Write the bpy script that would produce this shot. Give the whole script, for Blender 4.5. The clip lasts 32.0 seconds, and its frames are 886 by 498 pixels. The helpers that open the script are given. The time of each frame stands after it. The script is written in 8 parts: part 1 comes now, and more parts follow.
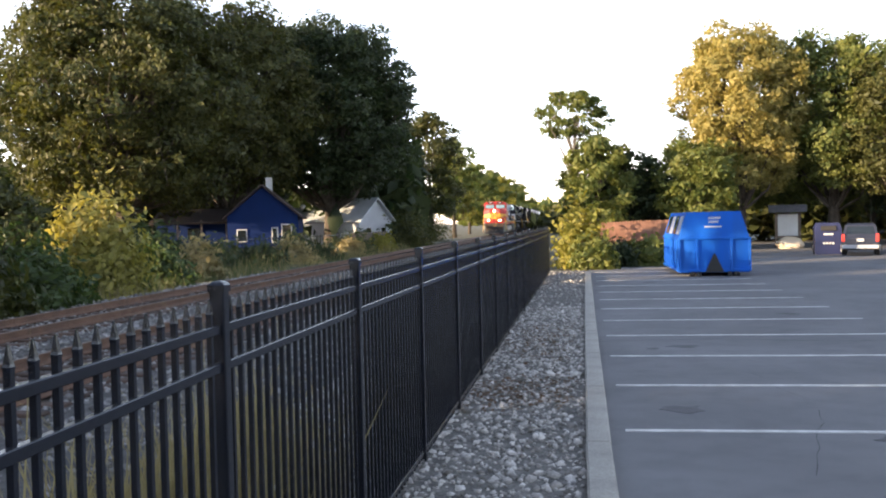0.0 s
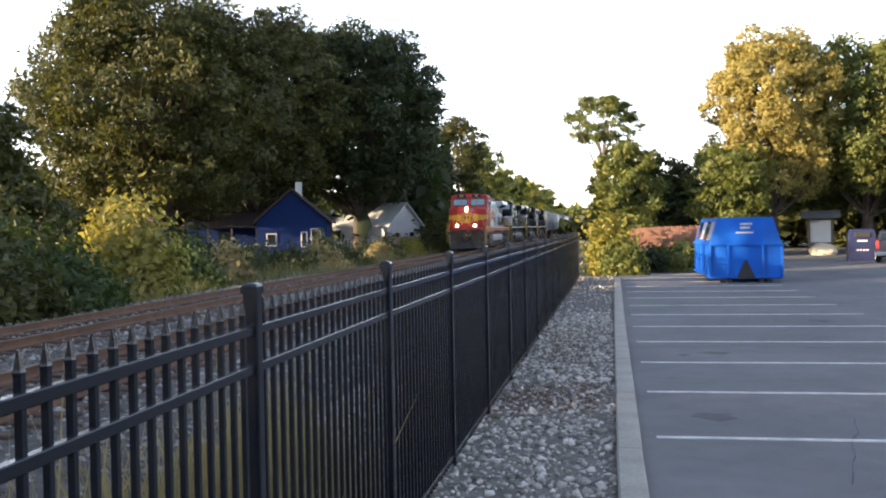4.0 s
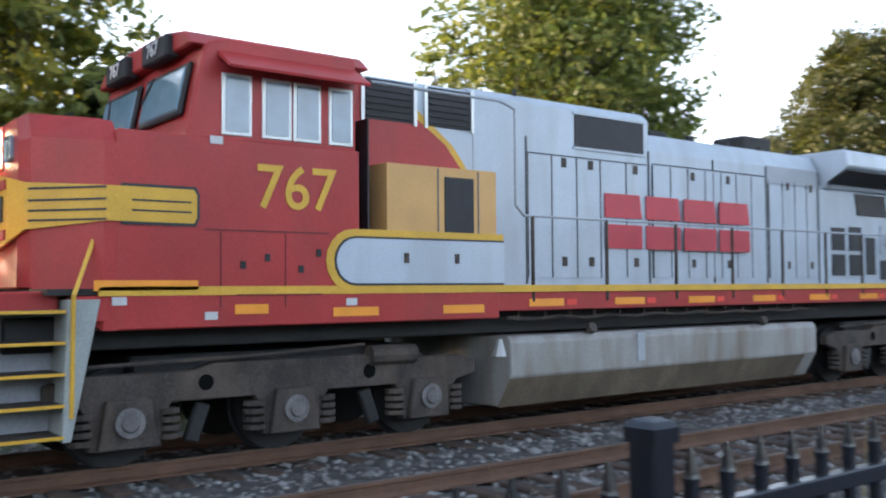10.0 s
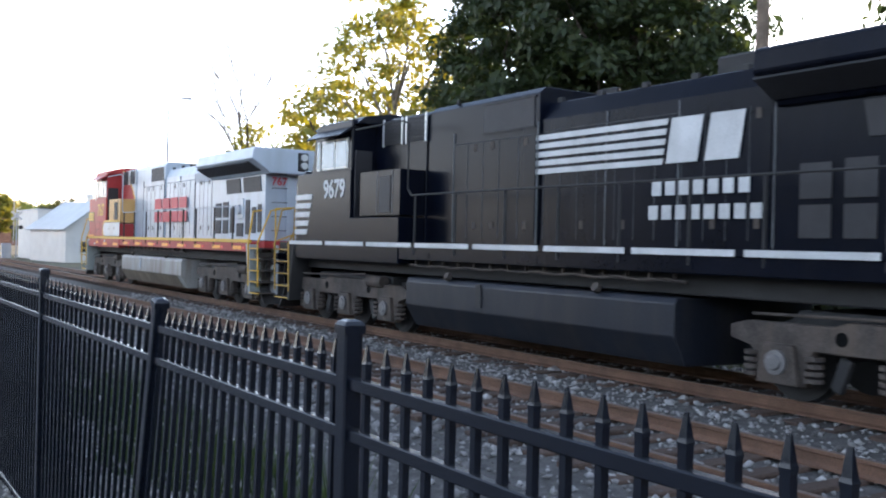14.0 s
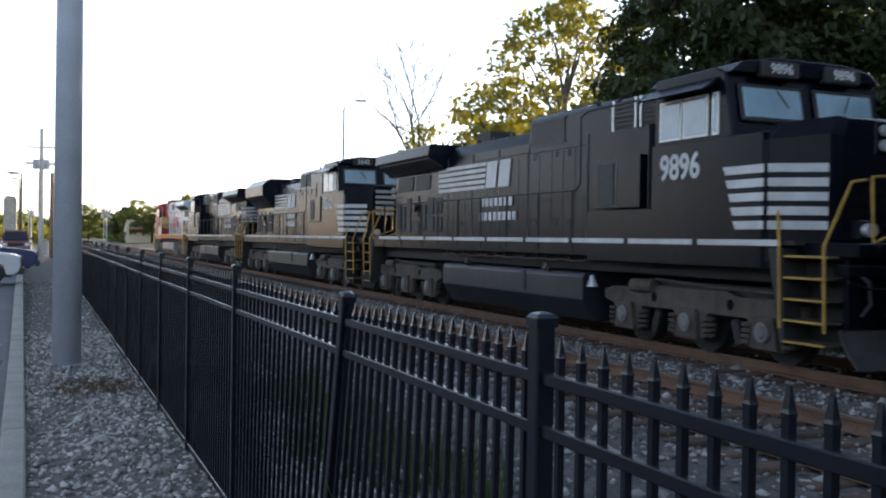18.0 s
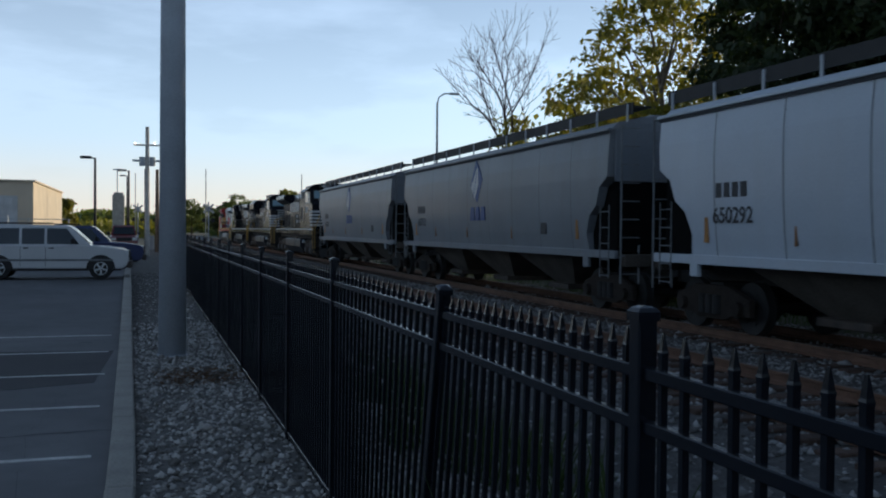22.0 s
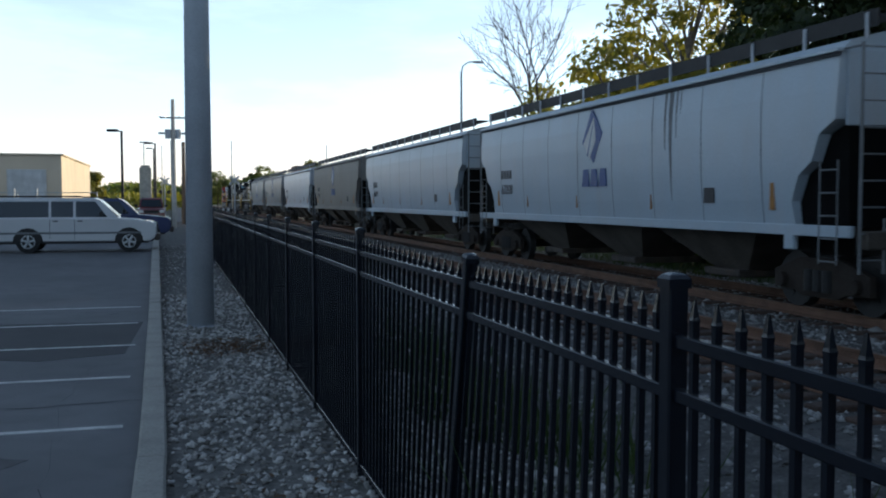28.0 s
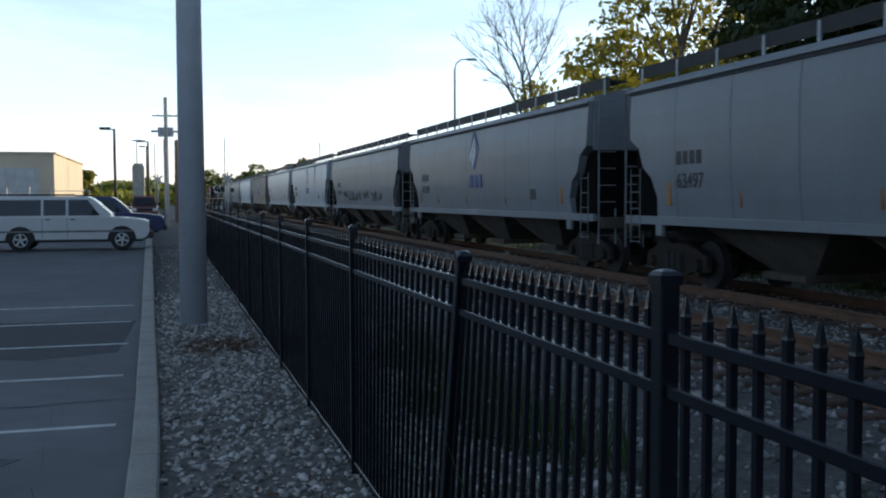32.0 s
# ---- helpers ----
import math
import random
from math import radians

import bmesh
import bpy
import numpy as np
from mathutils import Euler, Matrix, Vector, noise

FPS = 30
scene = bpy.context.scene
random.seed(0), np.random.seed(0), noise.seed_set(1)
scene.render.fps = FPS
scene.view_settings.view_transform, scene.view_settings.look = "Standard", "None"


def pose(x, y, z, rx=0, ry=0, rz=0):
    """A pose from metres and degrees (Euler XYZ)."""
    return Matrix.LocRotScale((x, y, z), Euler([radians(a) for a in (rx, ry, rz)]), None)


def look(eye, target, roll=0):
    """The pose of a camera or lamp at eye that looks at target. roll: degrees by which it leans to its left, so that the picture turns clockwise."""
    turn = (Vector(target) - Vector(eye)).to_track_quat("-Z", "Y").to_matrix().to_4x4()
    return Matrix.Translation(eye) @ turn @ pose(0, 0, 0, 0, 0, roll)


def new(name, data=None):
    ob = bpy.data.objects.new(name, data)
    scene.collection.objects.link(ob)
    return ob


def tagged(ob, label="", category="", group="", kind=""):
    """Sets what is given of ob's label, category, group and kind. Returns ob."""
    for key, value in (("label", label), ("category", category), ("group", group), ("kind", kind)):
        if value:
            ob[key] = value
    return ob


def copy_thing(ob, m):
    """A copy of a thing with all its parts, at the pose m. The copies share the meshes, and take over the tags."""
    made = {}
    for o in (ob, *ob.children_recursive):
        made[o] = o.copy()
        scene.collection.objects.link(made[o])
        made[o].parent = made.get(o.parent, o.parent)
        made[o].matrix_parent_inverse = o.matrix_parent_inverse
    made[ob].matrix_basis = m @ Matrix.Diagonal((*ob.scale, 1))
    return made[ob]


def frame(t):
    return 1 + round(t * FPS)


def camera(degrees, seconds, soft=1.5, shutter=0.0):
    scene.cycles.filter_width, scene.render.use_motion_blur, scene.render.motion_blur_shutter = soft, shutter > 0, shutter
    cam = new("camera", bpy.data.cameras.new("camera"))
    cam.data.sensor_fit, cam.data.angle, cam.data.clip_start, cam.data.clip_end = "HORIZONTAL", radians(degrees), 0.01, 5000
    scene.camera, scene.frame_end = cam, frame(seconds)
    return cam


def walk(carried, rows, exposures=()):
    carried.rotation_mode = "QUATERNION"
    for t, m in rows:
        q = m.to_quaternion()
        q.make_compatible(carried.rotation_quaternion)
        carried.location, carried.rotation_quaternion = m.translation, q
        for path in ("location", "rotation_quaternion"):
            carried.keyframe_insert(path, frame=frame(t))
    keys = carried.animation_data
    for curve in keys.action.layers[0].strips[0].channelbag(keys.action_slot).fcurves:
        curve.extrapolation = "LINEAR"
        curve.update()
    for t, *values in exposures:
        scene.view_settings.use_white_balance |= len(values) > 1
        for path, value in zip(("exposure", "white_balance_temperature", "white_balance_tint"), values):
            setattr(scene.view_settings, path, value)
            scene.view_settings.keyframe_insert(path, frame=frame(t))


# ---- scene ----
# The train's place along the track: the leading headlight's y at each second
TRAIN = [(0, 129.0), (1, 115.4), (2, 101.9), (3, 88.5), (4, 75.2), (5, 62.1), (6, 49.3), (7, 37.1), (8, 25.3), (9, 13.66),
         (10, 2.1), (11, -9.1), (12, -19.85), (13, -31.7), (14, -43.1), (15, -54.6), (16, -66.3), (17, -78.1), (18, -90.0),
         (19, -101.9), (20, -113.2), (21, -124.6), (22, -135.9), (23, -147.1), (24, -158.1), (25, -169.6), (26, -181.1),
         (27, -192.6), (28, -204.4), (29, -215.9), (30, -227.2), (31, -238.5), (32, -250.1)]
cam = camera(50.2, 32.0, soft=2.0, shutter=0.15)
PATH = [
    (0, pose(0.182, -0.179, 2.025, 88.43, 1.33, 7.94)),
    (0.5, pose(0.174, -0.176, 2.022, 88.46, 1.43, 8.16)),
    (1, pose(0.176, -0.177, 2.026, 88.49, 1.39, 8.52)),
    (1.5, pose(0.173, -0.177, 2.021, 88.55, 1.57, 8.78)),
    (2, pose(0.174, -0.176, 2.021, 88.58, 1.54, 8.88)),
    (2.5, pose(0.175, -0.175, 2.013, 88.66, 1.41, 8.96)),
    (3, pose(0.173, -0.177, 2.018, 88.65, 1.08, 9.08)),
    (3.5, pose(0.164, -0.169, 2.015, 88.76, 1.07, 9.39)),
    (5.5, pose(0.151, -0.153, 2.015, 88.66, 0.59, 10.58)),
    (6, pose(0.131, -0.139, 2.020, 88.62, 0.35, 11.14)),
    (6.5, pose(0.134, -0.163, 2.013, 88.87, 0.46, 11.65)),
    (7, pose(0.130, -0.164, 2.008, 89.01, 0.45, 12.46)),
    (7.5, pose(0.122, -0.155, 2.007, 89.10, 0.43, 13.27)),
    (8, pose(0.120, -0.169, 2.014, 89.71, 0.71, 15.73)),
    (8.5, pose(0.117, -0.181, 2.015, 90.45, 0.70, 20.04)),
    (9, pose(0.100, -0.190, 2.045, 90.75, 0.20, 25.77)),
    (9.5, pose(0.020, -0.170, 2.050, 91.30, 0.50, 35.27)),
    (10, pose(-0.090, -0.230, 2.049, 92.40, 0.40, 52.72)),
    (10.2, pose(-0.130, -0.310, 2.049, 92.60, 0.40, 62.59)),
    (10.5, pose(-0.180, -0.440, 2.049, 93.60, 0.30, 75.08)),
    (10.8, pose(-0.200, -0.540, 2.048, 93.70, -0.20, 88.06)),
    (11.1, pose(-0.200, -0.660, 2.048, 93.30, -0.60, 99.85)),
    (11.4, pose(-0.110, -0.800, 2.048, 91.80, -1.00, 109.80)),
    (11.7, pose(0.000, -0.850, 2.047, 90.75, -1.05, 120.45)),
    (12, pose(0.084, -0.905, 2.047, 89.80, -1.35, 128.55)),
    (12.3, pose(0.114, -0.800, 2.047, 89.75, -1.10, 134.29)),
    (12.6, pose(0.117, -0.800, 2.046, 90.00, -1.20, 139.32)),
    (13, pose(0.121, -0.870, 2.046, 89.90, -1.40, 143.20)),
    (13.5, pose(0.126, -0.965, 2.045, 90.00, -1.50, 143.44)),
    (14, pose(0.131, -1.060, 2.045, 89.80, -1.40, 146.81)),
    (14.5, pose(0.136, -1.111, 2.044, 89.60, -1.15, 150.88)),
    (15, pose(0.142, -1.164, 2.043, 89.38, -0.85, 152.83)),
    (15.5, pose(0.149, -1.159, 2.038, 89.37, -0.92, 154.10)),
    (17.5, pose(0.157, -1.160, 2.023, 89.42, -0.78, 156.58)),
    (18, pose(0.152, -1.164, 2.025, 89.40, -0.84, 157.04)),
    (18.5, pose(0.159, -1.169, 2.026, 89.42, -1.01, 157.51)),
    (19, pose(0.170, -1.160, 2.027, 89.49, -1.05, 157.82)),
    (19.5, pose(0.168, -1.164, 2.027, 89.71, -0.77, 158.61)),
    (20, pose(0.164, -1.160, 2.030, 89.98, -0.52, 159.84)),
    (20.5, pose(0.168, -1.157, 2.033, 89.97, -0.47, 160.82)),
    (21, pose(0.172, -1.168, 2.028, 89.86, -0.62, 161.55)),
    (21.5, pose(0.167, -1.179, 2.026, 89.40, -0.59, 162.22)),
    (22, pose(0.161, -1.181, 2.027, 88.88, -0.48, 162.70)),
    (22.5, pose(0.164, -1.179, 2.025, 88.47, -0.42, 163.03)),
    (23, pose(0.163, -1.181, 2.027, 88.24, -0.36, 163.33)),
    (23.5, pose(0.170, -1.183, 2.024, 88.06, -0.51, 163.57)),
    (24, pose(0.184, -1.180, 2.024, 87.85, -0.57, 163.96)),
    (24.5, pose(0.179, -1.197, 2.020, 87.66, -0.53, 164.22)),
    (25, pose(0.162, -1.210, 2.020, 87.47, -0.29, 164.19)),
    (25.5, pose(0.153, -1.210, 2.021, 87.36, -0.16, 164.20)),
    (27.5, pose(0.154, -1.220, 2.019, 87.14, 0.07, 164.28)),
    (28, pose(0.156, -1.213, 2.021, 87.04, 0.07, 164.22)),
    (28.5, pose(0.162, -1.198, 2.020, 86.98, 0.11, 164.21)),
    (29, pose(0.154, -1.217, 2.021, 86.94, 0.18, 164.26)),
    (29.5, pose(0.157, -1.213, 2.021, 86.94, 0.16, 164.21)),
    (30, pose(0.157, -1.222, 2.018, 86.89, 0.15, 164.12)),
    (30.5, pose(0.155, -1.215, 2.019, 86.84, 0.19, 164.06)),
    (31, pose(0.155, -1.211, 2.020, 86.79, 0.18, 164.06)),
    (31.5, pose(0.147, -1.219, 2.021, 86.82, 0.31, 164.00)),
    (32, pose(0.149, -1.213, 2.020, 86.89, 0.21, 163.84)),
]
EXPOSURES = [(0, 1.86, 6020, 18), (7, 1.80, 6020, 18), (8.5, 1.62, 5960, 17), (9, 1.70, 5920, 16), (10, 2.04, 5860, 14), (12, 2.10, 5780, 14), (13.3, 2.12, 5780, 16), (14, 2.14, 5780, 16), (15, 1.82, 5780, 16), (18, 1.32, 5760, 14),
             (19, 0.74, 5600, 12), (20, 0.02, 5500, 11), (21, -0.30, 5200, 9), (23, -0.34, 5150, 9), (24, -0.28, 5100, 9), (25, 0.14, 5120, 8), (28, 0.25, 5200, 7), (32, 0.25, 5200, 7)]
walk(cam, PATH, EXPOSURES)

# ---- light ----
SUN_TO = Vector((-0.868, -0.478, 0.150)).normalized()
world = bpy.data.worlds.new("world")
scene.world = world
world.use_nodes = True
wn, wl = world.node_tree.nodes, world.node_tree.links
wn.clear()
w_out, w_bg, w_sky = wn.new("ShaderNodeOutputWorld"), wn.new("ShaderNodeBackground"), wn.new("ShaderNodeTexSky")
w_sky.sky_type, w_sky.sun_disc = "NISHITA", False
w_sky.sun_elevation = math.asin(SUN_TO.z)
w_sky.sun_rotation = math.atan2(SUN_TO.x, SUN_TO.y)
w_sky.air_density, w_sky.dust_density, w_sky.ozone_density = 1.0, 0.5, 1.5
# thin high cloud
w_co, w_map, w_noise, w_ramp, w_mix = (wn.new("ShaderNodeTexCoord"), wn.new("ShaderNodeMapping"), wn.new("ShaderNodeTexNoise"),
                                       wn.new("ShaderNodeValToRGB"), wn.new("ShaderNodeMixRGB"))
w_map.inputs["Scale"].default_value = (1.2, 1.6, 5.0)
w_map.inputs["Rotation"].default_value = (0.2, 0.15, 0.5)
w_noise.inputs["Scale"].default_value, w_noise.inputs["Detail"].default_value = 2.2, 7.0
w_noise.inputs["Roughness"].default_value = 0.55
w_ramp.color_ramp.elements[0].position, w_ramp.color_ramp.elements[1].position = 0.42, 0.75
w_mix.blend_type = "ADD"
w_mix.inputs[2].default_value = (8.8, 9.0, 9.0, 1)
w_half = wn.new("ShaderNodeMath")
w_half.operation, w_half.inputs[1].default_value = "MULTIPLY", 0.55
wl.new(w_co.outputs["Generated"], w_map.inputs["Vector"])
wl.new(w_map.outputs["Vector"], w_noise.inputs["Vector"])
wl.new(w_noise.outputs["Fac"], w_ramp.inputs["Fac"])
wl.new(w_ramp.outputs["Color"], w_half.inputs[0])
# the cloud sheet and haze thicken towards the horizon
w_sep, w_low, w_sum = wn.new("ShaderNodeSeparateXYZ"), wn.new("ShaderNodeMapRange"), wn.new("ShaderNodeMath")
w_low.interpolation_type = "SMOOTHSTEP"
for key, val in (("From Min", 0.0), ("From Max", 0.55), ("To Min", 1.0), ("To Max", 0.0)):
    w_low.inputs[key].default_value = val
w_sum.operation, w_sum.use_clamp = "ADD", True
wl.new(w_co.outputs["Generated"], w_sep.inputs[0])
wl.new(w_sep.outputs["Z"], w_low.inputs["Value"])
wl.new(w_low.outputs["Result"], w_sum.inputs[1])
wl.new(w_half.outputs[0], w_sum.inputs[0])
wl.new(w_sum.outputs[0], w_mix.inputs[0])
wl.new(w_sky.outputs["Color"], w_mix.inputs[1])
w_band, w_warm = wn.new("ShaderNodeMapRange"), wn.new("ShaderNodeMixRGB")
w_band.interpolation_type = "SMOOTHSTEP"
for key, val in (("From Min", 0.0), ("From Max", 0.10), ("To Min", 0.60), ("To Max", 0.0)):
    w_band.inputs[key].default_value = val
w_warm.inputs[2].default_value = (17.0, 12.6, 7.6, 1)
wl.new(w_sep.outputs["Z"], w_band.inputs["Value"])
wl.new(w_band.outputs["Result"], w_warm.inputs[0])
wl.new(w_mix.outputs["Color"], w_warm.inputs[1])
wl.new(w_warm.outputs["Color"], w_bg.inputs["Color"])
wl.new(w_bg.outputs["Background"], w_out.inputs["Surface"])
w_bg.inputs["Strength"].default_value = 0.08
sun_data = bpy.data.lights.new("sun", "SUN")
sun_data.energy, sun_data.angle, sun_data.color = 5.0, radians(0.6), (1.0, 0.74, 0.42)
sun = new("sun", sun_data)
sun.matrix_world = look(SUN_TO * 100, (0, 0, 0))

# ---- materials ----
def mat(name, col, rough=0.7, metal=0.0, var=0.25, scale=3.0, fine=40.0, bump=0.15, col2=None, rnd=0.0, spec=0.5, dirt=None, dirt_amt=0.0, coat=0.0, trans=0.0):
    """A painted or natural surface: two scales of variation, bump and optional dirt."""
    m = bpy.data.materials.new(name)
    m.use_nodes = True
    nt = m.node_tree
    n, l = nt.nodes, nt.links
    b = n["Principled BSDF"]
    b.inputs["Roughness"].default_value, b.inputs["Metallic"].default_value = rough, metal
    b.inputs["Specular IOR Level"].default_value = spec
    b.inputs["Coat Weight"].default_value = coat
    co = n.new("ShaderNodeTexCoord")
    big, small = n.new("ShaderNodeTexNoise"), n.new("ShaderNodeTexNoise")
    for node, s, d in ((big, scale, 5.0), (small, fine, 3.0)):
        node.inputs["Scale"].default_value, node.inputs["Detail"].default_value = s, d
        l.new(co.outputs["Object"], node.inputs["Vector"])
    lo, hi = n.new("ShaderNodeValToRGB"), n.new("ShaderNodeMixRGB")
    c2 = col2 or tuple(c * (1 - var) for c in col)
    lo.color_ramp.elements[0].position, lo.color_ramp.elements[1].position = 0.35, 0.65
    lo.color_ramp.elements[0].color, lo.color_ramp.elements[1].color = (*c2, 1), (*col, 1)
    l.new(big.outputs["Fac"], lo.inputs["Fac"])
    hi.blend_type = "OVERLAY"
    hi.inputs[0].default_value = min(1.0, var * 1.6)
    l.new(lo.outputs["Color"], hi.inputs[1])
    l.new(small.outputs["Fac"], hi.inputs[2])
    last = hi.outputs["Color"]
    if rnd:
        info, mul, add = n.new("ShaderNodeObjectInfo"), n.new("ShaderNodeMath"), n.new("ShaderNodeHueSaturation")
        mul.operation = "MULTIPLY_ADD"
        mul.inputs[1].default_value, mul.inputs[2].default_value = rnd, 1 - rnd / 2
        l.new(info.outputs["Random"], mul.inputs[0])
        l.new(mul.outputs[0], add.inputs["Value"])
        l.new(last, add.inputs["Color"])
        last = add.outputs["Color"]
    if dirt:
        dn, dr, dm = n.new("ShaderNodeTexNoise"), n.new("ShaderNodeValToRGB"), n.new("ShaderNodeMixRGB")
        mp = n.new("ShaderNodeMapping")
        mp.inputs["Scale"].default_value = (1.0, 1.0, 0.18)
        dn.inputs["Scale"].default_value, dn.inputs["Detail"].default_value = 2.3, 6.0
        dr.color_ramp.elements[0].position, dr.color_ramp.elements[1].position = 0.45, 0.75
        mu = n.new("ShaderNodeMath")
        mu.operation, mu.inputs[1].default_value = "MULTIPLY", dirt_amt
        l.new(co.outputs["Object"], mp.inputs["Vector"])
        l.new(mp.outputs["Vector"], dn.inputs["Vector"])
        l.new(dn.outputs["Fac"], dr.inputs["Fac"])
        l.new(dr.outputs["Color"], mu.inputs[0])
        l.new(mu.outputs[0], dm.inputs[0])
        l.new(last, dm.inputs[1])
        dm.inputs[2].default_value = (*dirt, 1)
        last = dm.outputs["Color"]
    l.new(last, b.inputs["Base Color"])
    if bump:
        bp = n.new("ShaderNodeBump")
        bp.inputs["Strength"].default_value, bp.inputs["Distance"].default_value = bump, 0.02
        l.new(small.outputs["Fac"], bp.inputs["Height"])
        l.new(bp.outputs["Normal"], b.inputs["Normal"])
    return m


def leaf_mat(name, col, col2, rnd=0.3):
    """Leaves: varied from leaf to leaf, a little light passes through."""
    m = bpy.data.materials.new(name)
    m.use_nodes = True
    nt = m.node_tree
    n, l = nt.nodes, nt.links
    b = n["Principled BSDF"]
    b.inputs["Roughness"].default_value = 0.55
    b.inputs["Specular IOR Level"].default_value = 0.35
    geo, ramp = n.new("ShaderNodeNewGeometry"), n.new("ShaderNodeValToRGB")
    ramp.color_ramp.elements[0].color, ramp.color_ramp.elements[1].color = (*col, 1), (*col2, 1)
    ramp.color_ramp.elements[0].position, ramp.color_ramp.elements[1].position = 0.1, 0.95
    co, big, mx = n.new("ShaderNodeTexCoord"), n.new("ShaderNodeTexNoise"), n.new("ShaderNodeMath")
    big.inputs["Scale"].default_value = 0.35
    l.new(co.outputs["Object"], big.inputs["Vector"])
    mx.operation = "MULTIPLY_ADD"
    mx.inputs[1].default_value = 0.38
    half = n.new("ShaderNodeMath")
    half.operation, half.inputs[1].default_value = "MULTIPLY", 0.62
    l.new(big.outputs["Fac"], half.inputs[0])
    l.new(geo.outputs["Random Per Island"], mx.inputs[0])
    l.new(half.outputs[0], mx.inputs[2])
    l.new(mx.outputs[0], ramp.inputs["Fac"])
    l.new(ramp.outputs["Color"], b.inputs["Base Color"])
    tr, ms, out = n.new("ShaderNodeBsdfTranslucent"), n.new("ShaderNodeMixShader"), n["Material Output"]
    br = n.new("ShaderNodeHueSaturation")
    br.inputs["Saturation"].default_value, br.inputs["Value"].default_value = 1.15, 1.6
    l.new(ramp.outputs["Color"], br.inputs["Color"])
    l.new(br.outputs["Color"], tr.inputs["Color"])
    ms.inputs[0].default_value = 0.35
    l.new(b.outputs[0], ms.inputs[1])
    l.new(tr.outputs[0], ms.inputs[2])
    l.new(ms.outputs[0], out.inputs["Surface"])
    return m


def glow_mat(name, col, strength):
    m = bpy.data.materials.new(name)
    m.use_nodes = True
    b = m.node_tree.nodes["Principled BSDF"]
    b.inputs["Base Color"].default_value = (*col, 1)
    b.inputs["Emission Color"].default_value, b.inputs["Emission Strength"].default_value = (*col, 1), strength
    return m


def stone_mat(name, dark, light):
    """Broken stone, each lump of its own shade."""
    m = bpy.data.materials.new(name)
    m.use_nodes = True
    n, l = m.node_tree.nodes, m.node_tree.links
    b = n["Principled BSDF"]
    b.inputs["Roughness"].default_value = 0.9
    geo, ramp, noi, mixc, co = (n.new("ShaderNodeNewGeometry"), n.new("ShaderNodeValToRGB"), n.new("ShaderNodeTexNoise"),
                                n.new("ShaderNodeMixRGB"), n.new("ShaderNodeTexCoord"))
    ramp.color_ramp.elements[0].color, ramp.color_ramp.elements[1].color = (*dark, 1), (*light, 1)
    noi.inputs["Scale"].default_value, noi.inputs["Detail"].default_value = 45.0, 4.0
    l.new(co.outputs["Object"], noi.inputs["Vector"])
    l.new(geo.outputs["Random Per Island"], ramp.inputs["Fac"])
    mixc.blend_type, mixc.inputs[0].default_value = "OVERLAY", 0.5
    l.new(ramp.outputs["Color"], mixc.inputs[1])
    l.new(noi.outputs["Fac"], mixc.inputs[2])
    l.new(mixc.outputs["Color"], b.inputs["Base Color"])
    return m


M = {}
M["asphalt"] = mat("asphalt", (0.165, 0.165, 0.17), 0.85, var=0.26, scale=0.35, fine=90, bump=0.35, dirt=(0.075, 0.075, 0.078), dirt_amt=0.4)
M["patch"] = mat("asphalt_patch", (0.055, 0.055, 0.06), 0.85, var=0.2, scale=1.2, fine=90, bump=0.35)
M["line"] = mat("line_paint", (0.62, 0.62, 0.60), 0.8, var=0.35, scale=4, fine=60, bump=0.2)
M["concrete"] = mat("kerb_concrete", (0.36, 0.34, 0.30), 0.9, var=0.25, scale=2.0, fine=50, bump=0.3)
M["gravel"] = mat("gravel_bed", (0.17, 0.16, 0.145), 0.95, var=0.5, scale=5, fine=28, bump=0.9)
M["ballast"] = mat("ballast_bed", (0.10, 0.095, 0.09), 0.95, var=0.5, scale=5, fine=25, bump=1.0)
M["soil"] = mat("ground_soil", (0.085, 0.09, 0.05), 0.95, var=0.5, scale=0.3, fine=6, bump=0.6, col2=(0.06, 0.055, 0.035))
M["stone_light"] = stone_mat("white_stone", (0.13, 0.12, 0.105), (0.62, 0.59, 0.55))
M["stone_grey"] = stone_mat("grey_stone", (0.08, 0.075, 0.07), (0.36, 0.35, 0.34))
M["fence"] = mat("fence_black", (0.006, 0.008, 0.014), 0.25, var=0.2, scale=6, fine=120, bump=0.04, spec=0.5)
M["rust_rail"] = mat("rail_rust", (0.16, 0.085, 0.05), 0.75, var=0.35, scale=3, fine=60, bump=0.3)
M["rail_top"] = mat("rail_head", (0.20, 0.15, 0.12), 0.6, metal=0.4, var=0.3, scale=4, fine=60, bump=0.05)
M["tie"] = mat("tie_wood", (0.085, 0.055, 0.04), 0.95, var=0.45, scale=3, fine=30, bump=0.6, rnd=0.5)
M["cap_steel"] = mat("axle_cap_steel", (0.20, 0.19, 0.185), 0.5, metal=0.3, var=0.35, scale=6, fine=60, bump=0.1)
M["steel_dark"] = mat("truck_steel", (0.080, 0.066, 0.057), 0.75, var=0.45, scale=3, fine=40, bump=0.3, spec=0.3, dirt=(0.15, 0.11, 0.08), dirt_amt=0.5)
M["black_steel"] = mat("black_steel", (0.022, 0.021, 0.021), 0.7, var=0.3, scale=3, fine=40, bump=0.2)
M["galv"] = mat("galvanised", (0.40, 0.42, 0.45), 0.6, metal=0.2, var=0.15, scale=1.5, fine=30, bump=0.05)
M["bark"] = mat("bark", (0.085, 0.068, 0.052), 0.95, var=0.5, scale=4, fine=20, bump=0.9)
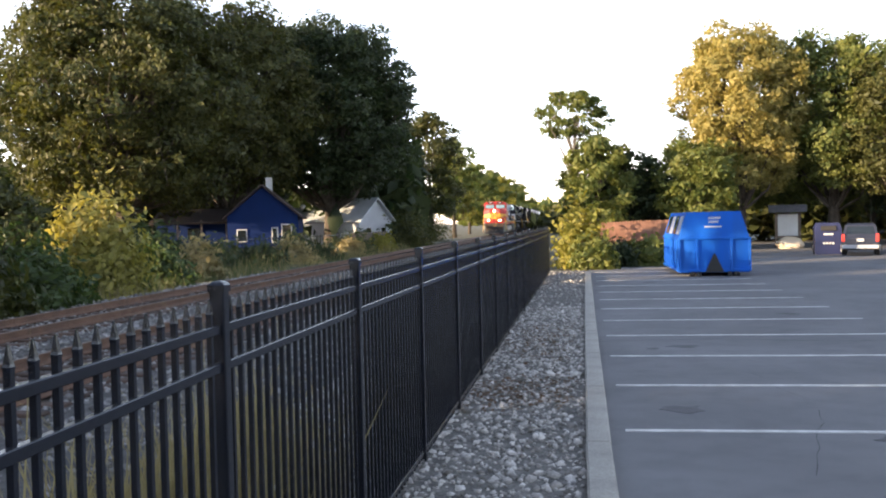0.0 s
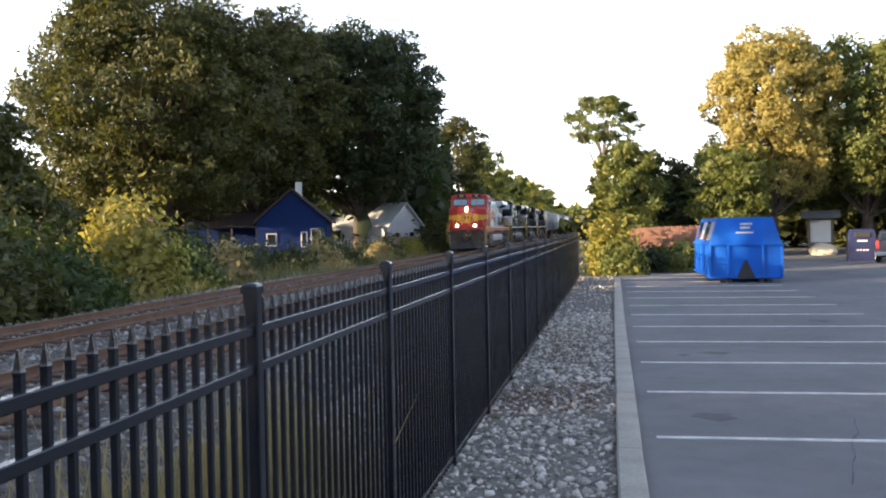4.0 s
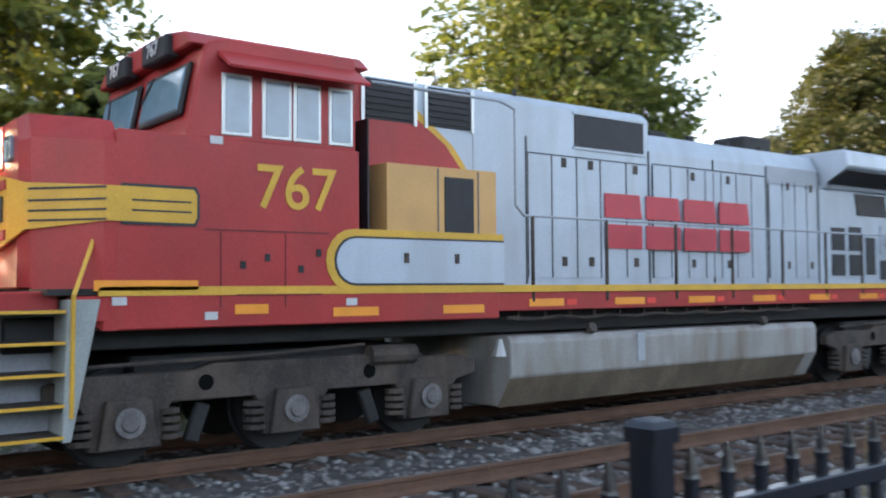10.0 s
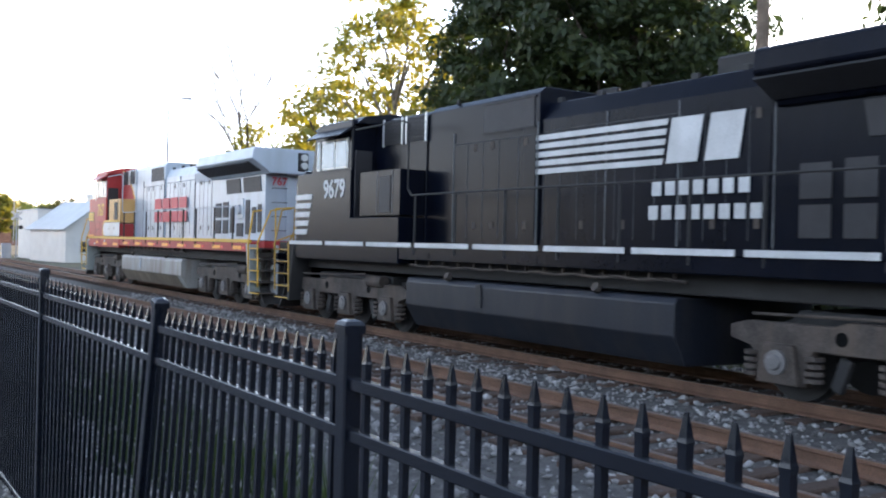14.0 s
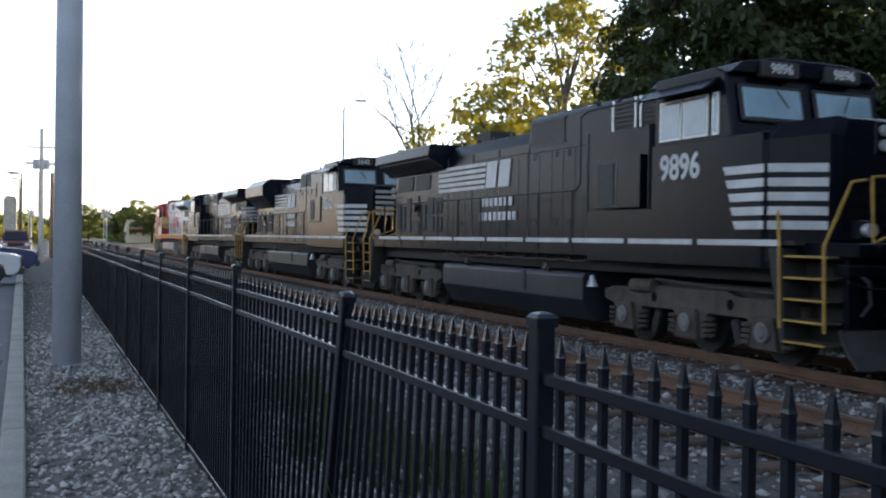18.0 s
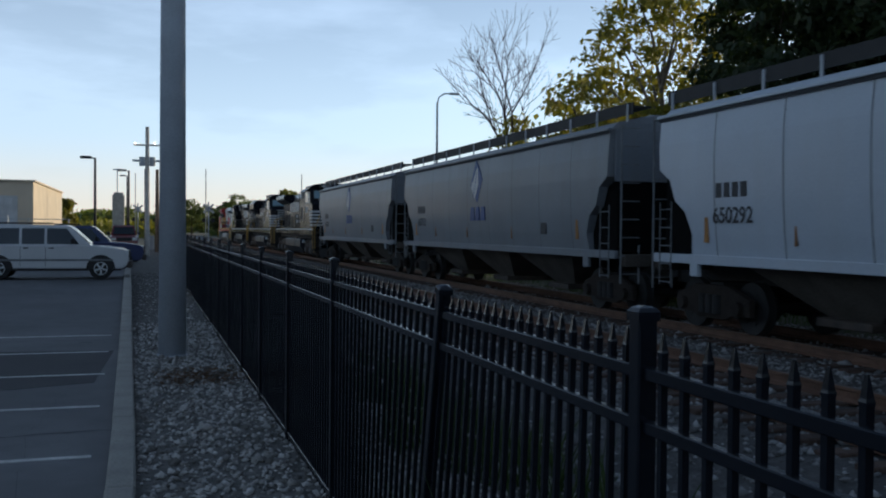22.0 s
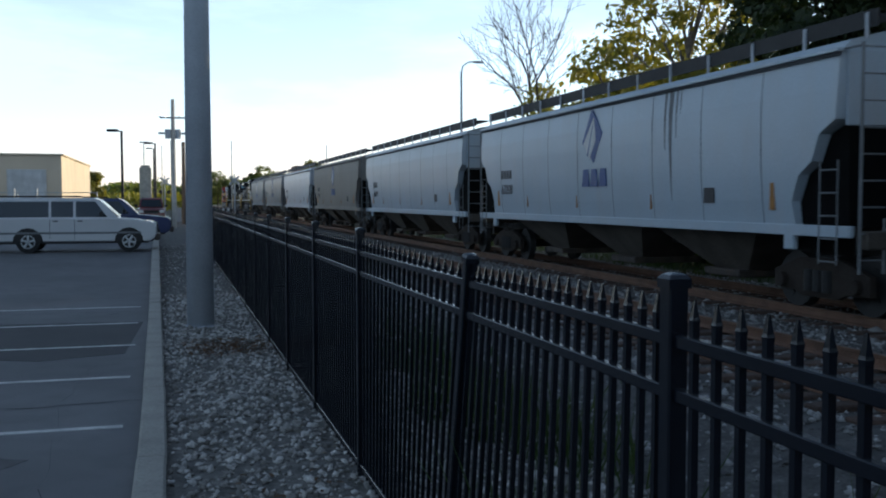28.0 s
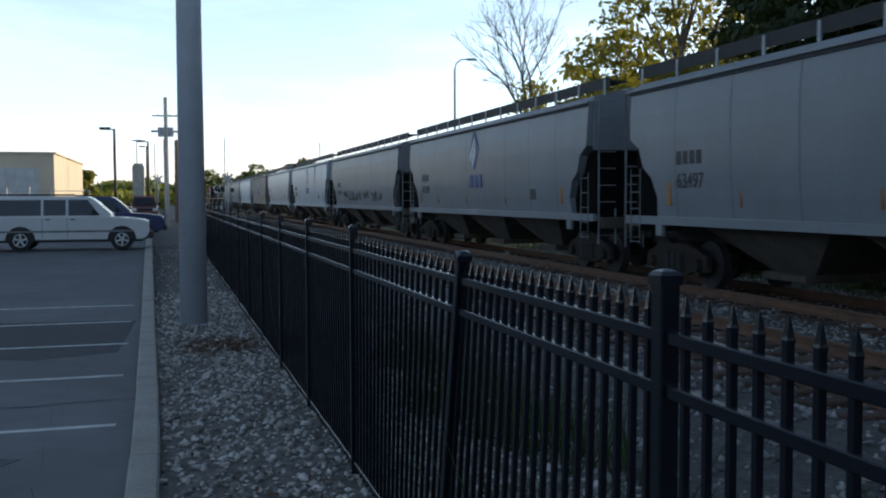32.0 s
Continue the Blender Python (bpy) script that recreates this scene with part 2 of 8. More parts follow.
M["bark_pale"] = mat("bark_pale", (0.20, 0.175, 0.15), 0.95, var=0.4, scale=4, fine=20, bump=0.8)
M["glass_dark"] = mat("vehicle_glass", (0.015, 0.02, 0.025), 0.06, var=0.05, scale=1, fine=5, bump=0.0, spec=0.8)
M["rubber"] = mat("rubber", (0.018, 0.018, 0.018), 0.85, var=0.2, bump=0.2)
M["leaf_oak"] = leaf_mat("leaf_oak", (0.008, 0.020, 0.008), (0.115, 0.112, 0.026))
M["leaf_dark"] = leaf_mat("leaf_dark", (0.010, 0.023, 0.010), (0.052, 0.066, 0.020))
M["leaf_yellow"] = leaf_mat("leaf_yellow", (0.10, 0.12, 0.02), (0.32, 0.27, 0.05))
M["leaf_mid"] = leaf_mat("leaf_mid", (0.04, 0.075, 0.02), (0.21, 0.21, 0.05))
M["leaf_autumn"] = leaf_mat("leaf_autumn", (0.14, 0.14, 0.035), (0.42, 0.34, 0.11))
M["weed"] = leaf_mat("weed", (0.018, 0.042, 0.012), (0.085, 0.11, 0.03))
M["pole_steel"] = mat("weathered_pole_steel", (0.50, 0.53, 0.58), 0.6, var=0.12, scale=1.5, fine=30, bump=0.05, dirt=(0.36, 0.36, 0.37), dirt_amt=0.4)
M["straw"] = leaf_mat("straw", (0.17, 0.14, 0.06), (0.36, 0.30, 0.15))
M["red"] = mat("red_paint", (0.40, 0.038, 0.036), 0.5, spec=0.3, var=0.16, scale=1.2, fine=40, bump=0.03, dirt=(0.20, 0.05, 0.04), dirt_amt=0.4)
M["silver"] = mat("silver_paint", (0.45, 0.505, 0.565), 0.42, var=0.10, scale=1.0, fine=40, bump=0.03, dirt=(0.29, 0.30, 0.30), dirt_amt=0.5)
M["yellow"] = mat("yellow_paint", (0.66, 0.38, 0.03), 0.5, var=0.15, scale=2, fine=40, bump=0.03)
M["tan"] = mat("tan_paint", (0.60, 0.34, 0.11), 0.5, var=0.12, scale=2, fine=40, bump=0.03)
M["orange"] = mat("orange_reflector", (0.85, 0.32, 0.02), 0.4, var=0.1, bump=0.0)
M["redor"] = mat("red_reflector", (0.75, 0.05, 0.03), 0.4, var=0.1, bump=0.0)
M["decal_red"] = mat("red_lettering", (0.50, 0.04, 0.06), 0.5, var=0.12, scale=3, fine=60, bump=0.02)
M["ns_black"] = mat("black_loco_paint", (0.0035, 0.005, 0.011), 0.26, spec=0.09, var=0.35, scale=1.0, fine=30, bump=0.03, dirt=(0.010, 0.010, 0.013), dirt_amt=0.5)
M["white"] = mat("white_paint", (0.58, 0.58, 0.575), 0.5, var=0.2, scale=2, fine=50, bump=0.02, dirt=(0.34, 0.33, 0.31), dirt_amt=0.4)
M["grille"] = mat("dark_grille", (0.020, 0.019, 0.022), 0.6, var=0.3, scale=6, fine=80, bump=0.2)
M["tank_silver"] = mat("fuel_tank_paint", (0.33, 0.32, 0.30), 0.5, var=0.15, scale=0.8, fine=30, bump=0.05, dirt=(0.15, 0.105, 0.065), dirt_amt=1.0)
M["tank_black"] = mat("black_tank_paint", (0.016, 0.019, 0.027), 0.45, spec=0.3, var=0.3, scale=0.8, fine=30, bump=0.05, dirt=(0.045, 0.038, 0.034), dirt_amt=0.6)
M["glass_blue"] = mat("windshield_glass", (0.17, 0.27, 0.33), 0.06, var=0.1, scale=1, fine=5, bump=0.0, spec=0.8)
M["glass_sky"] = mat("cab_window_glass", (0.16, 0.22, 0.28), 0.10, var=0.15, scale=2, fine=5, bump=0.0, spec=0.8)
M["alu"] = mat("aluminium_frame", (0.62, 0.63, 0.62), 0.4, metal=0.5, var=0.1, bump=0.02)
M["lamp"] = glow_mat("headlamp", (1.0, 0.72, 0.36), 15.0)
M["hop_grey"] = mat("hopper_grey", (0.20, 0.214, 0.24), 0.6, var=0.12, scale=0.6, fine=30, bump=0.03, dirt=(0.18, 0.18, 0.185), dirt_amt=0.6)
M["hop_white"] = mat("hopper_white", (0.49, 0.53, 0.59), 0.5, var=0.08, scale=0.6, fine=30, bump=0.03, dirt=(0.45, 0.47, 0.50), dirt_amt=0.5)
M["hop_tan"] = mat("hopper_dusty_grey", (0.215, 0.20, 0.18), 0.6, var=0.18, scale=0.6, fine=30, bump=0.03, dirt=(0.20, 0.17, 0.14), dirt_amt=0.7)
M["hop_blue"] = mat("hopper_pale_blue", (0.40, 0.46, 0.52), 0.5, var=0.08, scale=0.6, fine=30, bump=0.03, dirt=(0.40, 0.42, 0.44), dirt_amt=0.5)
M["hop_under"] = mat("hopper_bay_dirt", (0.10, 0.085, 0.07), 0.85, var=0.4, scale=1.5, fine=30, bump=0.1)
M["logo_blue"] = mat("blue_lettering", (0.03, 0.065, 0.22), 0.5, var=0.15, scale=3, fine=60, bump=0.02)
M["mark_black"] = mat("black_lettering", (0.03, 0.03, 0.035), 0.6, var=0.2, bump=0.0)
M["seam"] = mat("seam_shadow", (0.13, 0.135, 0.14), 0.7, var=0.3, bump=0.0)
M["dull_orange"] = mat("faded_orange_strip", (0.42, 0.19, 0.035), 0.6, var=0.3, scale=4, fine=60, bump=0.0)
M["rust_stain"] = mat("rust_stain", (0.30, 0.14, 0.04), 0.8, var=0.3, bump=0.0)
M["bin_blue"] = mat("blue_dumpster_paint", (0.006, 0.10, 0.50), 0.6, spec=0.2, var=0.12, scale=1, fine=40, bump=0.04, dirt=(0.02, 0.08, 0.26), dirt_amt=0.4)
M["navy"] = mat("navy_paint", (0.015, 0.02, 0.07), 0.4, var=0.15, scale=2, fine=40, bump=0.03)
M["cedar"] = mat("fence_boards", (0.26, 0.13, 0.085), 0.85, var=0.3, scale=2, fine=30, bump=0.3, rnd=0.3)
M["old_wood"] = mat("weathered_wood", (0.17, 0.13, 0.10), 0.9, var=0.3, scale=2, fine=30, bump=0.3, rnd=0.3)
M["shingle"] = mat("grey_shingles", (0.13, 0.13, 0.14), 0.85, var=0.3, scale=3, fine=25, bump=0.4)
M["dark_roof"] = mat("dark_brown_roof", (0.045, 0.032, 0.03), 0.85, var=0.3, scale=3, fine=25, bump=0.4)
M["house_blue"] = mat("blue_siding", (0.006, 0.019, 0.085), 0.85, spec=0.15, var=0.12, scale=1, fine=20, bump=0.1)
M["house_white"] = mat("white_siding", (0.62, 0.62, 0.60), 0.7, var=0.1, scale=1, fine=20, bump=0.1)
M["house_grey"] = mat("pale_grey_siding", (0.42, 0.43, 0.45), 0.7, var=0.1, scale=1, fine=20, bump=0.1)
M["metal_roof"] = mat("pale_metal_roof", (0.45, 0.48, 0.50), 0.45, var=0.1, scale=1, fine=20, bump=0.05)
M["stucco"] = mat("tan_wall", (0.63, 0.53, 0.39), 0.85, var=0.1, scale=0.6, fine=40, bump=0.1)
M["suv_white"] = mat("white_car_paint", (0.56, 0.56, 0.56), 0.35, var=0.05, scale=1, fine=30, bump=0.0, coat=0.5)
M["car_blue"] = mat("blue_car_paint", (0.010, 0.022, 0.10), 0.3, var=0.08, scale=1, fine=30, bump=0.0, coat=0.5)
M["car_red"] = mat("red_car_paint", (0.13, 0.012, 0.014), 0.3, var=0.08, scale=1, fine=30, bump=0.0, coat=0.5)
M["car_dark"] = mat("dark_car_paint", (0.012, 0.015, 0.03), 0.4, var=0.08, scale=1, fine=30, bump=0.0, coat=0.15)
M["tail"] = mat("tail_lamp", (0.45, 0.05, 0.04), 0.25, var=0.1, bump=0.0)
M["clear_lamp"] = mat("clear_lamp", (0.7, 0.7, 0.68), 0.2, var=0.05, bump=0.0)
M["pole_wood"] = mat("pole_wood", (0.16, 0.12, 0.09), 0.9, var=0.3, scale=3, fine=30, bump=0.3)
M["pole_pale"] = mat("pale_pole", (0.52, 0.49, 0.45), 0.85, var=0.2, scale=3, fine=30, bump=0.2)
M["awning"] = mat("red_awning", (0.35, 0.06, 0.04), 0.8, var=0.15, bump=0.05)
for key in ("red", "silver", "ns_black", "hop_white", "hop_blue", "hop_grey"):
    M[key].node_tree.nodes["Principled BSDF"].inputs["Coat Weight"].default_value = 0.25
    M[key].node_tree.nodes["Principled BSDF"].inputs["Coat Roughness"].default_value = 0.22
M["leaf_brown"] = leaf_mat("fallen_leaf", (0.06, 0.04, 0.025), (0.17, 0.105, 0.06))
M["crack"] = mat("asphalt_crack", (0.035, 0.035, 0.037), 0.9, var=0.3, bump=0.2)
M["stain"] = mat("oil_stain", (0.075, 0.075, 0.08), 0.7, var=0.4, scale=3, fine=60, bump=0.2)
M["cheek"] = mat("grey_step_paint", (0.36, 0.39, 0.37), 0.6, var=0.2, scale=2, fine=40, bump=0.05, dirt=(0.2, 0.18, 0.15), dirt_amt=0.5)
M["plough"] = mat("plough_steel", (0.032, 0.030, 0.031), 0.6, var=0.35, scale=3, fine=40, bump=0.1, dirt=(0.10, 0.09, 0.08), dirt_amt=0.4)
# near-black that stands for deep shade in recesses and holes
M["void"] = mat("painted_recess_shade", (0.006, 0.006, 0.006), 0.95, var=0.3, bump=0.1, spec=0.1)
M["car_truck"] = mat("car_truck_steel", (0.045, 0.036, 0.03), 0.85, var=0.4, scale=3, fine=40, bump=0.3, spec=0.2)
M["ns_black"].node_tree.nodes["Principled BSDF"].inputs["Coat Weight"].default_value = 0.05
M["red"].node_tree.nodes["Principled BSDF"].inputs["Coat Weight"].default_value = 0.12
M["red_seam"] = mat("dark_red_seam", (0.13, 0.014, 0.014), 0.6, var=0.2, bump=0.0)
M["dull_yellow"] = mat("dull_yellow_paint", (0.42, 0.25, 0.035), 0.6, var=0.25, scale=3, fine=40, bump=0.03)
M["grime"] = mat("dark_grime", (0.20, 0.205, 0.21), 0.8, var=0.3, scale=2, fine=30, bump=0.05)
# dark joints between doors, and the shade line painted below hopper eaves
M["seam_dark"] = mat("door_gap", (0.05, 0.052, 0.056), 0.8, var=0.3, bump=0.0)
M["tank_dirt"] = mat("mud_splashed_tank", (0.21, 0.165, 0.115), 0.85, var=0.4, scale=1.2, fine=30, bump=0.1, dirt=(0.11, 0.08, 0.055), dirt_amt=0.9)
M["leaf_gold"] = leaf_mat("leaf_gold", (0.12, 0.125, 0.03), (0.38, 0.33, 0.09))

# ---- builders ----
def link(name, bm, material, parent=None, label="", smooth=False):
    me = bpy.data.meshes.new(name)
    bm.to_mesh(me)
    bm.free()
    me.materials.append(material)
    if smooth:
        me.polygons.foreach_set("use_smooth", [True] * len(me.polygons))
    ob = new(name, me)
    ob.parent = parent
    if label:
        ob["label"] = label
    return ob


def part(name, bm, material, parent, label="", smooth=False):
    return link(name, bm, material, parent, label, smooth)


def thing(name, label, category, group="", m=None, kind=""):
    ob = new(name)
    ob.empty_display_size = 0.2
    if m is not None:
        ob.matrix_basis = m
    return tagged(ob, label, category, group, kind)


def box(bm, c, s, bevel=0.0, rot=None):
    """A box at centre c of size s, its edges rounded by bevel."""
    m = Matrix.Translation(c) @ (rot.to_4x4() if rot else Matrix()) @ Matrix.Diagonal((*s, 1))
    r = bmesh.ops.create_cube(bm, size=1.0, matrix=m)
    if bevel:
        es = list({e for v in r["verts"] for e in v.link_edges})
        bmesh.ops.bevel(bm, geom=es, offset=bevel, segments=1, affect="EDGES")
    return bm


def bx(c, s, bevel=0.0, rot=None):
    return box(bmesh.new(), c, s, bevel, rot)


def tube(bm, a, b, r0, r1=None, seg=8, caps=True):
    """A round bar from a to b, tapering from r0 to r1."""
    a, b = Vector(a), Vector(b)
    r1 = r0 if r1 is None else r1
    d = b - a
    q = d.to_track_quat("Z", "Y").to_matrix()
    rings = []
    for p, r in ((a, r0), (b, r1)):
        rings.append([bm.verts.new(p + q @ Vector((r * math.cos(2 * math.pi * i / seg), r * math.sin(2 * math.pi * i / seg), 0))) for i in range(seg)])
    for i in range(seg):
        j = (i + 1) % seg
        bm.faces.new((rings[0][i], rings[0][j], rings[1][j], rings[1][i]))
    if caps:
        bm.faces.new(rings[0][::-1])
        bm.faces.new(rings[1])
    return bm


def pipe(bm, pts, r, seg=6):
    for a, b in zip(pts, pts[1:]):
        tube(bm, a, b, r, seg=seg)
    return bm


def prism(bm, poly, axis, lo, hi):
    """A polygon drawn in the plane across axis, drawn out from lo to hi. For "x" its points are (y, z), for "y" (x, z), for "z" (x, y)."""
    def at(p, h):
        return {"x": (h, p[0], p[1]), "y": (p[0], h, p[1]), "z": (p[0], p[1], h)}[axis]
    a = [bm.verts.new(at(p, lo)) for p in poly]
    b = [bm.verts.new(at(p, hi)) for p in poly]
    n = len(poly)
    fs = [bm.faces.new(a), bm.faces.new(b)]
    for i in range(n):
        fs.append(bm.faces.new((a[i], a[(i + 1) % n], b[(i + 1) % n], b[i])))
    bmesh.ops.recalc_face_normals(bm, faces=fs)
    return bm


def pr(poly, axis, lo, hi, bevel=0.0):
    bm = prism(bmesh.new(), poly, axis, lo, hi)
    if bevel:
        bmesh.ops.bevel(bm, geom=bm.edges[:], offset=bevel, segments=1, affect="EDGES")
    return bm


def loft(bm, sections):
    """A skin over closed rings of the same count, closed at both ends."""
    rings = [[bm.verts.new(p) for p in s] for s in sections]
    fs = []
    n = len(rings[0])
    for a, b in zip(rings, rings[1:]):
        for i in range(n):
            fs.append(bm.faces.new((a[i], a[(i + 1) % n], b[(i + 1) % n], b[i])))
    fs += [bm.faces.new(rings[0]), bm.faces.new(rings[-1])]
    bmesh.ops.recalc_face_normals(bm, faces=fs)
    return bm


def raw_mesh(name, verts, faces, material, parent=None, smooth=False):
    me = bpy.data.meshes.new(name)
    nv, nf, k = len(verts), len(faces), faces.shape[1]
    me.vertices.add(nv)
    me.vertices.foreach_set("co", np.asarray(verts, np.float32).ravel())
    me.loops.add(nf * k)
    me.loops.foreach_set("vertex_index", np.asarray(faces, np.int32).ravel())
    me.polygons.add(nf)
    me.polygons.foreach_set("loop_start", np.arange(0, nf * k, k, dtype=np.int32))
    me.update(calc_edges=True)
    me.materials.append(material)
    if smooth:
        me.polygons.foreach_set("use_smooth", [True] * nf)
    ob = new(name, me)
    ob.parent = parent
    return ob


STONE_V = np.array([(0, 0, 0.75), (0.9, 0.15, 0.1), (0.2, 0.95, 0.0), (-0.85, 0.3, 0.15), (-0.35, -0.9, 0.05), (0.55, -0.75, 0.2), (0, 0, -0.7)])
STONE_F = np.array([(0, 1, 2), (0, 2, 3), (0, 3, 4), (0, 4, 5), (0, 5, 1), (6, 2, 1), (6, 3, 2), (6, 4, 3), (6, 5, 4), (6, 1, 5)])


def stones(name, n, where, size, material, seed):
    """n broken stones; where(rng, n) gives their places."""
    rng = np.random.default_rng(seed)
    p = where(rng, n)
    n = len(p)
    s = size * rng.lognormal(0, 0.35, n)
    a = rng.uniform(0, 2 * np.pi, n)
    v = STONE_V[None] * (1 + rng.uniform(-0.3, 0.3, (n, 7, 3))) * rng.uniform(0.6, 1.2, (n, 1, 3))
    tilt = rng.uniform(-0.6, 0.6, n)
    y, z = v[..., 1] * np.cos(tilt)[:, None] - v[..., 2] * np.sin(tilt)[:, None], v[..., 1] * np.sin(tilt)[:, None] + v[..., 2] * np.cos(tilt)[:, None]
    x = v[..., 0] * np.cos(a)[:, None] - y * np.sin(a)[:, None]
    y = v[..., 0] * np.sin(a)[:, None] + y * np.cos(a)[:, None]
    v = np.stack([x, y, z], -1) * s[:, None, None] + p[:, None, :]
    f = STONE_F[None] + (np.arange(n) * 7)[:, None, None]
    return raw_mesh(name, v.reshape(-1, 3), f.reshape(-1, 3), material)


def leaves(name, centres, normals, size, material, parent, rng, aspect=1.6):
    """Small pointed leaves, each a folded pair of triangles."""
    n = len(centres)
    d = rng.normal(size=(n, 3))
    d /= np.linalg.norm(d, axis=1)[:, None]
    nn = normals + 0.6 * rng.normal(size=(n, 3))
    nn /= np.linalg.norm(nn, axis=1)[:, None]
    u = np.cross(d, nn)
    u /= np.linalg.norm(u, axis=1)[:, None] + 1e-9
    w = np.cross(nn, u)
    s = (size * rng.lognormal(0, 0.3, n))[:, None]
    a = centres + u * s * aspect
    b = centres - u * s * aspect
    c = centres + w * s * 0.75 + nn * s * 0.25
    e = centres - w * s * 0.75 + nn * s * 0.25
    v = np.stack([a, c, b, e], 1).reshape(-1, 3)
    i = np.arange(n)[:, None] * 4
    f = np.concatenate([i + np.array([[0, 1, 2]]), i + np.array([[0, 2, 3]])], 1).reshape(-1, 3)
    return raw_mesh(name, v, f, material, parent)


def tree(name, label, at, height, radius, leaf, seed, crown_base=0.22, n_leaf=7000, leaf_size=0.16, trunk_r=0.35, bark="bark", squash=1.0, lobes=16, lean=(0, 0), lobe=(0.26, 0.46), clump=1.0):
    """A tree: tapered trunk, limbs that fork, and a crown of leaf clumps with an uneven outline."""
    n_leaf, leaf_size = int(n_leaf * 1.75), leaf_size * 0.70
    rng = np.random.default_rng(seed)
    t = thing(name, label, "tree", m=pose(*at))
    bm = bmesh.new()
    h0 = height * crown_base
    # trunk in bent lengths
    pts = [Vector((0, 0, -0.3))]
    for k in range(1, 6):
        u = k / 5
        pts.append(Vector((lean[0] * u * u + rng.normal() * 0.12 * trunk_r * 4 * u, lean[1] * u * u + rng.normal() * 0.12 * trunk_r * 4 * u, height * 0.72 * u)))
    for k in range(5):
        tube(bm, pts[k], pts[k + 1], trunk_r * (1 - 0.17 * k) * (1.25 if k == 0 else 1), trunk_r * (1 - 0.17 * (k + 1)), seg=9, caps=False)
    # lobes of the crown and the limbs that carry them
    cz, ch = (h0 + height) / 2, (height - h0) / 2
    cen, rad = [], []
    for i in range(lobes):
        th = i * 2.39996 + rng.uniform(-0.3, 0.3)
        zz = -0.85 + 1.75 * (i + 0.5) / lobes
        rr = math.sqrt(max(0.05, 1 - zz * zz)) * rng.uniform(0.62, 1.0) * radius * 0.72
        c = Vector((rr * math.cos(th) + lean[0] * 0.8, rr * math.sin(th) + lean[1] * 0.8, cz + zz * ch * 0.74))
        r = radius * rng.uniform(*lobe)
        cen.append(c)
        rad.append(r)
        s = pts[min(4, max(1, int((c.z / height) * 5)))]
        mid = s.lerp(c, 0.55) + Vector((rng.normal(), rng.normal(), rng.normal())) * 0.06 * radius
        tube(bm, s, mid, trunk_r * 0.30, trunk_r * 0.18, seg=6, caps=False)
        tube(bm, mid, c, trunk_r * 0.18, trunk_r * 0.06, seg=5, caps=False)
        for _ in range(3):
            e = c + Vector((rng.normal(), rng.normal(), rng.normal() + 0.3)).normalized() * r * 0.95
            tube(bm, mid.lerp(c, 0.7), e, trunk_r * 0.07, trunk_r * 0.02, seg=4, caps=False)
    part("trunk", bm, M[bark], t)
    # twigs' clumps inside the lobes, leaves inside the clumps
    k = max(1, int(n_leaf / 34))
    which = rng.integers(0, lobes, k)
    d = rng.normal(size=(k, 3))
    d /= np.linalg.norm(d, axis=1)[:, None]
    rr = rng.uniform(0.45, 1.0, k) ** (1 / 2)
    cc = np.array([tuple(c) for c in cen])[which] + d * (np.array(rad)[which] * rr)[:, None] * np.array([1, 1, 0.8 * squash])
    cc[:, 2] = np.maximum(cc[:, 2], h0 * 0.7)
    m = 34
    off = rng.normal(size=(k, m, 3)) * (0.052 * radius + 0.08) * np.array([1, 1, 0.6]) * clump
    pos = (cc[:, None, :] + off).reshape(-1, 3)
    nrm = np.repeat(d + np.array([0, 0, 0.4]), m, axis=0)
    leaves("crown", pos, nrm, leaf_size, M[leaf], t, rng)
    return t


def bush(name, label, at, size, leaf, seed, n=2200, leaf_size=0.09, category="bush"):
    rng = np.random.default_rng(seed)
    t = thing(name, label, category, m=pose(*at))
    bm = bmesh.new()
    for i in range(9):
        th = rng.uniform(0, 6.28)
        e = Vector((math.cos(th) * size[0] * rng.uniform(0.2, 0.8), math.sin(th) * size[1] * rng.uniform(0.2, 0.8), size[2] * rng.uniform(0.5, 0.95)))
        mid = e * 0.5 + Vector((0, 0, 0.15 * size[2]))
        tube(bm, (0, 0, -0.1), mid, 0.03, 0.02, seg=5, caps=False)
        tube(bm, mid, e, 0.02, 0.006, seg=4, caps=False)
    part("stem", bm, M["bark"], t)
    n, leaf_size = int(n * 1.6), leaf_size * 0.75
    k = max(1, n // 14)
    d = rng.normal(size=(k, 3))
    d /= np.linalg.norm(d, axis=1)[:, None]
    d[:, 2] = np.abs(d[:, 2])
    r = rng.uniform(0.35, 1.0, k) ** 0.6 * (0.78 + 0.3 * np.sin(3.1 * np.arctan2(d[:, 1], d[:, 0]) + seed) * rng.uniform(0.4, 1, k))
    c = d * r[:, None] * np.array(size)
    off = rng.normal(size=(k, 14, 3)) * 0.11 * max(size[0], size[2]) * np.array([1, 1, 1.1])
    p = (c[:, None, :] + off).reshape(-1, 3)
    p[:, 2] = np.maximum(p[:, 2], 0.02)
    leaves("foliage", p, np.repeat(d, 14, axis=0), leaf_size, M[leaf], t, rng)
    return t

# ---- ground, lot and tracks ----
G = -0.20
RAIL = 0.25
NEAR_TRACK, TRAIN_TRACK = -6.85, -10.70
FENCE_X, PANEL, POST_0 = -1.27, 2.44, 3.60


def bend(y, table):
    """The sideways shift of a long line at y, straight between the table's rows."""
    return float(np.interp(y, [r[0] for r in table], [r[1] for r in table]))


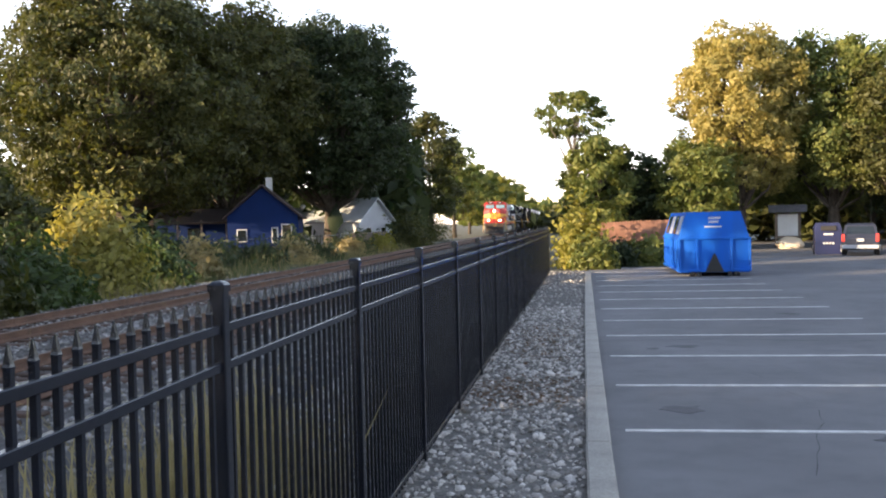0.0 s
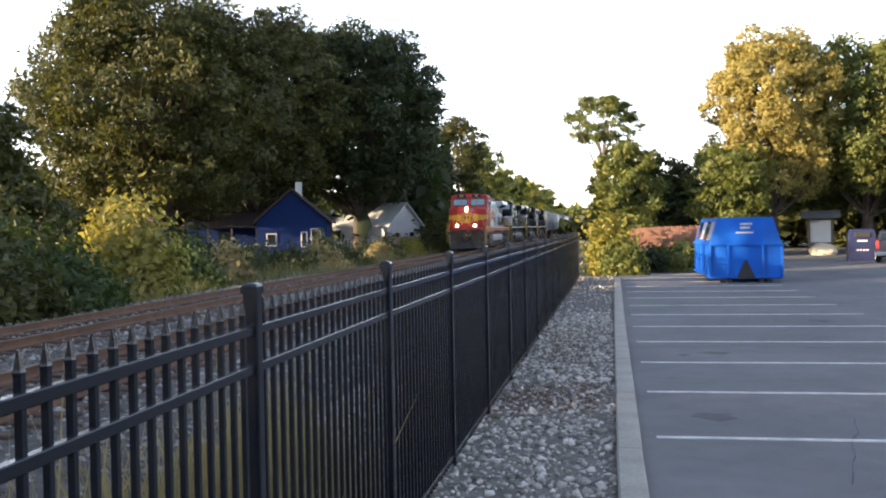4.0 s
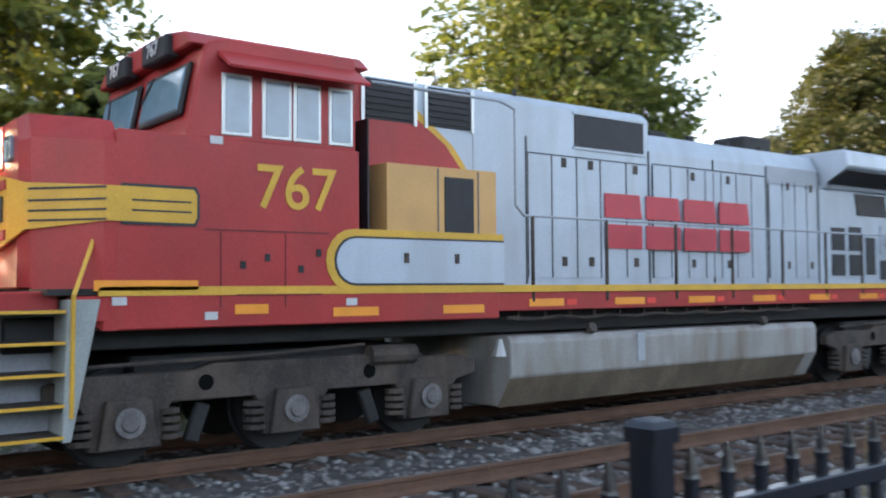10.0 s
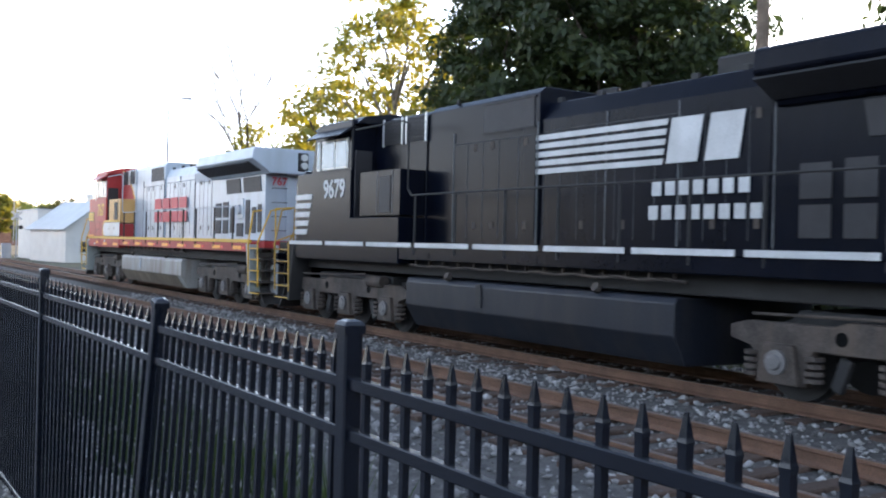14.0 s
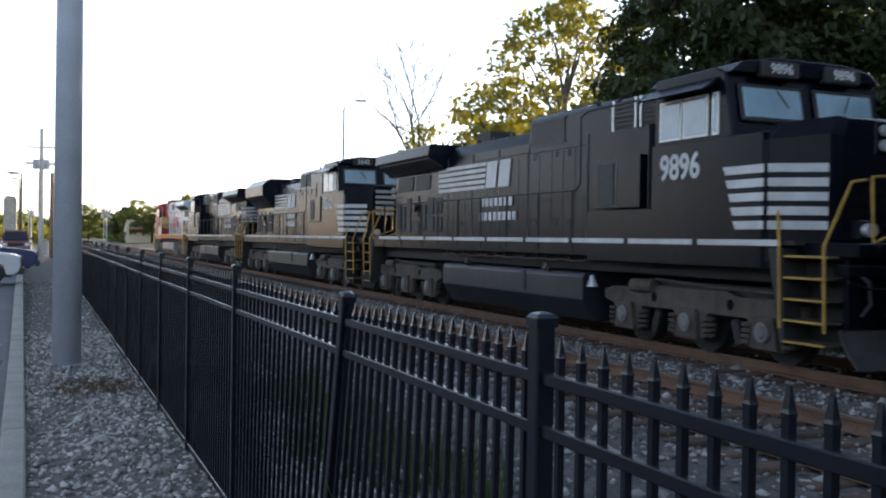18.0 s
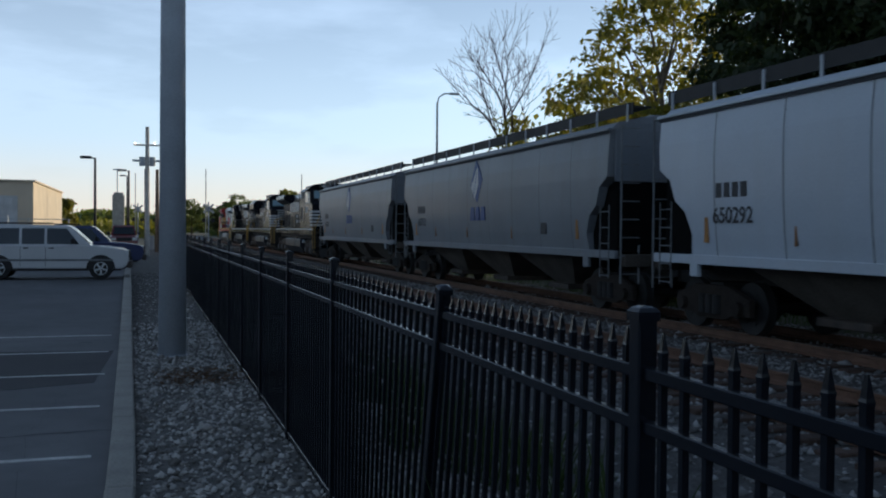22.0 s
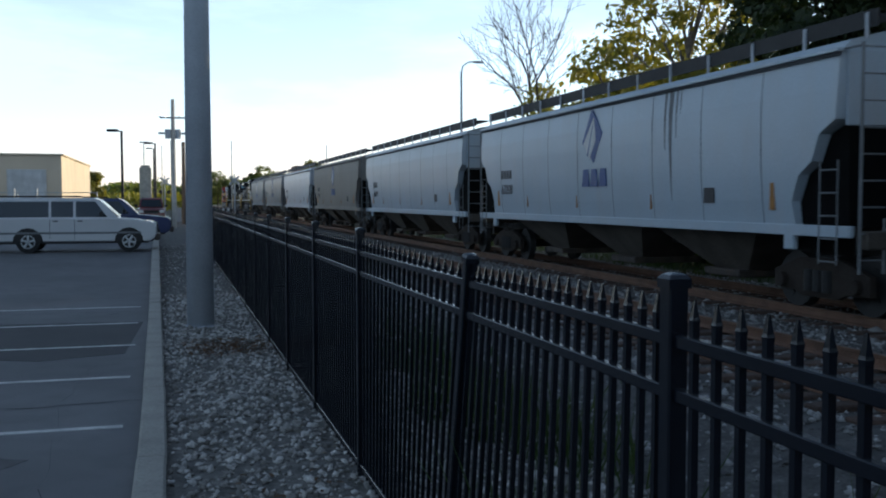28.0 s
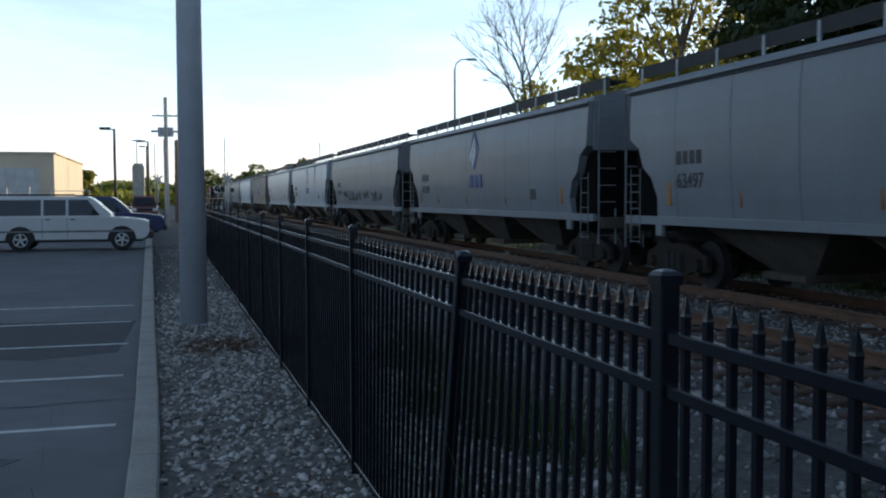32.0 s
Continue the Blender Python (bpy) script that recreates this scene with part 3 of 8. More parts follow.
KERB_BEND = ((-110, 1.85), (-26, 0.31), (-10.5, 0.03), (-6, 0.0), (8, 0.0), (12, 0.035), (20, 0.10), (38.5, 0.30))
FENCE_BEND = ((-72, 0.24), (-4, 0.005), (1.2, -0.005), (3.6, -0.027), (6.04, -0.02), (8.5, 0.01), (41, 0.365))


def ribbon(name, left, right, ys, top, bottom, material):
    """A long slab along y; left, right and top are functions of y."""
    bm = bmesh.new()
    rows = [[bm.verts.new(p) for p in ((left(y), y, bottom), (left(y), y, top(y)), (right(y), y, top(y)), (right(y), y, bottom))] for y in ys]
    for a, b in zip(rows, rows[1:]):
        for i in range(4):
            j = (i + 1) % 4
            bm.faces.new((a[i], a[j], b[j], b[i]))
    bm.faces.new(rows[0]), bm.faces.new(rows[-1])
    bmesh.ops.recalc_face_normals(bm, faces=bm.faces[:])
    return link(name, bm, material)


def ground_sheet():
    bm = bmesh.new()
    xs = [-1500, -400, -120, -60, -40, -30, -24, -20, -17, -14.6, -13.2, -12.6, -4.9, -4.3, -3.2, -1.9, -1.2, 0.2, 40, 120, 400, 1500]
    ys = [-1500, -500, -250, -150] + list(range(-110, 160, 5)) + [200, 300, 500, 1500]

    def z(x, y):
        if -12.6 <= x <= -4.9:
            return 0.02
        if x < -13:
            return -0.12 + (0.10 * noise.noise((x * 0.12, y * 0.12, 0)) if x < -14 else -0.05)
        if x < -4:
            return -0.10
        return -0.24 if x < 0 else -0.26
    grid = [[bm.verts.new((x, y, z(x, y))) for y in ys] for x in xs]
    for i in range(len(xs) - 1):
        for j in range(len(ys) - 1):
            bm.faces.new((grid[i][j], grid[i + 1][j], grid[i + 1][j + 1], grid[i][j + 1]))
    return tagged(link("ground", bm, M["soil"]), "bare soil and dry grass ground beside the railway", "ground", kind="structure")


ground_sheet()
tagged(link("ballast_bed", pr([(-13.6, -0.16), (-12.9, 0.04), (-4.6, 0.04), (-3.3, -0.19), (-3.3, -0.3), (-13.6, -0.3)], "y", -320, 330), M["ballast"]),
       "crushed grey stone ballast bed under two tracks", "ballast", kind="structure")
LOT_Y = list(range(-160, -35, 5)) + [-35.5, -23, -18, -14, -10.5, -6, 0, 8, 12, 16, 20, 26, 32, 38.5, 60, 90]
tagged(ribbon("gravel_strip", lambda y: -3.31, lambda y: 0.26 + bend(y, KERB_BEND), [v for v in LOT_Y if -120 <= v <= 40] + [41.5], lambda y: -0.185, -0.26, M["gravel"]),
       "strip of pale gravel between fence and kerb", "gravel", kind="structure")
tagged(ribbon("parking_lot", lambda y: 0.46 + bend(y, KERB_BEND), lambda y: 50.0, LOT_Y, lambda y: G + 0.47 * min(1, max(0, (-23 - y) / 12.5)), -0.4, M["asphalt"]),
       "grey worn asphalt parking lot with faded lines", "parking lot", kind="structure")

kerb = thing("kerb", "pale concrete kerb along the parking lot", "kerb", kind="structure")
y = -110.0
KERB_ME = None
while y < 38.6:
    if KERB_ME is None:
        k = part("kerb_stone", bx((0, 0, 0), (0.24, 3.03, 0.26), 0.02), M["concrete"], kerb)
        KERB_ME = k.data
    else:
        k = new("kerb_stone", KERB_ME)
        k.parent = kerb
    k.location = (0.36 + bend(y + 1.525, KERB_BEND), y + 1.525, G - 0.03 + 0.43 * min(1, max(0, (-22 - y) / 13)))
    rise = [0.43 * min(1, max(0, (-22 - v) / 13)) for v in (y - 1.525, y + 1.525)]
    k.rotation_euler = (math.atan((rise[1] - rise[0]) / 3.05), 0, -math.atan((bend(y + 3.05, KERB_BEND) - bend(y, KERB_BEND)) / 3.05))
    y += 3.05

lines = thing("parking_lines", "faded white parking bay lines painted on asphalt", "parking lines", kind="structure")
LINE_ME = None
for i in range(-19, 13):
    yy = 9.87 + 2.74 * i if i >= -3 else -10.92 + 2.74 * (i + 4)
    if -4 <= yy <= 6 or yy < -24:
        continue
    if LINE_ME is None:
        k = part("line", bx((0, 0, 0), (5.4, 0.10, 0.008)), M["line"], lines)
        LINE_ME = k.data
    else:
        k = new("line", LINE_ME)
        k.parent = lines
    k.location = (3.35 + bend(yy, KERB_BEND), yy, G + 0.004)
pt = link("asphalt_patch", pr([(0.75, -19.3), (3.6, -19.6), (3.9, -16.0), (2.0, -15.2), (0.9, -15.6)], "z", G - 0.01, G + 0.004), M["patch"])
tagged(pt, "dark square repair patch in the asphalt", "asphalt patch", kind="structure")


def track(cx, name, label, y0, y1, seed):
    t = thing(name, label, "railway track", "tracks", kind="structure")
    prof = [(-0.07, 0.0), (0.07, 0.0), (0.07, 0.02), (0.012, 0.045), (0.012, 0.125), (0.035, 0.135), (0.035, 0.165), (-0.035, 0.165), (-0.035, 0.135), (-0.012, 0.125), (-0.012, 0.045), (-0.07, 0.02)]
    for s in (-0.755, 0.755):
        r = part("rail", pr([(cx + s + p, RAIL - 0.17 + q) for p, q in prof], "y", y0, y1), M["rust_rail"], t, "rust-brown steel rail")
        part("rail_head", pr([(cx + s - 0.028, RAIL - 0.005), (cx + s + 0.028, RAIL - 0.005), (cx + s + 0.028, RAIL), (cx + s - 0.028, RAIL)], "y", y0, y1), M["rail_top"], r, "worn shiny top of the rail")
    rng = np.random.default_rng(seed)
    me = None
    far = bmesh.new()
    y = y0 + 0.3
    while y < y1:
        c = (cx + rng.normal() * 0.03, y + rng.normal() * 0.03, RAIL - 0.17 - 0.085 + rng.normal() * 0.006)
        if -32 < y < 40:
            if me is None:
                o = part("tie", bx((0, 0, 0), (2.59, 0.22, 0.17), 0.015), M["tie"], t)
                me = o.data
            else:
                o = new("tie", me)
                o.parent = t
            o.location, o.rotation_euler = c, (rng.normal() * 0.015, rng.normal() * 0.006, rng.normal() * 0.012)
        else:
            box(far, c, (2.59, 0.22, 0.17))
        y += 0.53
    tagged(part("far_ties", far, M["tie"], t), kind="stuff")
    return t


track(NEAR_TRACK, "near_track", "rusty railway track on wooden ties beside the fence", -230, 230, 5)
track(TRAIN_TRACK, "main_track", "railway track on wooden ties that carries the train", -310, 320, 6)


def ballast_at(rng, n):
    y = rng.uniform(0, 1, n) ** 1.0 * 75 - 35
    x = rng.uniform(-13.2, -3.4, n)
    z = np.where(x > -4.6, 0.04 - (x + 4.6) * 0.177, 0.05) + rng.uniform(-0.02, 0.015, n)
    return np.stack([x, y, z], 1)


def strip_at(rng, n):
    y = np.concatenate([rng.uniform(-24, 24, n * 3 // 4), rng.uniform(-50, 41, n - n * 3 // 4)])
    x = -3.3 + rng.uniform(0, 1, n) * (3.52 + np.interp(y, [r[0] for r in KERB_BEND], [r[1] for r in KERB_BEND]))
    return np.stack([x, y, np.full(n, -0.18) + rng.uniform(-0.015, 0.012, n)], 1)


tagged(stones("ballast_stones", 52000, ballast_at, 0.036, M["stone_grey"], 11), "crushed grey ballast stones between the rails", "ballast", kind="stuff")
tagged(stones("gravel_stones", 42000, strip_at, 0.030, M["stone_light"], 12), "pale crushed gravel stones along the fence", "gravel", kind="stuff")



def litter(n, x0, x1, y0, y1, seed):
    """Brown fallen leaves drifted over the gravel."""
    rng = np.random.default_rng(seed)
    c = np.stack([x0 + (x1 - x0) * rng.beta(2, 2, n), y0 + (y1 - y0) * rng.beta(2, 2, n), np.full(n, -0.150) + rng.uniform(-0.01, 0.012, n)], 1)
    ob = leaves("leaf_litter", c, np.tile((0.0, 0.0, 2.5), (n, 1)), 0.024, M["leaf_brown"], None, rng, 1.3)
    return tagged(ob, "drift of brown fallen leaves on the gravel", "fallen leaves", kind="stuff")


litter(620, -1.25, 0.15, -16.6, -14.6, 41)
litter(520, -1.3, 0.2, 10.6, 13.4, 42)
litter(420, -1.3, 0.2, 14.0, 20.0, 43)
litter(300, -1.3, 0.2, -9.0, -4.0, 44)


def crack(pts, w, seed):
    """A wandering crack in the asphalt."""
    rng = np.random.default_rng(seed)
    bm = bmesh.new()
    row = []
    for (xa, ya), (xb, yb) in zip(pts, pts[1:]):
        for q in range(8):
            u = q / 8
            row.append((xa + (xb - xa) * u + rng.normal() * 0.025, ya + (yb - ya) * u + rng.normal() * 0.025))
    pair = [(bm.verts.new((x, y - w * rng.uniform(0.3, 1), G + 0.0045)), bm.verts.new((x, y + w * rng.uniform(0.3, 1), G + 0.0045))) for x, y in row]
    for (a, b), (c, d) in zip(pair, pair[1:]):
        bm.faces.new((a, c, d, b))
    bmesh.ops.recalc_face_normals(bm, faces=bm.faces[:])
    return bm


marks = thing("asphalt_marks", "dark cracks and oil stains in the asphalt", "asphalt marks", kind="structure")
for i, pts in enumerate([[(0.55, 26.4), (3.0, 26.1), (6.5, 26.6)], [(0.5, 17.2), (2.6, 17.5), (5.0, 17.1), (7.5, 17.6)], [(2.2, 8.2), (2.9, 11.0), (2.6, 14.0)], [(0.5, -12.2), (2.5, -12.0), (4.4, -12.4)],
                         [(1.1, -8.0), (1.4, -12.0), (1.2, -15.0)], [(0.5, -21.0), (3.0, -21.2), (6.0, -20.8)], [(0.5, 33.0), (4.0, 32.7), (8.0, 33.2)]]):
    part("crack", crack(pts, 0.02, 60 + i), M["crack"], marks)
rs = np.random.default_rng(77)
for i in range(26):
    cx, cy, r = rs.uniform(1.0, 6.0), rs.choice((rs.uniform(7, 36), rs.uniform(-22, -7))), rs.uniform(0.08, 0.32)
    ring = [(cx + r * (1 + 0.3 * rs.normal()) * math.cos(a * 0.5236), cy + 0.8 * r * (1 + 0.3 * rs.normal()) * math.sin(a * 0.5236)) for a in range(12)]
    part("stain", pr(ring, "z", G - 0.004, G + 0.0035), M["stain"], marks)


# ---- fence ----
TOP, TIP, R1, R2, R3 = 1.80, 1.735, 1.605, 1.445, -0.10


def fence_parts():
    me = {}
    bm = bx((0, 0, (TOP - 0.02 - 0.32) / 2), (0.064, 0.064, TOP - 0.02 + 0.32), 0.006)
    me["post"] = bm
    cap = bmesh.new()
    loft(cap, [[(sx * r, sy * r, z) for sx, sy in ((1, 1), (-1, 1), (-1, -1), (1, -1))] for r, z in ((0.037, TOP - 0.04), (0.037, TOP - 0.012), (0.028, TOP), (0.012, TOP + 0.006))])
    me["cap"] = cap
    me["rail"] = bx((0, 0, 0), (0.036, PANEL - 0.066, 0.040), 0.004)
    p = bmesh.new()
    loft(p, [[(sx * a, sy * b, z) for sx, sy in ((1, 1), (-1, 1), (-1, -1), (1, -1))] for a, b, z in ((0.0108, 0.0108, -0.16), (0.0108, 0.0108, TIP - 0.07), (0.0124, 0.0124, TIP - 0.058), (0.0102, 0.0102, TIP - 0.050), (0.002, 0.005, TIP))])
    me["picket"] = p
    return me


def fence_pose(k):
    """The pose of the panel that begins at post k."""
    y0 = POST_0 + PANEL * k
    a, b = bend(y0, FENCE_BEND), bend(y0 + PANEL, FENCE_BEND)
    return pose(FENCE_X + a, y0, 0.0, 0, 0, -math.degrees(math.atan((b - a) / PANEL)))


def fence_panel(k, first=None):
    """The panel from post k to the next one, with its first post."""
    if first is not None:
        return copy_thing(first, fence_pose(k))
    t = thing("fence_panel", "black steel picket fence panel with pointed pickets", "fence", "fence panels", fence_pose(k))
    me = fence_parts()
    post = part("post", me["post"], M["fence"], t)
    part("cap", me["cap"], M["fence"], post)
    rm = None
    for z in (R1, R2, R3):
        if rm is None:
            o = part("rail", me["rail"], M["fence"], t)
            rm = o.data
        else:
            o = new("rail", rm)
            o.parent = t
        o.location = (0, PANEL / 2, z)
    pm = None
    for i in range(20):
        if pm is None:
            o = part("picket", me["picket"], M["fence"], t)
            pm = o.data
        else:
            o = new("picket", pm)
            o.parent = t
        o.location = (0, PANEL * (i + 1) / 21, 0)
    return t


panel0 = fence_panel(0)
for k in list(range(-30, 0)) + list(range(1, 15)):
    if k not in (-4, -5):
        fence_panel(k, panel0)


def leaning_panels():
    """Two panels that share a post knocked askew along the fence."""
    lean = 0.45 / 1.95
    src = {c.name.split(".")[0]: c for c in panel0.children}
    for k in (-5, -4):
        t = thing("fence_panel", "black steel picket fence panel beside a leaning post", "fence", "fence panels", fence_pose(k))
        post = new("post", src["post"].data)
        post.parent = t
        cap = new("cap", src["post"].children[0].data)
        cap.parent = post
        if k == -4:
            post.matrix_basis = pose(0, 0, -0.2) @ Matrix.Rotation(-math.atan(lean), 4, "X") @ pose(0, 0, 0.2)
            post["label"] = "leaning black steel post"
        for z in (R1, R2, R3):
            o = new("rail", src["rail"].data)
            o.parent = t
            d = lean * (z + 0.2)
            a, b = (0.03, PANEL + d - 0.03) if k == -5 else (d + 0.03, PANEL - 0.03)
            o.location, o.scale = (0, (a + b) / 2, z), (1, (b - a) / (PANEL - 0.066), 1)
        for i in range(20):
            u = (i + 1) / 21
            w = (u if k == -5 else 1 - u) * 0.9
            o = new("picket", src["picket"].data)
            o.parent = t
            o.matrix_basis = pose(0, PANEL * u, -0.2) @ Matrix.Rotation(-math.atan(lean * w), 4, "X") @ pose(0, 0, 0.2)


leaning_panels()

# ---- the train ----
OFFS = [0.0, 20.9, 41.3, 61.6]
CARS_AT, CAR_L = 81.7, 18.7
FRONT = 1.4          # from the headlight to the front coupler's face
MOVERS, WHEELS = [], []
SIDE = {1: Matrix(((0, 0, 1), (1, 0, 0), (0, 1, 0))), -1: Matrix(((0, 0, -1), (-1, 0, 0), (0, 1, 0)))}


def words(name, s, size, m, material, parent, label="", bold=0.004, squeeze=1.0):
    """Writing in the built-in font as a thin mesh; m places its middle."""
    cu = bpy.data.curves.new(name, "FONT")
    cu.body, cu.size, cu.extrude, cu.align_x, cu.align_y, cu.offset = s, size, 0.003, "CENTER", "CENTER", bold
    tmp = bpy.data.objects.new(name, cu)
    scene.collection.objects.link(tmp)
    bpy.context.view_layer.update()
    me = bpy.data.meshes.new_from_object(tmp)
    bpy.data.objects.remove(tmp)
    me.transform(m @ Matrix.Diagonal((squeeze, 1, 1, 1)))
    me.materials.clear()
    me.materials.append(material)
    ob = new(name, me)
    ob.parent = parent
    if label:
        ob["label"] = label
    return ob


def side_words(s, y, z, x, size, material, parent, squeeze=1.0, bold=0.006):
    for k in (1, -1):
        words("number", s, size, Matrix.Translation((k * x, y, z)) @ SIDE[k].to_4x4(), material, parent, "", bold, squeeze)


def plate(name, y0, y1, z0, z1, x, material, parent, label="", thick=0.012, bevel=0.0):
    """The same flat panel on both sides, its outer face at x."""
    for k in (1, -1):
        part(name, bx((k * (x - thick / 2), (y0 + y1) / 2, (z0 + z1) / 2), (thick, y1 - y0, z1 - z0), bevel), material, parent, label)


def poly_plate(name, poly, x, material, parent, label="", thick=0.008):
    for k in (1, -1):
        part(name, pr(poly, "x", k * x, k * (x - thick)), material, parent, label)


def wheelset(parent, y, r, gauge=0.755):
    bm = bmesh.new()
    for s in (-1, 1):
        tube(bm, (s * (gauge - 0.06), 0, 0), (s * (gauge + 0.075), 0, 0), r, seg=24)
        tube(bm, (s * (gauge - 0.09), 0, 0), (s * (gauge - 0.06), 0, 0), r + 0.028, seg=24)
        for a in range(6):
            box(bm, (s * (gauge + 0.08), math.cos(a * 1.047) * r * 0.55, math.sin(a * 1.047) * r * 0.55), (0.02, 0.09, 0.09))
    tube(bm, (-gauge - 0.12, 0, 0), (gauge + 0.12, 0, 0), 0.085, seg=10)
    o = part("wheelset", bm, M["black_steel"], parent, "steel wheelset")
    o.location = (0, y, r)
    WHEELS.append((o, y, r))
    return o


def loco_truck(t, yc, pitch, front):
    """A three-axle truck: side frames, journal boxes, springs, wheelsets."""
    for k in (-1, 1):
        x = k * 1.14
        low = [(yc - pitch - 0.78, 0.74)]
        for j in (-1, 0, 1):
            y = yc + j * pitch
            low += [(y - 0.46, 0.66), (y - 0.36, 0.50), (y - 0.36, 0.23), (y + 0.36, 0.23), (y + 0.36, 0.50), (y + 0.46, 0.66)]
        low.append((yc + pitch + 0.78, 0.74))
        ups = [(pitch + 0.78, 0.90), (pitch + 0.5, 0.97), (pitch * 0.62, 0.97), (pitch * 0.5, 1.04), (-pitch * 0.5, 1.04), (-pitch * 0.62, 0.97), (-pitch - 0.5, 0.97), (-pitch - 0.78, 0.90)]
        prof = low + [(yc + a, b) for a, b in ups]
        fr = part("side_frame", pr(prof, "x", x - 0.07, x + 0.07, 0.015), M["steel_dark"], t, "dirty cast steel truck frame")
        for j in (-1, 0, 1):
            y = yc + j * pitch
            part("journal_box", pr([(y - 0.30, 0.24), (y + 0.30, 0.24), (y + 0.22, 0.72), (y - 0.22, 0.72)], "x", x + k * 0.06, x + k * 0.15, 0.012), M["steel_dark"], fr)
            cap = tube(bmesh.new(), (x + k * 0.14, y, 0.50), (x + k * 0.19, y, 0.50), 0.15, seg=16)
            tube(cap, (x + k * 0.19, y, 0.50), (x + k * 0.215, y, 0.50), 0.10, 0.08, seg=14)
            part("axle_cap", cap, M["cap_steel"], fr, "worn steel axle cap")
            if j:
                # a flat black disc paints the shade of a hole in the beam
                part("frame_hole", tube(bmesh.new(), (x + k * 0.066, y - j * pitch * 0.45, 0.84), (x + k * 0.074, y - j * pitch * 0.45, 0.84), 0.085, seg=14), M["void"], fr, "black disc painted as a shaded opening in the frame")
                part("brake_shoe", bx((x - k * 0.05, y - j * pitch * 0.42, 0.42), (0.10, 0.16, 0.42), 0.02, Euler((0.35 * j, 0, 0)).to_matrix()), M["black_steel"], fr)
            for q in (-0.44, 0.44):
                bm = bmesh.new()
                for h in range(4):
                    tube(bm, (x + k * 0.02, y + q, 0.30 + 0.085 * h), (x + k * 0.02, y + q, 0.35 + 0.085 * h), 0.12, seg=10)
                part("spring", bm, M["steel_dark"], fr)
        part("brake_cylinder", tube(bmesh.new(), (x + k * 0.06, yc + pitch * 0.55, 1.02), (x + k * 0.06, yc + pitch * 0.9, 1.02), 0.12, seg=10), M["steel_dark"], fr)
        part("brake_pipe", pipe(bmesh.new(), [(x + k * 0.1, yc - pitch - 0.4, 1.06), (x + k * 0.1, yc - 0.3, 1.10), (x + k * 0.1, yc + pitch * 0.5, 1.16)], 0.02), M["steel_dark"], fr)
    part("bolster", bx((0, yc, 0.95), (2.1, pitch * 1.9, 0.35), 0.03), M["black_steel"], t)
    for j in (-1, 0, 1):
        wheelset(t, yc + j * pitch, 0.51)


FIXED = {"wheelset", "frame_hole", "brake_shoe", "side_frame", "journal_box", "axle_cap", "spring", "brake_cylinder", "brake_pipe", "bolster", "fuel_tank", "sight_gauge", "filler", "sill", "sill_band", "reflector",
         "deck", "frame_beam", "end_platform", "pilot", "plough", "coupler", "air_hose", "step_well", "step_cheek", "tread", "tread_edge", "hand_rail", "end_rail", "pilot_beam", "drop_step", "anticlimber", "uncoupling_lever", "lamp_bracket"}
LONG = ((0.0, 0.0), (4.05, 4.05), (7.45, 7.38), (9.0, 8.86), (10.58, 10.48), (14.4, 14.05), (16.35, 15.65), (17.05, 16.5), (19.75, 19.2), (20.05, 19.45), (20.3, 19.95), (22.0, 21.6))


def along(y):
    """The superstructure's true spacing along the frame."""
    for (a, p), (b, q) in zip(LONG, LONG[1:]):
        if y <= b:
            return p + (y - a) * (q - p) / (b - a)
    return y


def settle(top):
    for ob in top.children_recursive:
        base = ob.name.split(".")[0]
        if ob.type != "MESH" or base == "wheelset":
            continue
        for v in ob.data.vertices:
            if base not in FIXED:
                v.co.y = along(v.co.y)
            if v.co.z > 1.86:
                v.co.z = 1.86 + (v.co.z - 1.86) * 0.955


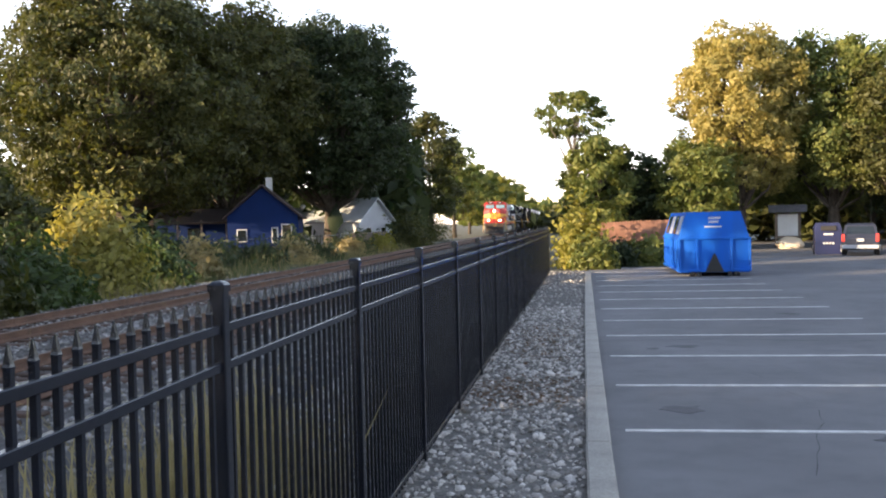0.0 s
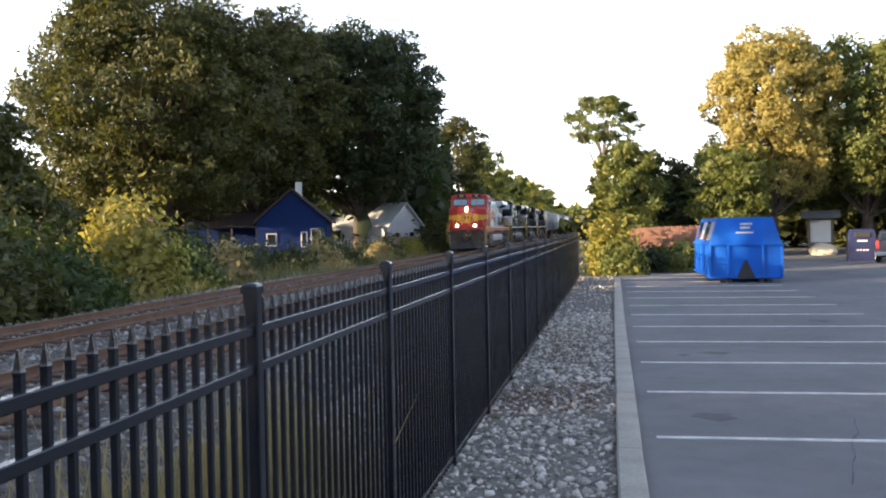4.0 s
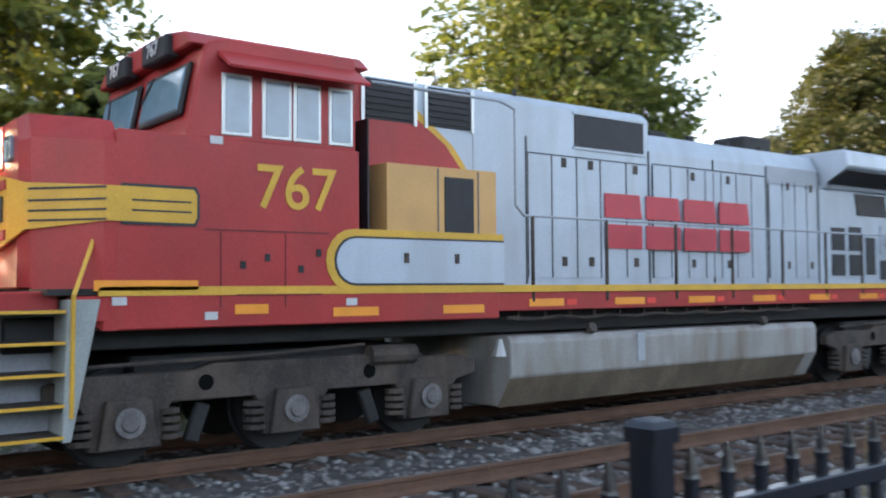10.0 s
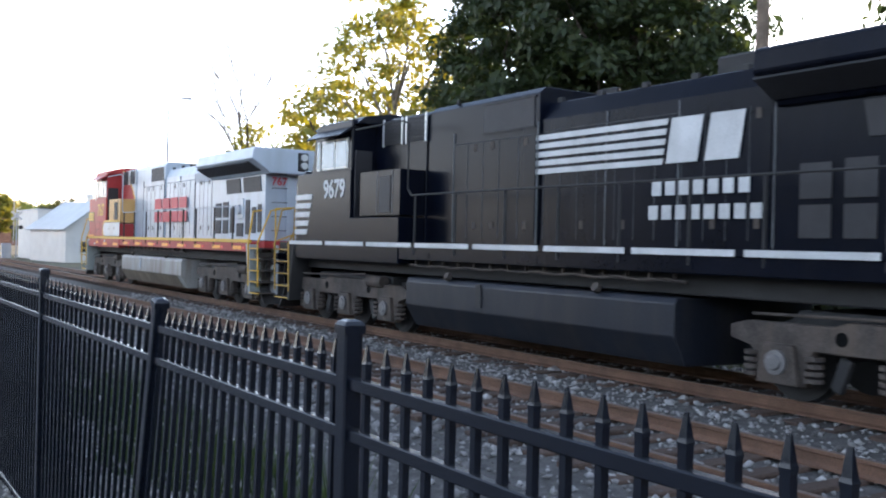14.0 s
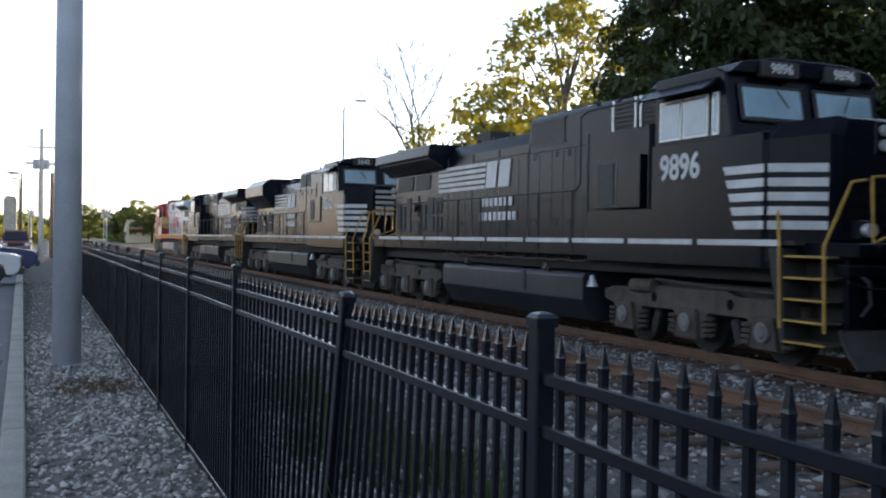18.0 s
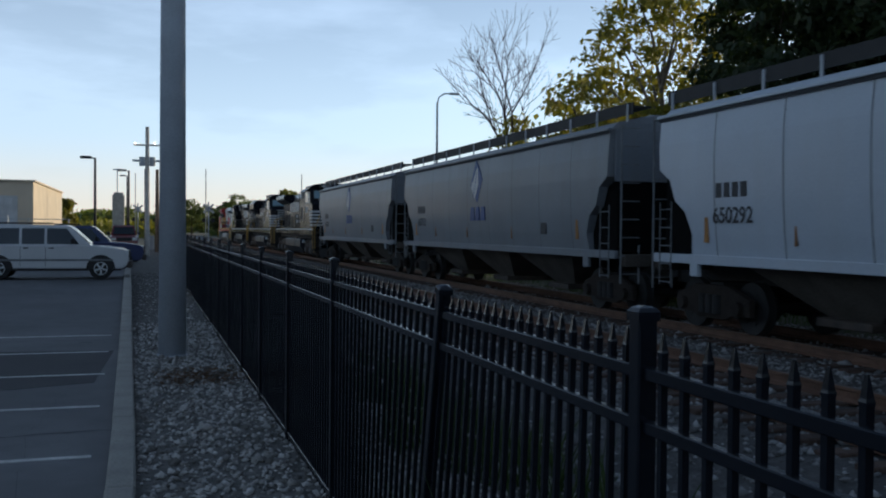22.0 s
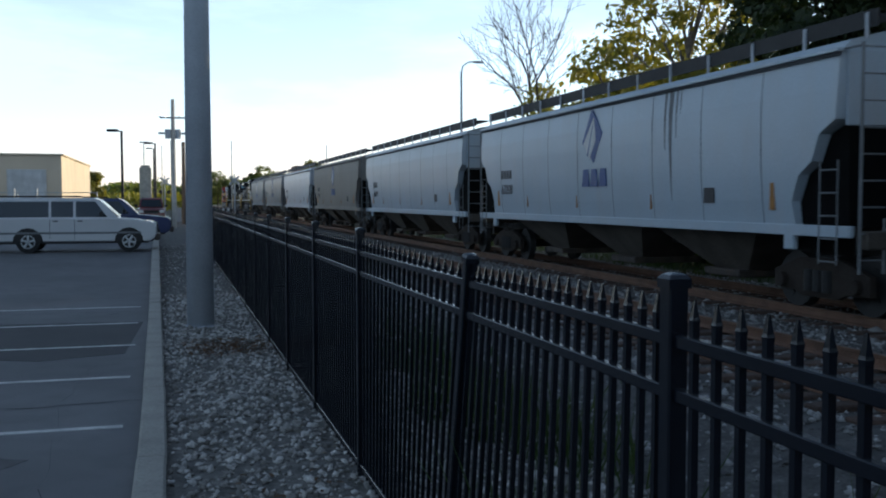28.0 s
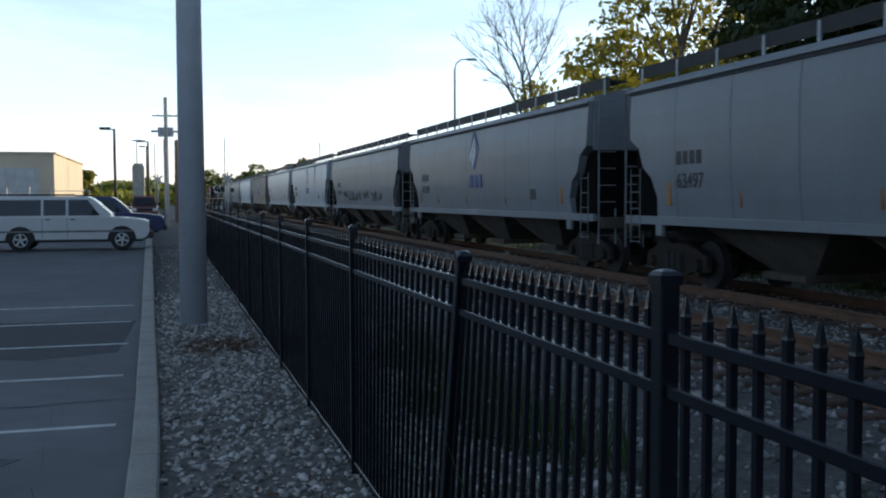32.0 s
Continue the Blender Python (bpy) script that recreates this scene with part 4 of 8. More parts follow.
def loco(name, label, S):
    """A six-axle diesel locomotive, its cab towards -y, its front coupler at y = 0, rail top at z = 0."""
    t = thing(name, label, "locomotive", "locomotives")
    body, nose_c, sill_c, band = S["body"], S["nose"], S["sill"], S["band"]
    wide = S["wide"]
    # underframe
    part("sill", bx((0, 10.85, 1.63), (3.02, 18.3, 0.24), 0.01), sill_c, t)
    plate("sill_band", 1.9, 20.0, 1.75, 1.84, 1.54, band, t, "", 0.05)
    part("deck", bx((0, 10.45, 1.79), (2.96, 18.0, 0.06)), M["black_steel"], t)
    part("frame_beam", bx((0, 10.45, 1.38), (2.2, 18.6, 0.34), 0.02), M["black_steel"], t)
    y = 7.4
    while y < 19.0:
        plate("reflector", y, y + 0.62, 1.56, 1.66, 1.522, S["mark"], t, "", 0.008)
        if S["redmarks"]:
            plate("reflector", y + 0.68, y + 0.86, 1.57, 1.65, 1.522, M["redor"], t, "", 0.008)
        y += 1.62
    # fuel tank
    tz = [(1.40, 1.18), (1.46, 1.10), (1.46, 0.66), (1.22, 0.26), (0, 0.24)]
    ring = [(x, z) for x, z in tz] + [(-x, z) for x, z in tz[-2::-1]]
    tank = part("fuel_tank", pr(ring, "y", 7.12, 14.15, 0.015), S["tank"], t, "dirt-stained fuel tank")
    for k in (1, -1):
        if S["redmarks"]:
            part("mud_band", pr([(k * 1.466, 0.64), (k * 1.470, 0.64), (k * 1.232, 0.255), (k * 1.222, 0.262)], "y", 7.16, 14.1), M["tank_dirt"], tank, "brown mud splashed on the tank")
        part("sight_gauge", bx((k * 1.47, 9.6, 0.95), (0.03, 0.16, 0.40), 0.005), M["galv"] if S["redmarks"] else M["black_steel"], tank)
        part("filler", tube(bmesh.new(), (k * 1.42, 8.6, 1.22), (k * 1.50, 8.6, 1.26), 0.07, seg=10), M["steel_dark"], tank)
        part("filler", tube(bmesh.new(), (k * 1.42, 12.6, 1.22), (k * 1.50, 12.6, 1.26), 0.07, seg=10), M["steel_dark"], tank)
        part("bell", tube(bmesh.new(), (k * 1.25, 7.2, 0.92), (k * 1.25, 7.2, 1.14), 0.13, 0.05, seg=10), M["alu"], t)
        bm = bmesh.new()
        for q in range(15):
            box(bm, (k * 1.36, 7.4 + q * 0.5, 1.44), (0.05, 0.04, 0.12))
        pipe(bm, [(k * 1.38, 7.2 + q * 0.5, 1.42 - 0.03 * (q % 2)) for q in range(16)], 0.022)
        part("cable_run", bm, M["steel_dark"], t)
    loco_truck(t, 4.12, 1.84, True)
    loco_truck(t, 17.50, 1.84, False)
    # hood
    top1, top2 = 4.62, S["hood2"]
    h1 = part("hood_cabinet", pr([(-0.92, 1.8), (0.92, 1.8), (0.92, top1 - 0.12), (0.78, top1), (-0.78, top1), (-0.92, top1 - 0.12)], "y", 7.02, 10.58, 0.012), body, t)
    h0 = part("hood_blower", pr([(-0.95, 1.8), (0.95, 1.8), (0.95, top1 - 0.16), (0.78, top1 - 0.04), (-0.78, top1 - 0.04), (-0.95, top1 - 0.16)], "y", 4.8, 7.0, 0.012), S["blower"], t)
    h2 = part("hood_engine", pr([(-0.88, 1.8), (0.88, 1.8), (0.88, top2 - 0.30), (0.74, top2), (-0.74, top2), (-0.88, top2 - 0.30)], "y", 10.6, 15.85, 0.012), body, t)
    h3 = part("hood_radiator", pr([(-0.90, 1.8), (0.90, 1.8), (0.90, 3.75), (-0.90, 3.75)], "y", 15.88, 20.05, 0.012), body, t)
    part("roof_strip", bx((0, 13.2, top2 + 0.03), (0.9, 5.0, 0.08), 0.02), M["black_steel"], h2)
    part("exhaust_hood", bx((0, 14.6, top2 + 0.18), (0.7, 1.0, 0.36), 0.04), M["black_steel"], h2)
    part("horn", bx((0.25, 11.6, top2 + 0.14), (0.12, 0.5, 0.12), 0.02), M["black_steel"], h2)
    for k in (1, -1):
        part("lifting_lug", bx((k * 0.8, 7.9, top1 + 0.03), (0.05, 0.07, 0.10), 0.01), M["black_steel"], h1)
    wing = S["wing"]
    if wing == "flat":
        wp = [(-0.97, 3.70), (0.97, 3.70), (1.03, 3.78), (1.44, 4.06), (1.46, 4.09), (1.42, 4.36), (1.36, 4.41), (-1.36, 4.41), (-1.42, 4.36), (-1.46, 4.09), (-1.44, 4.06), (-1.03, 3.78)]
    else:
        wp = [(-0.95, 3.20), (0.95, 3.20), (1.50, 3.75), (1.52, 4.25), (1.15, 4.58), (-1.15, 4.58), (-1.52, 4.25), (-1.50, 3.75)]
    part("radiator_wing", pr(wp, "y", 15.95, 20.25 if wing == "flat" else 20.0, 0.02), body, h3)
    for k in (1, -1):
        part("wing_grille", bx((k * (1.235 if wing == "flat" else 1.28), 18.0, 3.905 if wing == "flat" else 3.6), (0.44 if wing == "flat" else 0.16, 4.1, 0.04), 0.0, Euler((0, k * -0.52, 0)).to_matrix()), M["grille"], h3)
    # openings and doors on both sides
    plate("louvre_window", 9.0, 10.45, 3.93, 4.44, 0.935, M["grille"], h1, "dark louvred opening", 0.03)
    plate("louvre_frame", 8.95, 10.50, 3.90, 3.935, 0.945, body, h1, "", 0.03)
    plate("louvre_frame", 8.95, 10.50, 4.435, 4.47, 0.945, body, h1, "", 0.03)
    for a, b in ((5.25, 6.0), (6.22, 6.95)):
        plate("blower_grille", a, b, 3.97, 4.50, 0.965, M["grille"], h0, "black slatted grille", 0.03)
        for q in range(6):
            plate("slat", a + 0.03, b - 0.03, 4.01 + q * 0.085, 4.03 + q * 0.085, 0.985, S["slat"], h0, "", 0.03)
        plate("grille_frame", a - 0.05, a, 3.94, 4.53, 0.985, S["gframe"], h0, "", 0.03)
        plate("grille_frame", b, b + 0.05, 3.94, 4.53, 0.985, S["gframe"], h0, "", 0.03)
    edges = [8.02, 8.50, 9.02, 9.50, 10.05, 10.52]
    for a, b in zip(edges, edges[1:]):
        plate("hood_door", a + 0.012, b - 0.012, 1.95, 3.76, 0.936, body, h1, "", 0.018)
    edges = [10.7, 11.16, 11.62, 12.1, 12.55, 13.0, 13.45, 13.9]
    for a, b in zip(edges, edges[1:]):
        plate("hood_door", a + 0.012, b - 0.012, 1.95, 3.80, 0.896, body, h2, "", 0.018)
    for a, b in ((14.0, 14.45), (14.45, 14.92), (14.92, 15.38), (15.38, 15.8)):
        plate("hood_door", a + 0.012, b - 0.012, 1.95, 3.66, 0.896, body, h2, "", 0.018)
    for y in (8.02, 8.50, 9.02, 9.50, 10.05):
        plate("door_gap", y - 0.009, y + 0.009, 1.95, 3.78, 0.941, M["seam_dark"], h1, "", 0.02)
    for y in (10.7, 11.16, 11.62, 12.1, 12.55, 13.0, 13.45, 14.0, 14.45, 14.92, 15.38):
        plate("door_gap", y - 0.009, y + 0.009, 1.95, 3.78, 0.901, M["seam_dark"], h2, "", 0.02)
    plate("door_gap", 8.02, 10.5, 3.765, 3.78, 0.941, M["seam_dark"], h1, "", 0.02)
    plate("door_gap", 10.7, 13.9, 3.805, 3.82, 0.901, M["seam_dark"], h2, "", 0.02)
    for k in (1, -1):
        for q in range(5):
            part("roof_lug", bx((k * 0.7, 10.9 + q * 1.05, top2 + 0.03), (0.08, 0.14, 0.10), 0.01), M["black_steel"], h2)
    plate("hood_panel", 13.95, 15.82, 3.70, 4.02, 0.90, S["panel"], h2, "", 0.02)
    for y, x, p in [(8.7, 0.945, h1), (9.25, 0.945, h1), (10.2, 0.945, h1), (11.7, 0.905, h2), (12.7, 0.905, h2), (14.6, 0.905, h2), (15.5, 0.905, h2)]:
        for z in (2.12, 3.60):
            plate("door_latch", y, y + 0.10, z, z + 0.14, x, M["steel_dark"], p, "", 0.012)
    for y in (8.0, 10.56, 12.33, 13.93, 15.86):
        plate("seam", y - 0.012, y + 0.012, 1.86, 4.0, 0.94 if y < 10.6 else 0.90, M["seam"], h1 if y < 10.6 else h2, "", 0.03)
    for a, b in ((17.05, 18.25), (18.4, 19.75)):
        poly_plate("radiator_intake", [(a + 0.08, 3.22), (b, 3.22), (b - 0.10, 3.66), (a, 3.66)], 0.925, M["grille"], h3, "dark radiator intake", 0.03)
    for a, b, c, d in ((16.35, 16.72, 2.50, 2.95), (16.35, 16.72, 2.0, 2.42), (16.86, 17.25, 2.50, 2.98), (16.86, 17.25, 2.0, 2.42), (17.42, 17.75, 2.02, 2.78), (17.95, 18.45, 1.92, 2.32), (18.62, 18.92, 1.98, 3.0), (19.1, 19.38, 2.02, 2.78), (19.52, 19.78, 2.05, 2.85)):
        plate("vent", a, b, c, d, 0.92, M["grille"], h3, "", 0.025)
    plate("fan_cover", 17.95, 18.45, 2.45, 3.05, 0.93, body, h3, "", 0.03, 0.01)
    for k in (1, -1):
        part("fan_hub", tube(bmesh.new(), (k * 0.92, 18.2, 2.72), (k * 0.99, 18.2, 2.72), 0.17, 0.12, seg=14), S["panel"], h3)
    # rear end
    part("end_door", bx((0, 20.06, 2.75), (0.6, 0.05, 1.8), 0.01), body, h3)
    for z in (3.95, 4.18):
        part("rear_lamp", tube(bmesh.new(), (0, 20.26, z), (0, 20.32, z), 0.10, seg=12), M["alu"], h3)
    part("rear_lamp_box", bx((0, 20.24, 4.06), (0.30, 0.08, 0.52), 0.02), M["black_steel"], h3)
    for q in range(5):
        part("grab_iron", pipe(bmesh.new(), [(0.35, 20.06, 2.1 + q * 0.4), (0.35, 20.14, 2.1 + q * 0.4), (0.72, 20.14, 2.1 + q * 0.4), (0.72, 20.06, 2.1 + q * 0.4)], 0.012, 5), M["steel_dark"], h3)
    # cab
    if wide:
        sec = []
        for yy, hw, zb, zt in ((1.36, 0.72, 1.84, 3.60), (1.44, 0.88, 1.84, 3.64), (1.95, 1.50, 1.42, 3.56), (2.08, 1.53, 1.42, 3.54)):
            sec.append([(hw, yy, zb), (hw, yy, zt - 0.26), (hw * 0.86, yy, zt), (-hw * 0.86, yy, zt), (-hw, yy, zt - 0.26), (-hw, yy, zb)])
        nose = part("nose", loft(bmesh.new(), sec), nose_c, t, "broad sloping nose")
        zl = 3.0
        cab_front = [(2.76, 3.42), (2.96, 4.42)]
    else:
        nose = part("nose", pr([(1.36, 1.84), (1.36, 3.10), (1.60, 3.30), (2.6, 3.42), (2.6, 1.84)], "x", -0.95, 0.95, 0.04), nose_c, t, "sloping nose")
        cab_front = [(2.35, 3.42), (2.55, 4.42)]
    lower = [(2.06, 1.42), (2.06, 3.45), (6.94, 3.45), (6.94, 1.50)] if wide else [(2.2, 1.6), (2.2, 3.45), (4.9, 3.45), (4.9, 1.6)]
    low = part("cab_lower", pr([(lower[0][0], lower[0][1]), (lower[1][0], 3.44), (4.82, 3.44), (4.82, 2.36), (lower[2][0], 2.36), (lower[2][0], 1.42)], "x", -1.53, 1.53, 0.015), nose_c, t)
    cab = part("cab", pr([(cab_front[0][0], 3.40), (cab_front[1][0], 4.46), (3.2, 4.56), (4.8, 4.56), (4.8, 3.40)], "x", -1.50, 1.50, 0.03), nose_c, t, S["cab_label"])
    roof = part("cab_roof", pr([(-1.50, 4.44), (1.50, 4.44), (1.28, 4.62), (0.7, 4.72), (-0.7, 4.72), (-1.28, 4.62)], "y", 2.82, 5.0, 0.02), S["roof"], t)
    part("number_board", bx((0.62, 2.82, 4.52), (0.72, 0.16, 0.26), 0.02), M["black_steel"], roof)
    part("number_board", bx((-0.62, 2.82, 4.52), (0.72, 0.16, 0.26), 0.02), M["black_steel"], roof)
    for k in (1, -1):
        words("number", S["num"], 0.22, Matrix.Translation((k * 0.62, 2.725, 4.52)) @ Euler((radians(90), 0, 0)).to_matrix().to_4x4(), M["white"], roof, "", 0.004)
        # windshield, side windows, sun shade
        sl = math.atan2(cab_front[1][0] - cab_front[0][0], 1.0)
        ym = (cab_front[0][0] + cab_front[1][0]) / 2
        ws = part("windshield", bx((k * 0.72, ym - 0.05, 3.98), (1.10, 0.05, 0.50), 0.015, Euler((-sl, 0, 0)).to_matrix()), M["glass_blue"], cab, "blue tinted windshield")
        part("windshield_rim", bx((k * 0.72, ym - 0.03, 3.98), (1.22, 0.05, 0.62), 0.02, Euler((-sl, 0, 0)).to_matrix()), M["black_steel"], cab)
        part("wiper", tube(bmesh.new(), (k * 0.72, ym - 0.14, 4.18), (k * 0.55, ym - 0.22, 3.90), 0.014, seg=5), M["black_steel"], ws)
        for a, b in S["win"]:
            fr = part("window_frame", bx((k * 1.505, (a + b) / 2, 3.82), (0.03, b - a, 0.68), 0.008), M["alu"], cab, "pale aluminium window frame")
            part("pane", bx((k * 1.522, (a + b) / 2, 3.82), (0.012, b - a - 0.08, 0.60)), M["glass_sky"], fr)
        part("sun_shade", pr([(1.46, 4.36), (1.80, 4.16), (1.81, 4.19), (1.47, 4.42)], "y", 3.1, 4.80) if k > 0 else pr([(-1.46, 4.36), (-1.80, 4.16), (-1.81, 4.19), (-1.47, 4.42)], "y", 3.1, 4.80), S["roof"], cab, "sheet metal sun shade over the windows")
        part("door_recess", bx((k * 1.30, 4.96, 3.1), (0.4, 0.02, 1.5)), M["grille"], cab)
    # equipment box behind the cab
    plate("side_box", 5.22, 6.92, 2.40, 3.34, 1.50, S["boxc"], low, S["box_label"], 0.55)
    plate("box_grille", 6.08, 6.54, 2.46, 3.22, 1.512, M["grille"], low, "brown slatted grille", 0.03)
    for y in (5.98, 6.62):
        plate("box_seam", y - 0.01, y + 0.01, 2.42, 3.32, 1.506, M["seam"], low, "", 0.02)
    # nose lamps and headlamps
    lampm = M["lamp"] if S["lit"] else M["alu"]
    if wide:
        for z in (3.24, 3.46):
            part("headlamp", tube(bmesh.new(), (0.0, 1.40, z), (0.0, 1.28, z), 0.085, seg=16), lampm, nose, "bright round headlamp" if S["lit"] else "")
        part("headlamp_box", bx((0, 1.42, 3.35), (0.30, 0.16, 0.50), 0.02), nose_c, nose)
        part("nose_door", bx((0.42, 1.40, 2.5), (0.50, 0.05, 1.35), 0.015), nose_c, nose)
        part("door_window", bx((0.42, 1.345, 3.30), (0.26, 0.03, 0.28), 0.04), M["glass_sky"], nose, "small nose door window")
    for k in (1, -1):
        part("ditch_lamp", tube(bmesh.new(), (k * 0.72, 0.92, 1.98), (k * 0.72, 0.82, 1.98), 0.10, seg=14), lampm, t, "bright ditch lamp" if S["lit"] else "")
        part("ditch_lamp_box", bx((k * 0.72, 0.99, 1.98), (0.28, 0.14, 0.28), 0.02), S["end"], t)
    # both ends: platform, pilot, plough, coupler, steps and rails
    for y0, sy in ((0.0, 1), (20.9, -1)):
        Y = lambda v: y0 + sy * v
        S0, S1 = (0.80, 1.62) if sy > 0 else (0.28, 0.90)
        part("end_platform", bx((0, Y(1.05), 1.70), (2.6, 1.1, 0.20), 0.02), S["end"], t)
        part("pilot", bx((0, Y(0.74), 1.15), (2.5, 0.10, 0.95), 0.01), S["pilot"], t)
        part("pilot_beam", bx((0, Y(0.62), 1.44), (2.9, 0.22, 0.16), 0.02), S["pilot"], t, "dusty steel pilot beam")
        part("drop_step", bx((0, Y(0.42), 1.62), (1.0, 0.36, 0.04), 0.01), S["pilot"], t)
        part("anticlimber", bx((0, Y(0.56), 1.74), (1.9, 0.14, 0.14), 0.02), S["end"], t)
        part("uncoupling_lever", pipe(bmesh.new(), [(-1.45, Y(0.5), 1.30), (-1.2, Y(0.42), 1.22), (-0.3, Y(0.40), 1.20), (0, Y(0.36), 1.05), (0.3, Y(0.40), 1.20), (1.2, Y(0.42), 1.22), (1.45, Y(0.5), 1.30)], 0.018, 6), S["pilot"], t)
        part("lamp_bracket", bx((0, Y(0.66), 0.98), (0.9, 0.20, 0.34), 0.03), M["black_steel"], t)
        for q in range(6):
            xx = -1.1 + 0.44 * q + (0.1 if q > 2 else -0.1)
            part("air_hose", pipe(bmesh.new(), [(xx, Y(0.58), 1.40), (xx + 0.04, Y(0.44), 1.30), (xx + 0.06, Y(0.42), 1.02), (xx - 0.02, Y(0.50), 0.86)], 0.024, 6), M["black_steel"], t)
        bm = bmesh.new()
        xs = [-1.28, -1.0, -0.7, -0.3, 0.0, 0.3, 0.7, 1.0, 1.28]
        loft(bm, [[(x, Y(v + 0.22 * abs(x) + d), z) for v, z, d in ((0.52, 0.66, 0.0), (0.46, 0.52, 0.0), (0.34, 0.34, 0.0), (0.18, 0.17, 0.0), (0.18, 0.17, 0.04), (0.34, 0.34, 0.05), (0.46, 0.52, 0.05), (0.52, 0.66, 0.04))] for x in xs])
        part("plough", bm, M["plough"], t, "scraped steel snow plough")
        bm = bmesh.new()
        box(bm, (0, Y(0.42), 0.86), (0.26, 0.7, 0.24), 0.03)
        box(bm, (0.06, Y(0.08), 0.86), (0.36, 0.20, 0.30), 0.04)
        part("coupler", bm, M["black_steel"], t)
        for k in (1, -1):
            part("air_hose", pipe(bmesh.new(), [(k * 0.45, Y(0.62), 1.1), (k * 0.5, Y(0.42), 0.95), (k * 0.45, Y(0.32), 0.62), (k * 0.3, Y(0.34), 0.55)], 0.03, 6), M["black_steel"], t)
            well = part("step_well", pr([(Y(S0), 0.42), (Y(S1), 0.42), (Y(S1 + 0.10), 1.70), (Y(S0), 1.70)], "x", k * 0.98, k * 1.02), S["riser"], t)
            part("step_cheek", pr([(Y(S1 - 0.04), 0.40), (Y(S1 + 0.04), 0.40), (Y(S1 + 0.30), 1.72), (Y(S1), 1.72)], "x", k * 1.0, k * 1.53, 0.01), S["cheek"], well)
            for q in range(5):
                part("tread", bx((k * 1.27, Y((S0 + S1) / 2), 0.45 + q * 0.29), (0.48, S1 - S0 - 0.06, 0.03)), M["steel_dark"], well)
                part("tread_edge", bx((k * 1.515, Y((S0 + S1) / 2), 0.45 + q * 0.29), (0.03, S1 - S0 - 0.04, 0.030)), S["tread"], well, "painted step edge")
            for v in (S0 + 0.02, S1 + 0.04):
                part("hand_rail", pipe(bmesh.new(), [(k * 1.53, Y(v), 0.62), (k * 1.56, Y(v), 1.75), (k * 1.30, Y(v + (0.35 if v > S0 + 0.1 else -0.2)), 2.62), (k * 1.05, Y(v + (0.4 if v > S0 + 0.1 else -0.2)), 2.66)], 0.022, 6), S["rail"], t, "painted end hand rail")
        part("end_rail", pipe(bmesh.new(), [(-0.95, Y(0.62), 2.7), (-0.95, Y(0.58), 1.8), (-0.3, Y(0.58), 2.05), (-0.3, Y(0.58), 2.75), (-0.95, Y(0.62), 2.7)], 0.022, 6), S["rail"], t)
        part("end_rail", pipe(bmesh.new(), [(0.95, Y(0.62), 2.7), (0.95, Y(0.58), 1.8), (0.3, Y(0.58), 2.05), (0.3, Y(0.58), 2.75), (0.95, Y(0.62), 2.7)], 0.022, 6), S["rail"], t)
    # long hand rails on posts
    for k in (1, -1):
        pts = [(k * 1.51, 5.0, 4.30), (k * 1.51, 7.0, 4.30), (k * 1.51, 7.25, 4.22), (k * 1.51, 7.25, 2.92), (k * 1.51, 7.40, 2.78), (k * 1.51, 19.4, 2.78)] if wide else [(k * 1.51, 5.2, 2.78), (k * 1.51, 19.4, 2.78)]
        part("long_rail", pipe(bmesh.new(), pts, 0.020, 6), S["hrail"], t)
        for q in range(9):
            part("rail_post", tube(bmesh.new(), (k * 1.51, 7.55 + q * 1.46, 1.62), (k * 1.51, 7.55 + q * 1.46, 2.78), 0.026, seg=6), S["posts"], t)
    settle(t)
    S["livery"](t, dict(h0=h0, h1=h1, h2=h2, h3=h3, cab=cab, low=low, nose=nose))
    return t


def slab_mark(parent, y, z, w, h, x, material, count):
    """A row of heavy slabs, each in two bars: the plain shapes of a company sign."""
    for k in (1, -1):
        for q in range(count):
            a, b = y + q * w * 1.04 + 0.02, y + q * w * 1.04 + w - 0.04
            for lo, hi, e in ((0.0, 0.44, 0.0), (0.56, 1.0, 0.06)):
                part("company_mark", pr([(a, z + lo * h), (b, z + lo * h), (b - e * w, z + hi * h), (a, z + hi * h)], "x", k * x, k * (x - 0.014)), material, parent, "red slab of a company mark")


